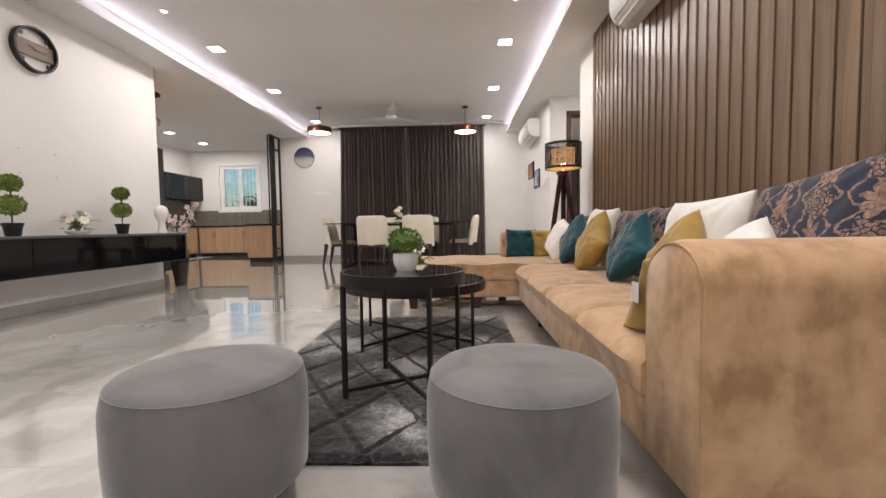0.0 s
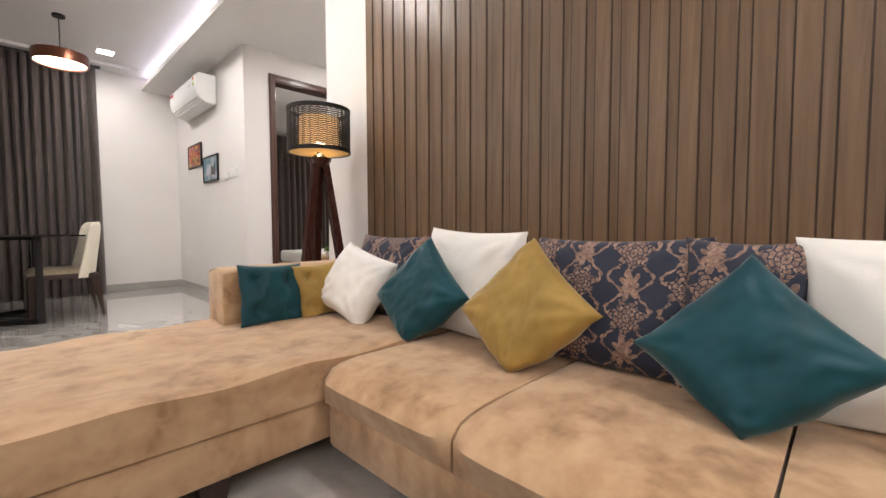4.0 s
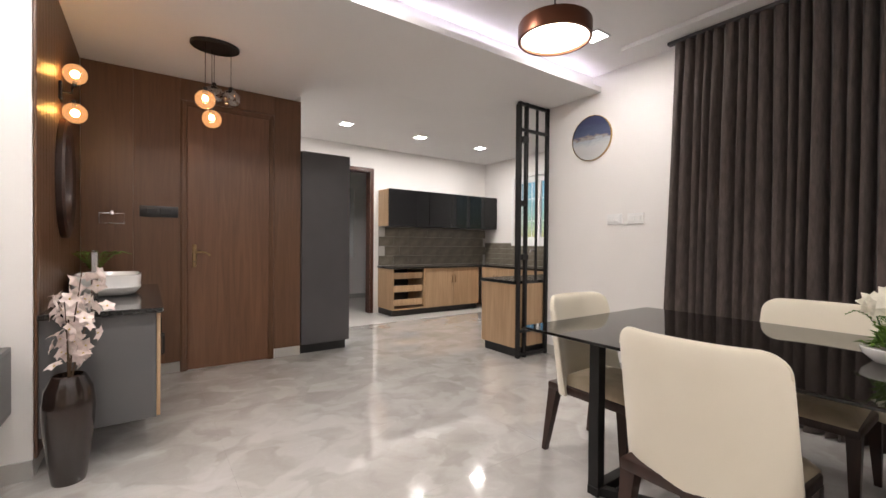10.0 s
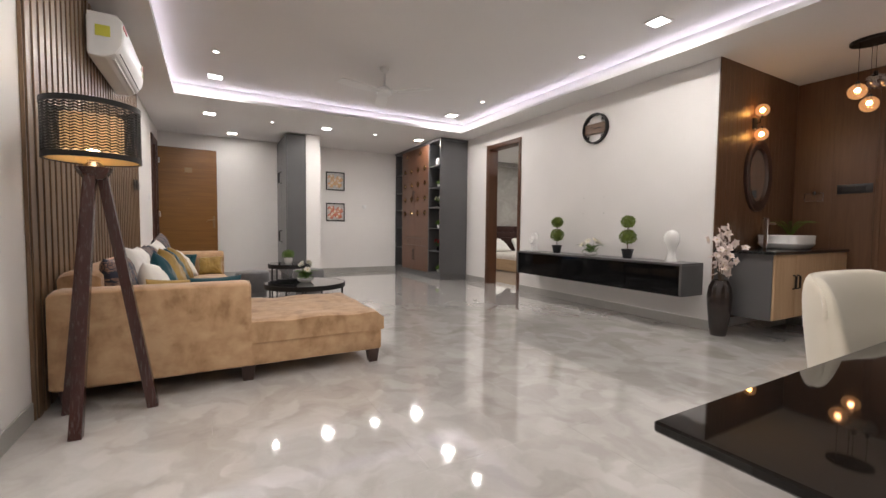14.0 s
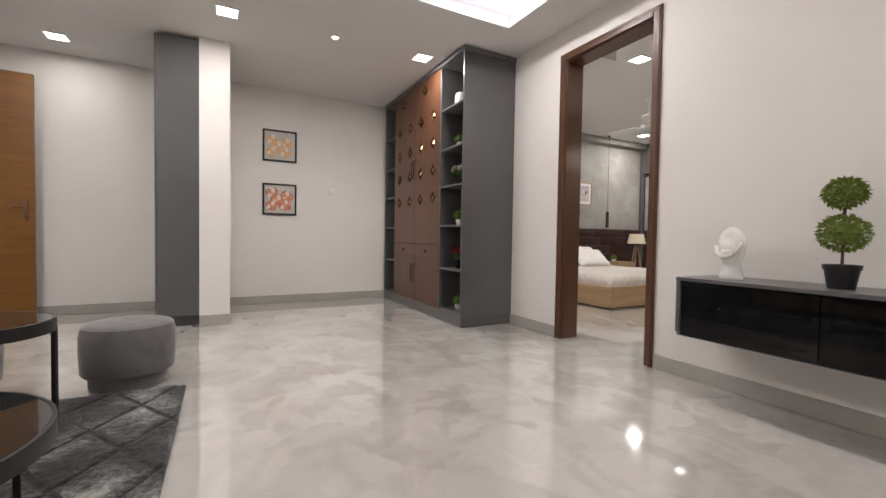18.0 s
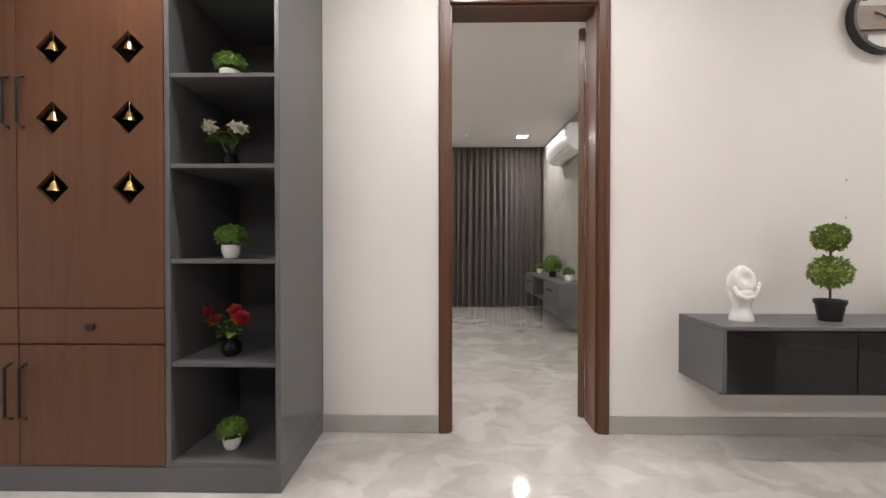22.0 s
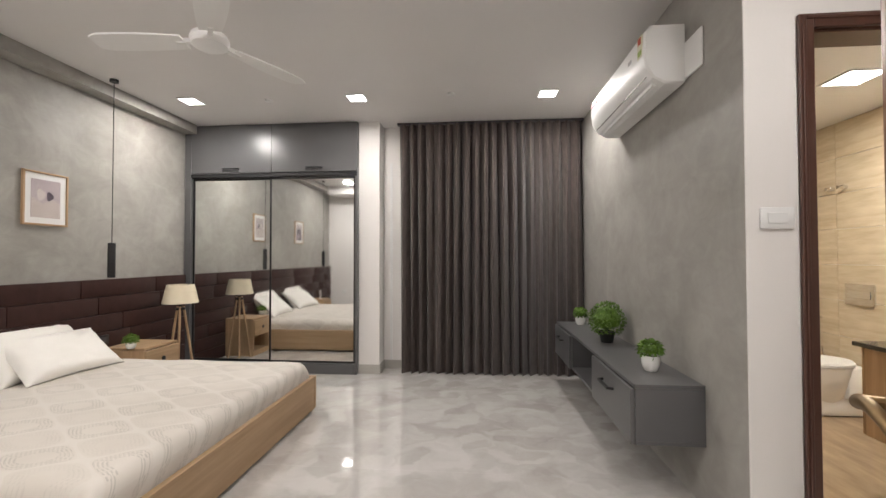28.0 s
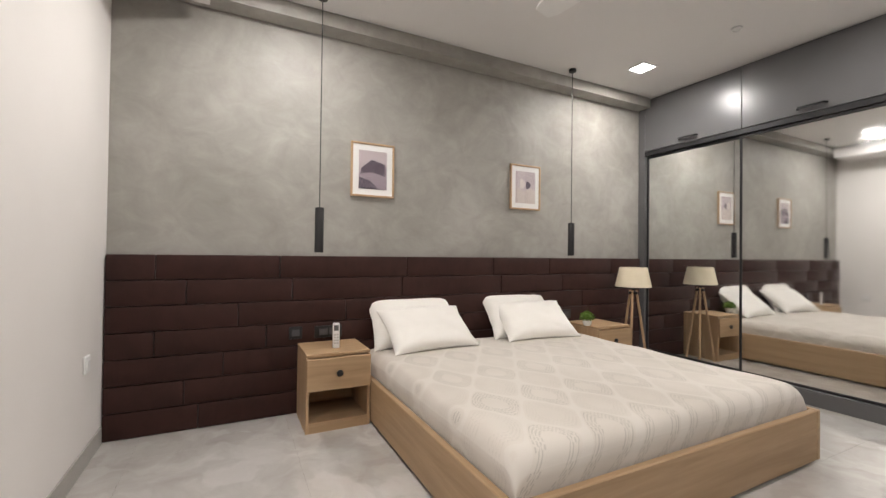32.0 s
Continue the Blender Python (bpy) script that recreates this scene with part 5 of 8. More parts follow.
# ---------------------------------------------------------------- living: tripod lamp
def tripod_lamp(x, y):
    t = thing("floor_lamp", (x, y, 0), 0, "lit tripod floor lamp with a black woven drum shade", "floor lamp")
    for a in (195, 318, 75):
        fx, fy = 0.225 * math.cos(radians(a)), 0.225 * math.sin(radians(a))
        bm = tube(B(), [(fx, fy, 0.0), (fx * 0.14, fy * 0.14, 1.27)], 0.025, 0.022, square=True)
        part("leg", bm, M_MAHOG, t)
    part("hub", lathe(B(), [(0, 1.24), (0.045, 1.24), (0.075, 1.285), (0.078, 1.30), (0.05, 1.305), (0.02, 1.33), (0, 1.33)], seg=24), M_MAHOG, t)
    R, z0, z1 = 0.195, 1.345, 1.600
    band = lambda z: lathe(B(), [(R - 0.006, z - 0.013), (R + 0.005, z - 0.013), (R + 0.005, z + 0.013), (R - 0.006, z + 0.013), (R - 0.006, z - 0.013)], seg=64)
    shade = part("shade", band(z1), M_BLACKM, t, "black open-weave shade")
    part("band", band(z0), M_BLACKM, shade)
    rows, seg = 17, 192
    for k in range(rows):
        z = z0 + 0.022 + (z1 - z0 - 0.044) * k / (rows - 1)
        pts = [((R) * math.cos(2 * math.pi * i / seg), R * math.sin(2 * math.pi * i / seg), z + 0.0036 * math.sin(2 * math.pi * i / seg * 32)) for i in range(seg + 1)]
        part("woven_strand", tube(B(), pts, 0.0046, seg=4), M_BLACKM, shade)
    for k in range(24):
        a = 2 * math.pi * k / 24
        part("rib", tube(B(), [((R - 0.003) * math.cos(a), (R - 0.003) * math.sin(a), z0), ((R - 0.003) * math.cos(a), (R - 0.003) * math.sin(a), z1)], 0.0016, seg=4), M_BLACKM, shade)
    part("inner_shade", lathe(B(), [(0.125, z0 + 0.035), (0.125, z1 - 0.045), (0.123, z1 - 0.045), (0.123, z0 + 0.035), (0.125, z0 + 0.035)], seg=40), M_CLOTH, t, "cream inner lampshade")
    part("bottom_diffuser", lathe(B(), [(0.03, z0 - 0.009), (R - 0.008, z0 - 0.009), (R - 0.008, z0 - 0.007), (0.03, z0 - 0.007), (0.03, z0 - 0.009)], seg=48), M_GOLDC, t, "golden cloth disc under the shade")
    part("bulb", lathe(B(), [(0, 1.36), (0.015, 1.36), (0.03, 1.40), (0.034, 1.44), (0.02, 1.475), (0, 1.482)], seg=18), M_WARM, t)
    lamp = new("lamp_bulb_light", bpy.data.lights.new("lamp_bulb_light", "POINT"))
    lamp.data.energy, lamp.data.color, lamp.data.shadow_soft_size = 0.8, (1.0, 0.76, 0.50), 0.04
    lamp.location = (x, y, 1.50)


tripod_lamp(1.645, 4.575)


# ---------------------------------------------------------------- air conditioners
def split_ac(x, y, z, rz, label, film=False):
    """Wall unit: back in the xz plane at y 0, front towards -y; x, z its lower middle."""
    a = thing("air_conditioner", (x, y, z), rz, label, "air conditioner", "split air conditioners")
    w, h, d = 1.08, 0.325, 0.215
    prof = [(0.0, 0.0), (-0.10, 0.0), (-0.165, 0.035), (-0.205, 0.10), (-d, 0.17), (-d + 0.006, 0.285), (-d + 0.04, h), (0.0, h)]
    bm = B()
    steps = [(-w / 2, 0.96), (-w / 2 + 0.012, 1.0), (w / 2 - 0.012, 1.0), (w / 2, 0.96)]
    rings = [[bm.verts.new((sx, p * k if p < 0 else p, h / 2 + (q - h / 2) * k)) for p, q in prof] for sx, k in steps]
    for r0, r1 in zip(rings, rings[1:]):
        for i in range(len(prof)):
            j = (i + 1) % len(prof)
            bm.faces.new([r0[i], r0[j], r1[j], r1[i]])
    bm.faces.new(rings[0])
    bm.faces.new(rings[-1][::-1])
    part("body", bm, M_PLASTW, a, angle=25)
    part("flap", tube(B(), [(-w / 2 + 0.06, -0.140, 0.016), (w / 2 - 0.06, -0.140, 0.016)], 0.010, square=True), M_PLASTW, a)
    part("vent_slot", bx(-w / 2 + 0.05, w / 2 - 0.05, -0.188, -0.181, 0.052, 0.0545), M_GREYL, a, "grey air slot")
    part("display", bx(w / 2 - 0.24, w / 2 - 0.19, -d - 0.001, -d + 0.01, 0.20, 0.22), M_CHROME, a)
    part("energy_label", bx(w / 2 - 0.090, w / 2 - 0.025, -d - 0.0015, -d + 0.004, 0.165, 0.285), plain("label_paper", (0.70, 0.68, 0.50), 0.5), a, "white and yellow energy label")
    part("energy_bar", bx(w / 2 - 0.084, w / 2 - 0.031, -d - 0.0025, -d, 0.176, 0.206), plain("label_green", (0.30, 0.42, 0.06), 0.5), a)
    part("energy_star", bx(w / 2 - 0.080, w / 2 - 0.035, -d - 0.0025, -d, 0.240, 0.278), plain("label_red", (0.55, 0.06, 0.03), 0.5), a)
    part("brand_strip", bx(-w / 2 + 0.02, -w / 2 + 0.17, -d - 0.0012, -d + 0.004, 0.235, 0.262), plain("label_pink", (0.60, 0.10, 0.13), 0.5), a, "red sticker")
    part("wall_plate", bx(-w / 2 + 0.03, w / 2 - 0.03, 0.0, 0.012, 0.03, h - 0.03), M_PLASTW, a)
    return a


split_ac(1.917, 7.905, 2.275, -90, "white split air conditioner with an energy label on the dining wall")
_ac = split_ac(1.900, 2.755, 2.262, -90, "white split air conditioner on the slatted panel above the sofa")
part("side_label", bx(-0.5425, -0.539, -0.135, -0.045, 0.15, 0.23), plain("label_lemon", (0.62, 0.60, 0.08), 0.5), _ac, "yellow round warranty label")


# ---------------------------------------------------------------- ceiling fans
def fan(x, y, z_ceiling, drop, rz):
    t = thing("ceiling_fan", (x, y, z_ceiling), rz, "white three-blade ceiling fan, at rest", "ceiling fan", "ceiling fans")
    part("canopy", lathe(B(), [(0, 0.0), (0.055, 0.0), (0.05, -0.03), (0.02, -0.06), (0, -0.06)], seg=24), M_PLASTW, t)
    part("rod", tube(B(), [(0, 0, -0.05), (0, 0, -drop + 0.05)], 0.011), M_PLASTW, t)
    part("motor", lathe(B(), [(0, -drop + 0.06), (0.05, -drop + 0.055), (0.085, -drop + 0.025), (0.095, -drop), (0.085, -drop - 0.03), (0.045, -drop - 0.05), (0, -drop - 0.055)], seg=32), M_PLASTW, t)
    for k in range(3):
        m = Matrix.Rotation(radians(120 * k), 4, "Z")
        bm = B()
        n = 10
        f, b = [], []
        for i in range(n + 1):
            s = i / n
            px = 0.13 + 0.47 * s
            hw = 0.052 + 0.020 * math.sin(s * 2.6) - (0.02 * max(0, s - 0.92) / 0.08)
            for sg, store in ((1, f), (-1, b)):
                store.append([bm.verts.new(m @ Vector((px, sg * hw, -drop - 0.006 + sg * 0.008 + dz))) for dz in (0.004, -0.004)])
        for i in range(n):
            bm.faces.new([f[i][0], f[i + 1][0], b[i + 1][0], b[i][0]])
            bm.faces.new([f[i][1], b[i][1], b[i + 1][1], f[i + 1][1]])
            bm.faces.new([f[i][0], f[i][1], f[i + 1][1], f[i + 1][0]])
            bm.faces.new([b[i][0], b[i + 1][0], b[i + 1][1], b[i][1]])
        bm.faces.new([f[0][0], b[0][0], b[0][1], f[0][1]])
        bm.faces.new([f[n][0], f[n][1], b[n][1], b[n][0]])
        bl = part("blade", bm, M_PLASTW, t)
        part("bracket", tube(B(), [m @ Vector((0.07, 0, -drop)), m @ Vector((0.17, 0, -drop - 0.006))], 0.012, square=True), M_PLASTW, bl)


fan(-0.70, 2.55, 2.90, 0.28, 15)
fan(-0.70, 7.28, 2.90, 0.24, 40)
fan(-5.63, 0.16, 2.76, 0.36, 35)


# ---------------------------------------------------------------- dining
def dining_table():
    t = thing("dining_table", (-0.605, 7.62, 0), 0, "dining table with a dark glass top on a black steel frame", "dining table")
    part("tabletop", bx(-1.29, 1.29, -0.61, 0.61, 0.778, 0.792, 0.003, 1), M_TABLEG, t, "dark glossy glass top", angle=10)
    for sx in (-1, 1):
        fr = B()
        x = sx * 0.98
        tube(fr, [(x, -0.40, 0.025), (x, -0.40, 0.775)], 0.026, square=True)
        part("leg", fr, M_BLACKM, t)
        part("leg", tube(B(), [(x, 0.40, 0.025), (x, 0.40, 0.775)], 0.026, square=True), M_BLACKM, t)
        part("foot_bar", bx(x - 0.03, x + 0.03, -0.43, 0.43, 0.0, 0.045, 0.004, 1), M_BLACKM, t)
        part("top_bar", bx(x - 0.026, x + 0.026, -0.43, 0.43, 0.738, 0.777, 0.004, 1), M_BLACKM, t)
        part("floor_brace", tube(B(), [(x, -0.40, 0.022), (sx * 0.2, 0.0, 0.022)], 0.02, square=True), M_BLACKM, t)
        part("floor_brace", tube(B(), [(x, 0.40, 0.022), (sx * 0.2, 0.0, 0.022)], 0.02, square=True), M_BLACKM, t)
    part("stretcher", bx(-0.98, 0.98, -0.02, 0.02, 0.74, 0.776, 0.004, 1), M_BLACKM, t)
    return t


dining_table()


def dining_chair(at, rz):
    """Faces +y: the back stands at -y."""
    c = thing("dining_chair", at, rz, "cream upholstered dining chair with a curved back and dark wooden legs", "chair", "chairs round the dining table")
    hw = 0.256

    R = 0.075

    def outline(a, v):
        w = hw * (1.05 - 0.045 * v) + 0.010
        x = a * w
        over = max(0.0, abs(x) - (w - R))
        drop = R - math.sqrt(max(0.0, R * R - over * over))
        low = 0.378 + 0.010 - math.sqrt(max(0.0, 0.010 ** 2 - max(0.0, abs(x) - (w - 0.010)) ** 2))
        z = low + (0.912 - drop - low) * v
        wrap = 0.115 * abs(a) ** 2.4 * (1 - 0.25 * v)
        return Vector((x, -0.235 - 0.07 * v + wrap, z))

    def sheet(s):
        def p(u, v):
            a = math.sin((2 * u - 1) * math.pi / 2)
            vv = math.sin(v * math.pi / 2)
            body = max(0.0, (1 - abs(a) ** 10) * (1 - vv ** 10)) ** 0.5
            return outline(a, vv) + Vector((0, s * (0.006 + 0.026 * body), 0))
        return p
    back = part("backrest", shell(B(), sheet(-1), sheet(1), 26, 16), M_CREAM, c, angle=60)
    rim = B()
    tube(rim, [outline(math.cos(k * math.pi / 30), 1.0) + Vector((0, -0.006, -0.002)) for k in range(31)], 0.004, seg=6)
    part("piping", rim, M_CREAM, back, angle=60)

    def top(u, v):
        a, b = 2 * u - 1, 2 * v - 1
        e = max(0.0, (1 - abs(a) ** 6) * (1 - abs(b) ** 6)) ** 0.4
        return Vector((a * (0.225 - 0.02 * (1 - v)), -0.21 + 0.44 * v, 0.425 + 0.055 * e))

    def bot(u, v):
        a = 2 * u - 1
        return Vector((a * (0.225 - 0.02 * (1 - v)), -0.21 + 0.44 * v, 0.415))
    part("seat", shell(B(), top, bot, 14, 14), M_TAUPE, c, angle=60)
    part("seat_frame", bx(-0.235, 0.235, -0.27, 0.225, 0.372, 0.42, 0.012, 2), M_DARKLEG, c)
    for sx in (-1, 1):
        part("leg", leg(B(), sx * 0.22, 0.215, sx * 0.21, 0.195, 0.0, 0.38, 0.014, 0.026), M_DARKLEG, c)
        part("leg", leg(B(), sx * 0.215, -0.30, sx * 0.205, -0.235, 0.0, 0.38, 0.014, 0.028), M_DARKLEG, c)
    return c


_ch = dining_chair((-1.02, 7.15, 0), -1)
for _x, _y, _r in ((-0.24, 7.165, 2), (-1.02, 8.17, 180), (-0.22, 8.19, 178), (-1.73, 7.58, -90), (0.52, 7.54, 92)):
    copy_thing(_ch, pose(_x, _y, 0, 0, 0, _r))

arrangement(-0.661, 7.644, 0.792, "white gerbera flowers in a low white bowl on the dining table", 22, (0.085, 0.055), 6, 0.235, 0.058, 3, spread=0.085, leafn=110, face=(0.1, -1.0, 0.35))


def remote(x, y, z, rz):
    r = thing("remote_control", (x, y, z), rz, "white remote control standing upright", "remote control")
    part("body", bx(-0.022, 0.022, -0.010, 0.010, 0.0, 0.165, 0.006, 2), M_PLASTW, r)
    part("screen", bx(-0.015, 0.015, -0.012, -0.009, 0.115, 0.150, 0.001, 1), M_GREYL, r)
    for k in range(4):
        for s in (-1, 1):
            part("key", bx(s * 0.008 - 0.005, s * 0.008 + 0.005, -0.0115, -0.0095, 0.03 + k * 0.018, 0.038 + k * 0.018, 0.001, 1), M_SKIRT, r)


remote(-0.468, 7.685, 0.792, 4)


def drum_pendant(x, y):
    t = thing("pendant_light", (x, y, 2.90), 0, "drum pendant with a copper rim and glowing diffuser, lit", "pendant lamp", "drum pendants over the dining table")
    part("canopy", lathe(B(), [(0, 0), (0.05, 0), (0.05, -0.022), (0, -0.022)], seg=28), M_BLACKM, t)
    part("rod", tube(B(), [(0, 0, -0.02), (0, 0, -0.37)], 0.005), M_BLACKM, t)
    part("drum", lathe(B(), [(0, -0.365), (0.210, -0.365), (0.215, -0.375), (0.215, -0.465), (0.198, -0.465), (0.198, -0.385), (0, -0.385)], seg=64), M_COPPER, t)
    part("diffuser", lathe(B(), [(0, -0.44), (0.197, -0.44), (0.192, -0.452), (0, -0.458)], seg=48), M_PEND, t)


drum_pendant(-2.04, 7.42)
drum_pendant(0.61, 7.60)


def curtain(name, x0, x1, y, z0, z1, label, pleats, axis="x", amp=0.054, seed=0, group="", split=None, gap=-0.02, front=-1, flare=0.0):
    """A pair of pleated curtains hung in one plane."""
    t = thing(name, (0, 0, 0), 0, label, "curtain", group)
    rng = random.Random(seed)
    mid = (x0 + x1) / 2 if split is None else split
    halves = ((x0, mid - gap / 2), (mid + gap / 2, x1))
    for h, (a, b) in enumerate(halves):
        nu, nv = pleats * 12, 14
        ph = [rng.uniform(-0.35, 0.35) for _ in range(pleats + 2)]
        am = [rng.uniform(0.62, 1.3) for _ in range(pleats + 2)]
        bm = B()

        def at(u, v, off):
            s = u * pleats
            s += 0.42 * noise.noise(Vector((s * 0.55, 0.25 * v, seed * 3.1 + h))) * min(1.0, s, pleats - s) * (1.15 - 0.4 * v)
            k = int(min(s, pleats - 1))
            f = s - k
            p = ph[k] * (1 - f) + ph[k + 1] * f
            mm = am[k] * (1 - f) + am[k + 1] * f
            grow = 0.45 + 0.55 * min(1.0, (1 - v) * 4 + 0.15)
            fold = abs(math.sin(math.pi * s + 0.5 * p * (1 - v)))
            wave = front * amp * mm * grow * (2.25 * fold ** 0.8 - 1.3)
            wave += 0.16 * amp * math.sin(4 * math.pi * s + 1.2 + p) * (1 - 0.5 * v)
            wave += 0.010 * noise.noise(Vector((s * 0.7, v * 2.2, seed + h)))
            x = a + (b - a) * u + 0.020 * math.sin(2 * math.pi * s * 1.0 + 1.0) * (1 - v) + 0.012 * (1 - v) * math.sin(s * 0.8)
            x -= flare * (1 - v) * ((1 - u) ** 3 if h == 0 else 0.0)
            z = z0 + (z1 - z0) * v
            return Vector((x, y + wave + off, z)) if axis == "x" else Vector((y + wave + off, x, z))
        shell(bm, lambda u, v: at(u, v, 0.0), lambda u, v: at(u, v, 0.004), nu, nv)
        part("curtain_panel", bm, M_CURT, t, angle=80)
    rail = bx(x0 - 0.04, x1 + 0.04, y - 0.025, y + 0.025, z1 - 0.002, z1 + 0.022) if axis == "x" else bx(y - 0.025, y + 0.025, x0 - 0.02, x1 + 0.02, z1 - 0.002, z1 + 0.022)
    part("rail", rail, M_CHAR, t)
    return t


curtain("curtain", -2.10, 1.03, 8.97, 0.006, 2.872, "floor-length dark taupe pleated curtains, drawn closed, in the dining area", 19, amp=0.046, seed=2, split=-0.667, gap=0.05, flare=0.09)


# ---------------------------------------------------------------- pictures and plates on walls
def picture(x, y, z, w, h, rz, frame_mat, print_mats, label, mat_w=0.0, depth=0.022, fw=0.018, shapes=()):
    """A framed picture hung in the xz plane, facing -y; x, z its middle."""
    t = thing("picture", (x, y, z), rz, label, "picture")
    for nm, a, b, c, d in (("frame", -w / 2, w / 2, h / 2 - fw, h / 2), ("frame", -w / 2, w / 2, -h / 2, -h / 2 + fw), ("frame", -w / 2, -w / 2 + fw, -h / 2 + fw, h / 2 - fw), ("frame", w / 2 - fw, w / 2, -h / 2 + fw, h / 2 - fw)):
        part(nm, bx(a, b, -depth, 0.0, c, d, 0.002, 1), frame_mat, t)
    iw, ih = w / 2 - fw, h / 2 - fw
    if mat_w:
        part("mount", bx(-iw, iw, -0.012, -0.004, -ih, ih), M_PLASTW, t)
        iw, ih = iw - mat_w, ih - mat_w
    sheet = part("print", bx(-iw, iw, -0.014, -0.005, -ih, ih), print_mats[0], t)
    for k, (m, pts) in enumerate(shapes):
        bm = B()
        y_ = -0.0146 - 0.0006 * k
        f = bm.faces.new([bm.verts.new((px * iw, y_, pz * ih)) for px, pz in pts])
        ext = bmesh.ops.extrude_face_region(bm, geom=[f])["geom"]
        bmesh.ops.translate(bm, verts=[q for q in ext if isinstance(q, bmesh.types.BMVert)], vec=(0, -0.0004, 0))
        part("printed_shape", bm, m, sheet, angle=0)
    part("glass", bx(-iw, iw, -0.0185, -0.0175, -ih, ih), M_GLASS, t)
    return t


def petal(cx, cz, a, ln, w):
    u, v = (math.cos(a), math.sin(a)), (-math.sin(a), math.cos(a))
    return tuple((cx + u[0] * p * ln + v[0] * q * w, cz + u[1] * p * ln + v[1] * q * w) for p, q in ((0, 0), (0.45, 0.5), (0.8, 0.35), (1, 0), (0.8, -0.35), (0.45, -0.5)))


def blob(cx, cz, r, n=9, ph=0.0):
    return tuple((cx + r * (1 + 0.15 * math.cos(3 * a + ph)) * math.cos(a), cz + r * (1 + 0.15 * math.cos(3 * a + ph)) * math.sin(a)) for a in (2 * math.pi * k / n for k in range(n)))


def clear_glass(name):
    m = bpy.data.materials.new(name)
    m.use_nodes = True
    nt = m.node_tree
    tr, gl, mx = (nt.nodes.new(k) for k in ("ShaderNodeBsdfTransparent", "ShaderNodeBsdfGlossy", "ShaderNodeMixShader"))
    gl.inputs["Roughness"].default_value = 0.02
    mx.inputs[0].default_value = 0.05
    nt.links.new(tr.outputs[0], mx.inputs[1])
    nt.links.new(gl.outputs[0], mx.inputs[2])
    nt.links.new(mx.outputs[0], nt.nodes["Material Output"].inputs[0])
    return m


M_GLASS = clear_glass("clear_glass")
_red = splash("print_red", [(0.10, 0.14, 0.08), (0.32, 0.035, 0.02), (0.42, 0.06, 0.03), (0.62, 0.40, 0.06), (0.12, 0.05, 0.03)], 9, 1)
_blue = splash("print_blue", [(0.02, 0.05, 0.15), (0.06, 0.22, 0.30), (0.45, 0.48, 0.52), (0.02, 0.02, 0.03)], 7, 3)
_pat = [plain("print_paint", c, 0.5) for c in ((0.55, 0.04, 0.02), (0.66, 0.36, 0.04), (0.10, 0.16, 0.09), (0.40, 0.03, 0.03), (0.05, 0.02, 0.02), (0.62, 0.16, 0.04))]
_rng = random.Random(4)
_strokes = [(_pat[k % 6], blob(_rng.uniform(-0.8, 0.8), _rng.uniform(-0.75, 0.75), _rng.uniform(0.10, 0.19), 9, _rng.uniform(0, 6))) for k in range(20)]
picture(1.928, 8.235, 1.785, 0.55, 0.30, -90, M_BLACKM, [_red], "small black-framed red and yellow abstract print on the dining wall", shapes=_strokes)
picture(1.928, 7.63, 1.565, 0.52, 0.31, -90, M_BLACKM, [_blue], "small black-framed blue and grey print on the dining wall", shapes=((plain("print_pale", (0.55, 0.56, 0.60), 0.5), ((-0.75, -0.5), (-0.2, 0.45), (0.1, 0.35), (0.15, -0.5))), (plain("print_black", (0.012, 0.010, 0.014), 0.5), ((0.05, -0.55), (0.15, 0.30), (0.45, -0.05), (0.70, 0.5), (0.75, -0.6)))))
_tl = plain("print_teal", (0.10, 0.24, 0.20), 0.5)


_tones = [plain("print_tone", c, 0.5) for c in ((0.62, 0.66, 0.50), (0.44, 0.55, 0.24), (0.66, 0.56, 0.54), (0.50, 0.34, 0.38), (0.70, 0.70, 0.62), (0.36, 0.42, 0.26))]
PETALS_ = [(_tl, ((-0.3, 0.98), (0.98, 0.98), (0.98, 0.70), (0.1, 0.72)))]
_rng = random.Random(17)
for _cx, _cz, _r, _t0 in ((0.45, 0.20, 0.52, 0), (-0.42, 0.50, 0.46, 1), (-0.55, -0.40, 0.42, 4), (0.25, -0.60, 0.36, 2), (0.72, -0.45, 0.26, 5), (-0.05, 0.05, 0.24, 3)):
    for _k in range(13):
        _ln = _r * (1.0 if _k < 7 else 0.62)
        PETALS_.append((_tones[(_t0 + (_rng.random() < 0.45) * (1 + _k % 4)) % 6], petal(_cx, _cz, _k * 0.9 + _rng.uniform(-0.15, 0.15), _ln, _ln * 0.42)))
PETALS_ = [(m, tuple((max(-0.98, min(0.98, p)), max(-0.98, min(0.98, q))) for p, q in pts)) for m, pts in PETALS_]
_suc = splash("print_succulent", [(0.16, 0.12, 0.10), (0.36, 0.42, 0.20), (0.66, 0.66, 0.56), (0.42, 0.24, 0.27), (0.60, 0.55, 0.50)], 8, 5)
picture(3.538, 5.755, 1.92, 0.62, 0.60, -90, M_PLASTW, [_suc], "white-framed print of pale green and pink succulents in the passage", 0.0, 0.03, 0.03, PETALS_)
_rose = splash("print_flower_ground", [(0.52, 0.50, 0.47), (0.60, 0.58, 0.55)], 4, 2)
_or, _ro = splash("print_orange", [(0.66, 0.36, 0.16), (0.76, 0.55, 0.36)], 14, 1), splash("print_coral", [(0.60, 0.16, 0.10), (0.72, 0.36, 0.27)], 14, 2)


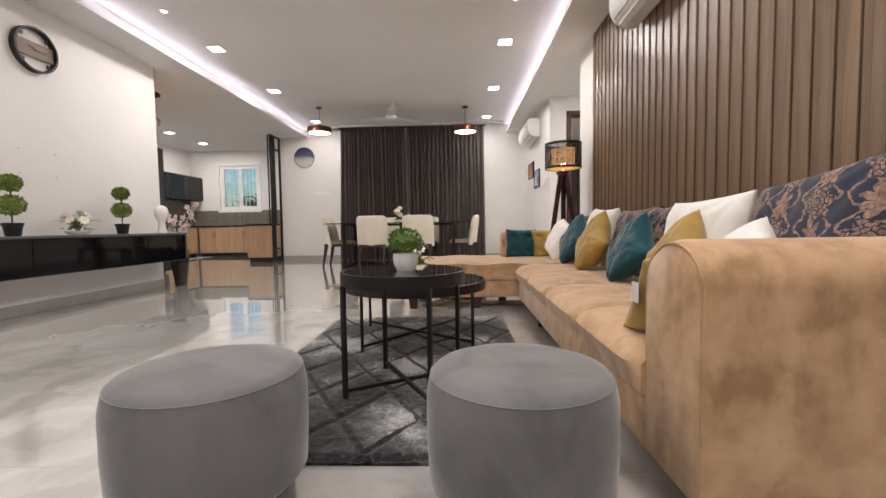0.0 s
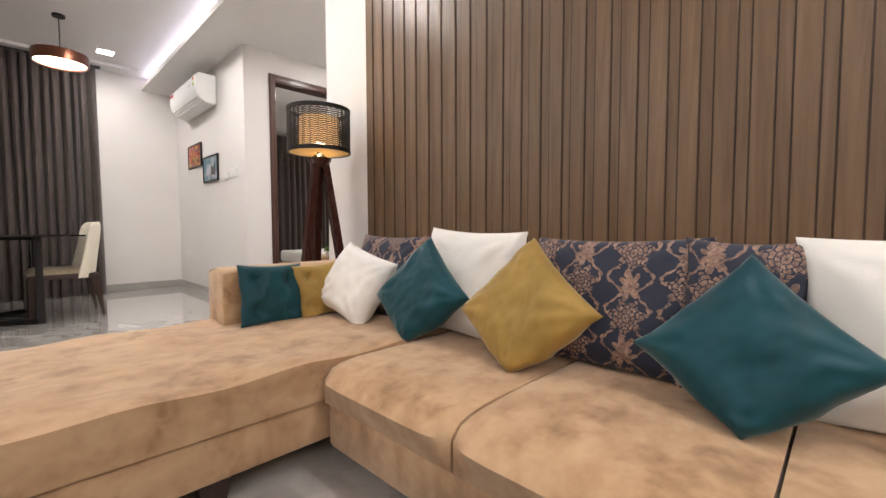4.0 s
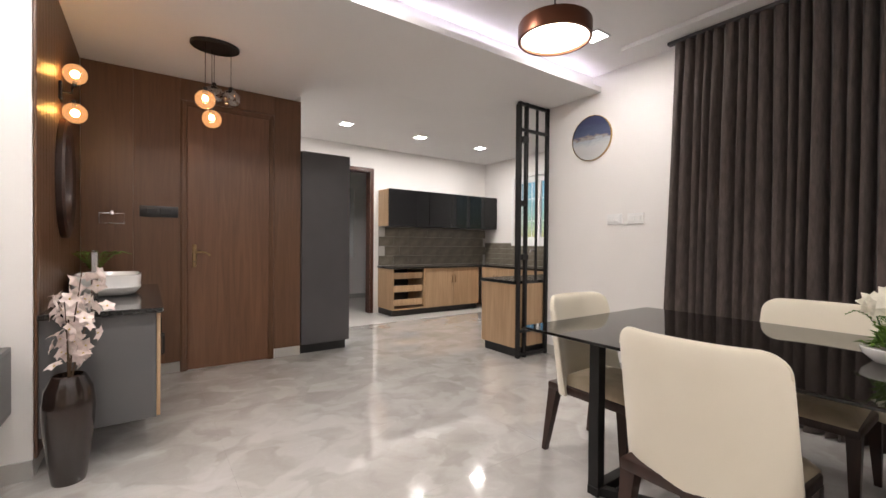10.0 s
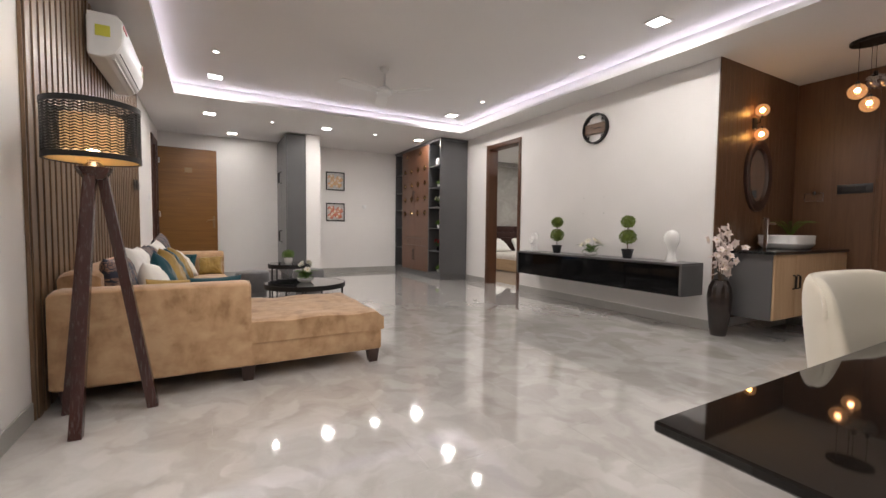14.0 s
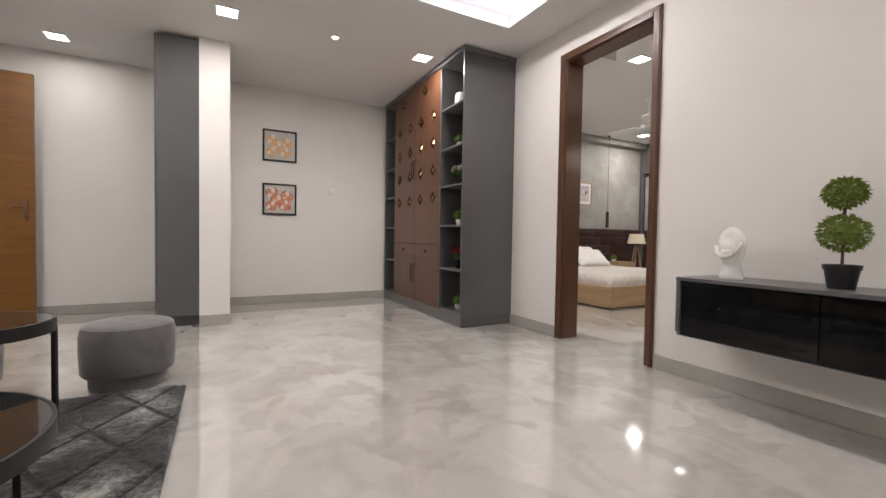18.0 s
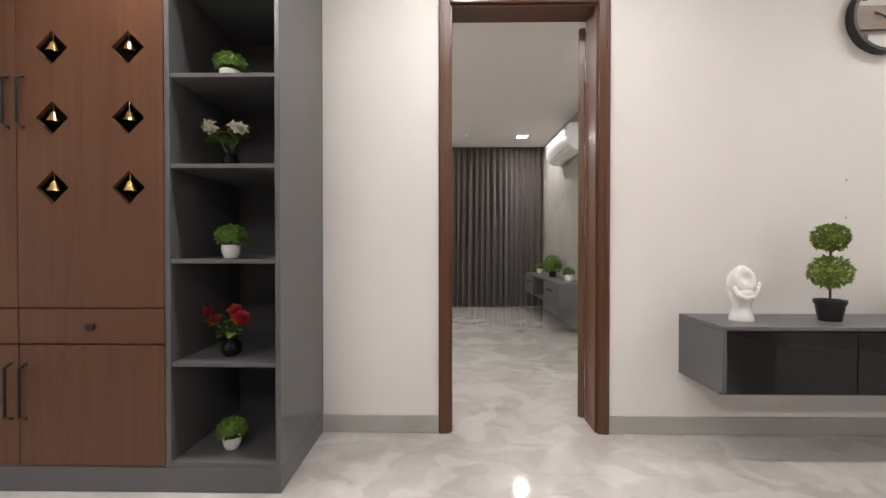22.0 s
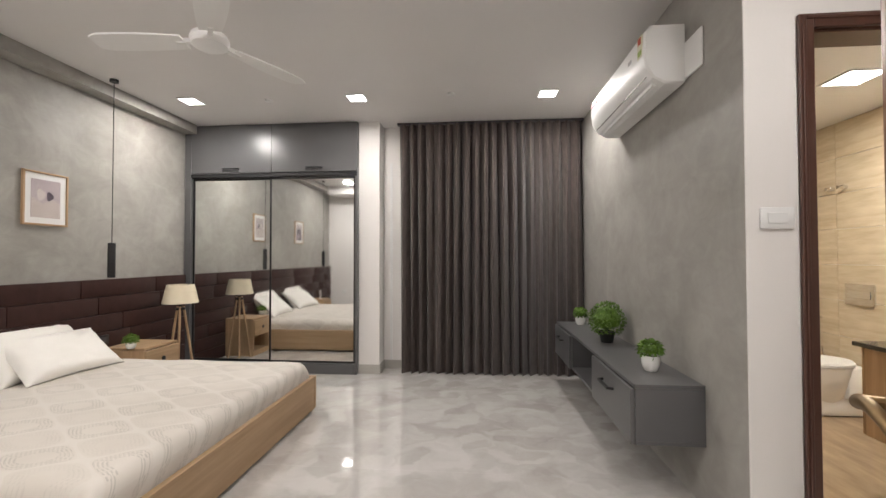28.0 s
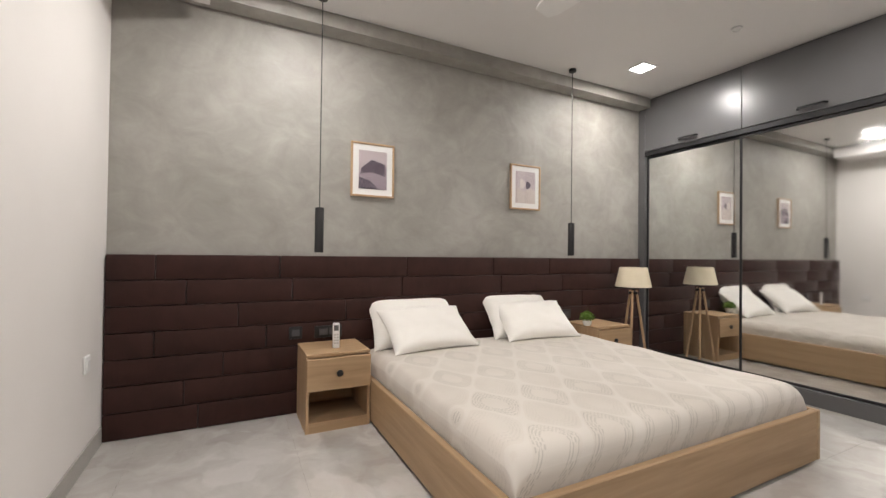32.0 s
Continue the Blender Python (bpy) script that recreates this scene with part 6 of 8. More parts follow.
_cream, _deep = splash("print_cream_petal", [(0.74, 0.60, 0.48), (0.80, 0.72, 0.62)], 16, 4), splash("print_deep_petal", [(0.46, 0.06, 0.03), (0.62, 0.20, 0.10)], 16, 6)


def bouquet(main, dark, seed):
    rng = random.Random(seed)
    out = []
    for cx, cz, r in ((-0.50, 0.40, 0.40), (0.45, 0.20, 0.42), (-0.15, -0.10, 0.44), (0.35, -0.42, 0.40), (-0.55, -0.45, 0.36)):
        out.append((dark, blob(cx, cz, r, 11, rng.uniform(0, 6))))
        for k in range(5):
            out.append(((main, _cream)[k % 2], petal(cx, cz, k * 1.257 + rng.uniform(-0.2, 0.2), r * 1.02, r * 0.85)))
        out.append((M_YELLOW, blob(cx, cz, r * 0.16, 7)))
    return tuple(out)


for _z, _m, _k in ((2.015, _or, _or), (1.335, _ro, _deep)):
    picture(-1.285, -1.928, _z, 0.41, 0.40, 180, M_BLACKM, [_rose], "black-framed print of soft " + ("orange" if _z > 2 else "coral") + " flowers in the foyer", 0.0, 0.022, 0.022, bouquet(_m, _k, 5))


def switch_plate(x, y, z, w, h, rz, rockers, label, mat=None, rock=None):
    t = thing("switch_plate", (x, y, z), rz, label, "switch")
    mat = mat or M_PLASTW
    part("plate", bx(-w / 2, w / 2, -0.010, 0.0, -h / 2, h / 2, 0.004, 2), mat, t)
    for k in range(rockers):
        c = (k - (rockers - 1) / 2) * (w * 0.72 / max(1, rockers))
        part("rocker", bx(c - w * 0.30 / rockers, c + w * 0.30 / rockers, -0.0135, -0.008, -h * 0.26, h * 0.26, 0.002, 1), rock or mat, t)


switch_plate(1.928, 7.14, 1.437, 0.10, 0.09, -90, 1, "white light switch on the dining wall")
switch_plate(1.928, 6.91, 1.455, 0.25, 0.09, -90, 3, "white switch plate on the dining wall")
switch_plate(1.928, 8.64, 0.50, 0.085, 0.085, -90, 1, "white socket low on the dining wall")
for _x in (-2.69, -2.48):
    switch_plate(_x, 9.098, 1.463, 0.155, 0.10, 0, 2, "white switch plate beside the dining curtains")
switch_plate(-1.95, -1.928, 1.475, 0.085, 0.085, 180, 1, "white socket on the foyer wall")
switch_plate(1.912, 1.18, 1.485, 0.13, 0.12, -90, 1, "black switch plate on the slatted panel", M_PLASTB)
switch_plate(1.912, 0.965, 1.50, 0.24, 0.12, -90, 2, "black switch plate on the slatted panel", M_PLASTB)
switch_plate(1.912, 4.25, 0.50, 0.20, 0.10, -90, 2, "black socket plate low on the slatted panel", M_PLASTB)
switch_plate(1.948, -0.55, 1.45, 0.15, 0.10, -90, 2, "white switch plate beside the entrance")


def wall_disc(x, y, z, r, rz, label, deco):
    """Round wall pieces, facing -y."""
    t = thing("wall_clock" if deco == "clock" else "wall_art", (x, y, z), rz, label, "clock" if deco == "clock" else "wall art")
    m = Matrix.Rotation(radians(90), 4, "X")

    def turned(profile, seg=56):
        bm = lathe(B(), profile, seg=seg)
        bm.transform(m)
        return bm
    if deco == "clock":
        part("rim", turned([(r - 0.018, 0.0), (r, 0.0), (r, 0.05), (r - 0.018, 0.05), (r - 0.018, 0.0)]), M_BLACKM, t)
        part("board", bx(-r * 0.86, r * 0.86, -0.028, -0.012, -r * 0.34, r * 0.34, 0.002, 1), wood("clock_board", (0.14, 0.09, 0.06), (0.25, 0.165, 0.11), "x", 2.0), t, "dark wooden board across the dial")
        part("hand", bx(-0.012, r * 0.5, -0.034, -0.031, -0.004, 0.004), M_BLACKM, t)
        part("hand", tube(B(), [(0, -0.036, 0), (-r * 0.32, -0.036, r * 0.12)], 0.003, square=True), M_BLACKM, t)
        for k in range(4):
            a = radians(90 * k + 45)
            part("numeral_bar", bx(r * 0.80 * math.cos(a) - 0.012, r * 0.80 * math.cos(a) + 0.012, -0.03, -0.02, r * 0.80 * math.sin(a) - 0.016, r * 0.80 * math.sin(a) + 0.016), M_BLACKM, t)
    else:
        n = Nodes("ocean_resin")
        sep = n.node("SeparateXYZ", Vector=n.co.outputs["Object"])
        k = n.math("ADD", n.math("MULTIPLY", sep.outputs[2], 2.2), n.math("ADD", n.math("MULTIPLY", n.noise(n.coords((1, 1, 3)), 7, 5, 0.6, 0.8), 0.35), 0.33))
        n.set(Base_Color=n.ramp(k, [(0.30, (0.50, 0.50, 0.50)), (0.47, (0.36, 0.39, 0.43)), (0.52, (0.26, 0.22, 0.20)), (0.57, (0.085, 0.105, 0.18)), (0.85, (0.05, 0.06, 0.12))]), Roughness=0.12, Coat_Weight=0.6)
        part("disc", turned([(0, 0.0), (r, 0.0), (r, 0.014), (r - 0.004, 0.018), (0, 0.018)]), n.m, t)
        part("rim", turned([(r, 0.0), (r + 0.005, 0.0), (r + 0.005, 0.02), (r, 0.02), (r, 0.0)]), M_BRASS, t)


wall_disc(-2.955, 9.098, 2.292, 0.222, 0, "round resin wall art in navy, grey and white", "art")
wall_disc(-3.288, 3.465, 2.327, 0.195, 90, "round black-rimmed clock with a dark wooden bar across it", "clock")

# ---------------------------------------------------------------- floating television unit
def tv_unit():
    t = thing("tv_unit", (-3.289, 3.62, 0.352), 0, "floating grey television unit with gloss black drawers", "tv unit")
    L = 1.262
    part("top_board", bx(0.0, 0.384, -L, L, 0.312, 0.332, 0.002, 1), M_GREYL, t)
    part("bottom_board", bx(0.0, 0.362, -L, L, 0.0, 0.018, 0.001, 1), M_GREYL, t)
    for s in (-1, 1):
        part("side_panel", bx(0.0, 0.378, *sorted((s * L, s * (L - 0.022))), 0.019, 0.311, 0.001, 1), M_GREYL, t)
    part("back_panel", bx(0.0, 0.012, -L + 0.023, L - 0.023, 0.019, 0.311), M_CHAR, t)
    n = 4
    w = (2 * L - 0.048) / n
    for k in range(n):
        y0 = -L + 0.024 + k * w
        part("drawer_front", bx(0.340, 0.372, y0 + 0.002, y0 + w - 0.002, 0.006, 0.306, 0.002, 1), M_GLOSSB, t, "gloss black drawer front")
    return t


tv_unit()
_zt = 0.684
topiary(-3.08, 3.013, _zt, "double-ball green topiary in a black pot on the television unit", 1, 1.2)
topiary(-3.10, 4.124, _zt, "double-ball green topiary in a black pot on the television unit", 2, 1.2)
arrangement(-3.09, 3.59, _zt, "white artificial flowers with a fern in an oval white dish", 8, (0.095, 0.038), 6, 0.19, 0.048, 5, leafn=70, spread=0.12)


def sculpture(x, y, z, rz, label, tall):
    """A smooth white ornament of a resting head, in one plain mesh."""
    bm = B()
    if tall:
        lathe(bm, [(0, 0), (0.060, 0), (0.062, 0.012), (0.048, 0.045), (0.041, 0.09), (0.043, 0.13), (0.058, 0.165), (0.074, 0.205), (0.080, 0.245), (0.074, 0.283), (0.056, 0.312), (0.028, 0.328), (0, 0.332)], seg=36)
        for v in bm.verts:
            v.co.x *= 0.88
    else:
        lathe(bm, [(0, 0), (0.056, 0), (0.059, 0.006), (0.053, 0.03), (0.044, 0.060), (0.042, 0.085), (0.052, 0.115), (0.060, 0.145), (0.050, 0.165), (0.0, 0.17)], seg=30)
        made = bmesh.ops.create_uvsphere(bm, u_segments=28, v_segments=18, radius=1.0)["verts"]
        for v in made:
            c = v.co.copy()
            hollow = 0.026 * math.exp(-((c.y / 0.45) ** 2 + ((c.z - 0.25) / 0.34) ** 2)) if c.x > 0.2 else 0
            rim = (1 - 0.55 * abs(c.z) ** 3)
            q = max(0.02, math.hypot(c.x, c.y))
            v.co = Vector((c.x / q * 0.057 * q ** 0.6 * rim - hollow, c.y / q * 0.061 * q ** 0.6 * (rim + 0.1), 0.196 + c.z * 0.088))
        tube(bm, [(0.030, -0.064, 0.175), (0.046, -0.052, 0.140), (0.058, -0.020, 0.120), (0.058, 0.018, 0.126), (0.050, 0.048, 0.150), (0.036, 0.066, 0.200)], 0.015, 0.009, 10)
        tube(bm, [(0.056, 0.030, 0.135), (0.062, 0.040, 0.160), (0.052, 0.040, 0.182)], 0.011, 0.008, 10)
    ob = part("sculpture", bm, M_CERAM, None, "", 60)
    ob.matrix_basis = pose(x, y, z, 0, 0, rz)
    return tagged(ob, label, "sculpture")


sculpture(-3.075, 2.56, _zt, 0, "white glazed abstract head sculpture on the television unit", False)
sculpture(-3.07, 4.673, _zt, 0, "tall smooth white head sculpture on the television unit", True)
_h = thing("wall_holes", (-3.289, 3.45, 1.33), 0, "four small drilled wall plugs above the television unit", "wall plug")
for _y in (-0.165, 0.165):
    for _z in (-0.105, 0.105):
        part("plug", bx(0.0, 0.004, _y - 0.006, _y + 0.006, _z - 0.006, _z + 0.006, 0.002, 1), M_SKIRT, _h)


# ---------------------------------------------------------------- prayer cabinet with open shelves
def pooja_unit():
    t = thing("display_cabinet", (-3.289, 0, 0), 0, "grey cabinet with brown prayer doors, bells and open shelves", "cabinet")
    D, z1, ys, yn = 0.605, 2.675, -1.84, 0.337
    part("plinth", bx(0.0, D - 0.004, ys, yn, 0.0, 0.112, 0.003, 1), M_GREYL, t)
    part("crown", bx(0.0, D + 0.018, ys, yn + 0.018, z1, z1 + 0.045, 0.003, 1), M_GREYL, t)
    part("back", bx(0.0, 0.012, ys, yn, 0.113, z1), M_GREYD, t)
    for y0, y1 in ((ys, ys + 0.02), (-1.462, -1.442), (-0.160, -0.138), (yn - 0.022, yn)):
        part("side_panel", bx(0.013, D, y0, y1, 0.113, z1 - 0.001, 0.002, 1), M_GREYL, t)
    for y0, y1 in ((ys + 0.021, -1.463), (-0.137, yn - 0.023)):
        for z in (0.114, 0.545, 0.992, 1.402, 1.790, 2.205):
            part("shelf", bx(0.013, D - 0.006, y0, y1, z, z + 0.018, 0.001, 1), M_GREYL, t)
    y0, ym, y1 = -1.440, -0.801, -0.162
    part("prayer_niche", bx(0.2, 0.212, y0, y1, 0.113, z1), M_PLASTB, t)
    for a, b, hs in ((y0, ym - 0.002, 1), (ym + 0.002, y1, -1)):
        # upper door with diamond openings
        door = thing("door", (0, 0, 0))
        door.parent = t
        bm = B()
        dw, zc0, zc1 = b - a, 0.802, z1 - 0.004
        cols = (a + dw * 0.24, a + dw * 0.76)
        rows = (1.318, 1.617, 1.917, 2.217, 2.545)
        r_ = 0.072
        holes = [(c, z) for z in rows for c in cols]
        holes = [(c if z < 2.5 else a + dw * (0.62 if hs > 0 else 0.38), z) for c, z in holes if z < 2.5] + [(a + dw * 0.40, 2.545)]
        # panel cut in upright strips round each diamond
        zs = sorted({zc0, zc1, *[z - r_ for _, z in holes], *[z + r_ for _, z in holes]})
        for za, zb in zip(zs, zs[1:]):
            mine = [(c, z) for c, z in holes if z - r_ <= za + 1e-6 and z + r_ >= zb - 1e-6]
            if not mine:
                box(bm, D - 0.020, D, a, b, za, zb)
                continue
            edges = [a]
            for c, z in sorted(mine):
                edges += [c - r_, c + r_]
            edges.append(b)
            for k in range(0, len(edges), 2):
                box(bm, D - 0.020, D, edges[k], edges[k + 1], za, zb)
            for c, z in mine:
                for sy in (-1, 1):
                    for sz in (-1, 1):
                        tri = [(c + sy * r_, z + sz * r_), (c, z + sz * r_), (c + sy * r_, z)]
                        fr = [bm.verts.new((D, p, q)) for p, q in tri]
                        bk = [bm.verts.new((D - 0.020, p, q)) for p, q in tri]
                        bm.faces.new(fr)
                        bm.faces.new(bk)
                        for i in range(3):
                            bm.faces.new([fr[i], fr[(i + 1) % 3], bk[(i + 1) % 3], bk[i]])
        bmesh.ops.remove_doubles(bm, verts=bm.verts, dist=0.0004)
        part("door_panel", bm, M_POOJA, door, angle=0)
        for c, z in holes:
            bell = lathe(B(), [(0, 0.030), (0.008, 0.028), (0.014, 0.020), (0.018, 0.004), (0.027, -0.010), (0.029, -0.014), (0.022, -0.014), (0, -0.004)], (D - 0.010, c, z), 18)
            tube(bell, [(D - 0.010, c, z + 0.027), (D - 0.010, c, z + r_ * 0.98)], 0.0014, seg=5)
            part("bell", bell, M_BRASS, door, "small brass bell")
        hy = b - 0.030 if hs > 0 else a + 0.030
        part("handle", pull(D, hy, 1.685, 0.22), M_BLACKM, door)
        dr = part("drawer", bx(D - 0.020, D, a, b, 0.645, 0.797, 0.003, 1), M_POOJA, t)
        part("knob", bx(D, D + 0.020, (a + b) / 2 - 0.020, (a + b) / 2 + 0.020, 0.704, 0.736, 0.009, 3), M_DARKLEG, dr)
        low = part("lower_door", bx(D - 0.020, D, a, b, 0.116, 0.640, 0.003, 1), M_POOJA, t)
        part("handle", pull(D, hy, 0.44, 0.24), M_BLACKM, low)
    return t


def pull(x, y, z, h, d=0.03, r=0.006):
    bm = B()
    tube(bm, [(x, y, z - h / 2), (x + d, y, z - h / 2 + 0.015), (x + d, y, z + h / 2 - 0.015), (x, y, z + h / 2)], r, seg=10)
    return bm


def rose_vase(x, y, z, label, seed, petal, r, h):
    """A round glossy vase with four open roses and broad leaves."""
    rng = random.Random(seed)
    t = thing("rose_vase", (x, y, z), 0, label, "vase with roses", "rose vases on the shelves")
    part("vase", lathe(B(), [(0, 0), (r * 0.62, 0), (r * 0.86, h * 0.14), (r, h * 0.42), (r * 0.9, h * 0.70), (r * 0.6, h * 0.92), (r * 0.52, h), (r * 0.44, h), (r * 0.44, h * 0.8), (0, h * 0.78)], seg=32), M_GLOSSB, t)
    tops = [(0.01, -0.095, 0.150, 0.044), (0.035, 0.070, 0.118, 0.046), (-0.02, 0.010, 0.155, 0.040), (0.05, -0.050, 0.110, 0.036)]
    for a, b, c, q in tops:
        top_ = Vector((a, b * 0.9, h + c * 0.78))
        base = Vector((0, b * 0.08, h * 0.8))
        stem = part("stem", tube(B(), [base, base.lerp(top_, 0.5) + Vector((0, 0, 0.012)), top_], 0.0026, seg=6), M_LEAFD, t)
        d = (Vector((0.7, b * 7, 0.8)) + Vector((rng.uniform(-.2, .2), rng.uniform(-.2, .2), 0))).normalized()
        u = d.orthogonal().normalized()
        w = d.cross(u)
        bm = B()
        for ring, (n, rad, up) in enumerate(((6, 1.0, 0.25), (5, 0.74, 0.75), (4, 0.46, 1.5), (3, 0.24, 3.0))):
            for k in range(n):
                e = 2 * math.pi * (k + ring * 0.4) / n + rng.uniform(-0.12, 0.12)
                o = math.cos(e) * u + math.sin(e) * w
                leaf(bm, top_ + d * q * 0.05 * ring, o + d * up, d, q * (0.9 + 0.1 * ring) * (1 if ring < 2 else 0.8), q * 1.05 * rad + 0.008, 0.22)
        part("rose", bm, petal, t, angle=50)
        for k in range(7):
            f = rng.uniform(0.3, 0.95)
            e = rng.uniform(0, 6.28)
            lf = stalk_leaf(base.lerp(top_, f), Vector((math.cos(e) * 0.7 + 0.2, math.sin(e), rng.uniform(-0.2, 0.6))), rng)
            part("leaf", lf, M_LEAF, stem, angle=60)
    return t


def stalk_leaf(p, d, rng):
    """One broad leaf on a short stalk."""
    bm = B()
    d = d.normalized()
    tube(bm, [p, p + d * 0.014], 0.0012, seg=4)
    leaf(bm, p + d * 0.012, d, Vector((0, 0, 1)), rng.uniform(0.040, 0.058), rng.uniform(0.026, 0.034), 0.18)
    return bm


pooja_unit()
_sx, _sy = -2.82, 0.055
bush("potted_plant", _sx, _sy, 0.132, 0.040, 0.055, 0.060, "small green artificial bush in a white pot on the cabinet shelf", seed=31, leaves=220, group="shelf plants")
rose_vase(_sx, _sy, 0.563, "red artificial roses in a round black glass vase on the shelf", 32, M_PETALR, 0.046, 0.078)
bush("potted_plant", _sx, _sy, 1.010, 0.042, 0.062, 0.066, "small green artificial bush in a white pot on the cabinet shelf", seed=33, leaves=240, group="shelf plants")
rose_vase(_sx, _sy, 1.420, "white artificial roses in a dark glass vase on the shelf", 34, M_PETALW, 0.038, 0.070)
bush("potted_plant", _sx, _sy, 1.808, 0.046, 0.060, 0.070, "small green artificial bush in a white pot on the cabinet shelf", seed=35, leaves=240, flat=0.7, group="shelf plants")
_o = part("white_jar", lathe(B(), [(0, 0), (0.06, 0), (0.068, 0.02), (0.072, 0.08), (0.066, 0.135), (0.05, 0.15), (0, 0.152)], seg=28), M_CERAM, None)
_o.location = (_sx, _sy, 2.223)
tagged(_o, "plain white ceramic jar on the upper cabinet shelf", "jar")


# ---------------------------------------------------------------- foyer shoe cabinet
def tall_cabinet():
    t = thing("shoe_cabinet", (-0.439, -1.35, 0), 0, "tall grey laminate cabinet beside the foyer pillar", "cabinet")
    part("carcass", bx(0.0, 0.33, -0.575, 0.575, 0.10, 2.70, 0.003, 1), M_GREYL, t)
    part("plinth", bx(0.0, 0.29, -0.575, 0.53, 0.0, 0.099), M_CHAR, t)
    for z0, z1 in ((0.112, 1.395), (1.400, 2.69)):
        for y0, y1 in ((-0.572, -0.002), (0.002, 0.572)):
            d = part("door", bx(0.332, 0.352, y0, y1, z0, z1, 0.002, 1), M_GREYL, t)
            hz = 0.82 if z0 < 1 else 1.95
            part("handle", pull(0.352, y0 + 0.05 if y0 > -0.1 else y1 - 0.05, hz, 0.22, 0.045, 0.009), M_BLACKM, d)
    return t


tall_cabinet()


# ---------------------------------------------------------------- wash area
def vanity():
    t = thing("wash_counter", (-4.93, 4.976, 0.19), 0, "floating wash counter with a black granite top and oak doors", "vanity")
    part("carcass", bx(0.0, 1.62, 0.0, 0.50, 0.0, 0.612, 0.002, 1), M_GREYL, t, "grey laminate carcass")
    part("worktop", bx(-0.001, 1.65, 0.0, 0.535, 0.613, 0.640, 0.003, 1), M_GRANITE, t)
    for k in range(4):
        d = part("door", bx(0.01 + k * 0.402, 0.01 + k * 0.402 + 0.398, 0.501, 0.520, 0.006, 0.606, 0.002, 1), M_OAK, t)
        hx = 0.01 + k * 0.402 + (0.36 if k % 2 == 0 else 0.04)
        bm = B()
        tube(bm, [(hx, 0.52, 0.28), (hx, 0.545, 0.29), (hx, 0.545, 0.40), (hx, 0.52, 0.41)], 0.007, square=True)
        part("handle", bm, M_BLACKM, d)
    return t


vanity()
_b = thing("wash_basin", (-4.26, 5.20, 0.830), 0, "white ceramic counter-top basin with a faceted rim", "basin")
_bm = B()
for _k, (_w, _d, _z) in enumerate(((0.205, 0.15, 0.0), (0.235, 0.17, 0.012), (0.262, 0.195, 0.045), (0.270, 0.20, 0.060), (0.262, 0.195, 0.075), (0.270, 0.20, 0.145), (0.254, 0.186, 0.145), (0.240, 0.172, 0.075), (0.10, 0.07, 0.03))):
    _ring = [_bm.verts.new((_w * math.copysign(abs(math.cos(2 * math.pi * i / 40)) ** 0.5, math.cos(2 * math.pi * i / 40)), _d * math.copysign(abs(math.sin(2 * math.pi * i / 40)) ** 0.5, math.sin(2 * math.pi * i / 40)), _z)) for i in range(40)]
    if _k == 0:
        _bm.faces.new(_ring)
    else:
        for i in range(40):
            _bm.faces.new([_last[i], _last[(i + 1) % 40], _ring[(i + 1) % 40], _ring[i]])
    _last = _ring
_bm.faces.new(_last)
part("bowl", _bm, M_CERAM, _b, angle=40)
_t = thing("tap", (-3.93, 5.15, 0.830), 0, "tall square chrome basin tap", "tap")
part("column", bx(-0.018, 0.018, -0.018, 0.018, 0.0, 0.31, 0.004, 1), M_CHROME, _t)
part("spout", bx(-0.17, 0.0, -0.015, 0.015, 0.255, 0.278, 0.004, 1), M_CHROME, _t)
part("lever", bx(-0.02, 0.075, -0.010, 0.010, 0.312, 0.322, 0.003, 1), M_CHROME, _t)


def fern(x, y, z, label, seed):
    rng = random.Random(seed)
    t = thing("fern", (x, y, z), 0, label, "potted plant")
    part("pot", bx(-0.065, 0.065, -0.05, 0.05, 0.0, 0.145, 0.006, 2), M_CERAM, t)
    st, lf = B(), B()
    for k in range(16):
        a, ln = 2 * math.pi * k / 16 + rng.uniform(-0.2, 0.2), rng.uniform(0.20, 0.31)
        pts = [Vector((math.cos(a) * ln * s, math.sin(a) * ln * s, 0.13 + 0.17 * math.sin(s * 2.1))) for s in (0, 0.25, 0.5, 0.75, 1)]
        tube(st, pts, 0.0016, 0.0008, 4)
        for s in range(1, 14):
            f = s / 14 * 4
            i = min(3, int(f))
            d = (pts[i + 1] - pts[i]).normalized()
            for sg in (-1, 1):
                leaf(lf, pts[i].lerp(pts[i + 1], f - i), d.cross(Vector((0, 0, 1))) * sg + d * 0.6, Vector((0, 0, 1)), 0.040 * (1.1 - s / 16), 0.010)
    part("stems", st, M_LEAF, t)
    part("fronds", lf, M_LEAF, t, angle=0)


fern(-4.60, 5.10, 0.830, "small green fern in a white pot on the wash counter", 3)
# oval mirror and globe wall lamps on the side panel
_m = thing("oval_mirror", (-4.06, 4.977, 1.617), 0, "oval mirror in a thick dark wooden rim", "mirror")
_rot = Matrix.Rotation(radians(-90), 4, "X") @ Matrix.Diagonal((0.27, 0.39, 1, 1))
_bm = lathe(B(), [(0.70, 0.0), (1.0, 0.0), (1.0, 0.03), (0.93, 0.042), (0.74, 0.03), (0.70, 0.012), (0.70, 0.0)], seg=64)
_bm.transform(_rot)
part("rim", _bm, M_DARKLEG, _m)
_bm = lathe(B(), [(0, 0.004), (0.70, 0.004), (0.70, 0.010), (0, 0.010)], seg=48)
_bm.transform(_rot)
part("glass", _bm, M_MIRROR, _m, "mirror glass")


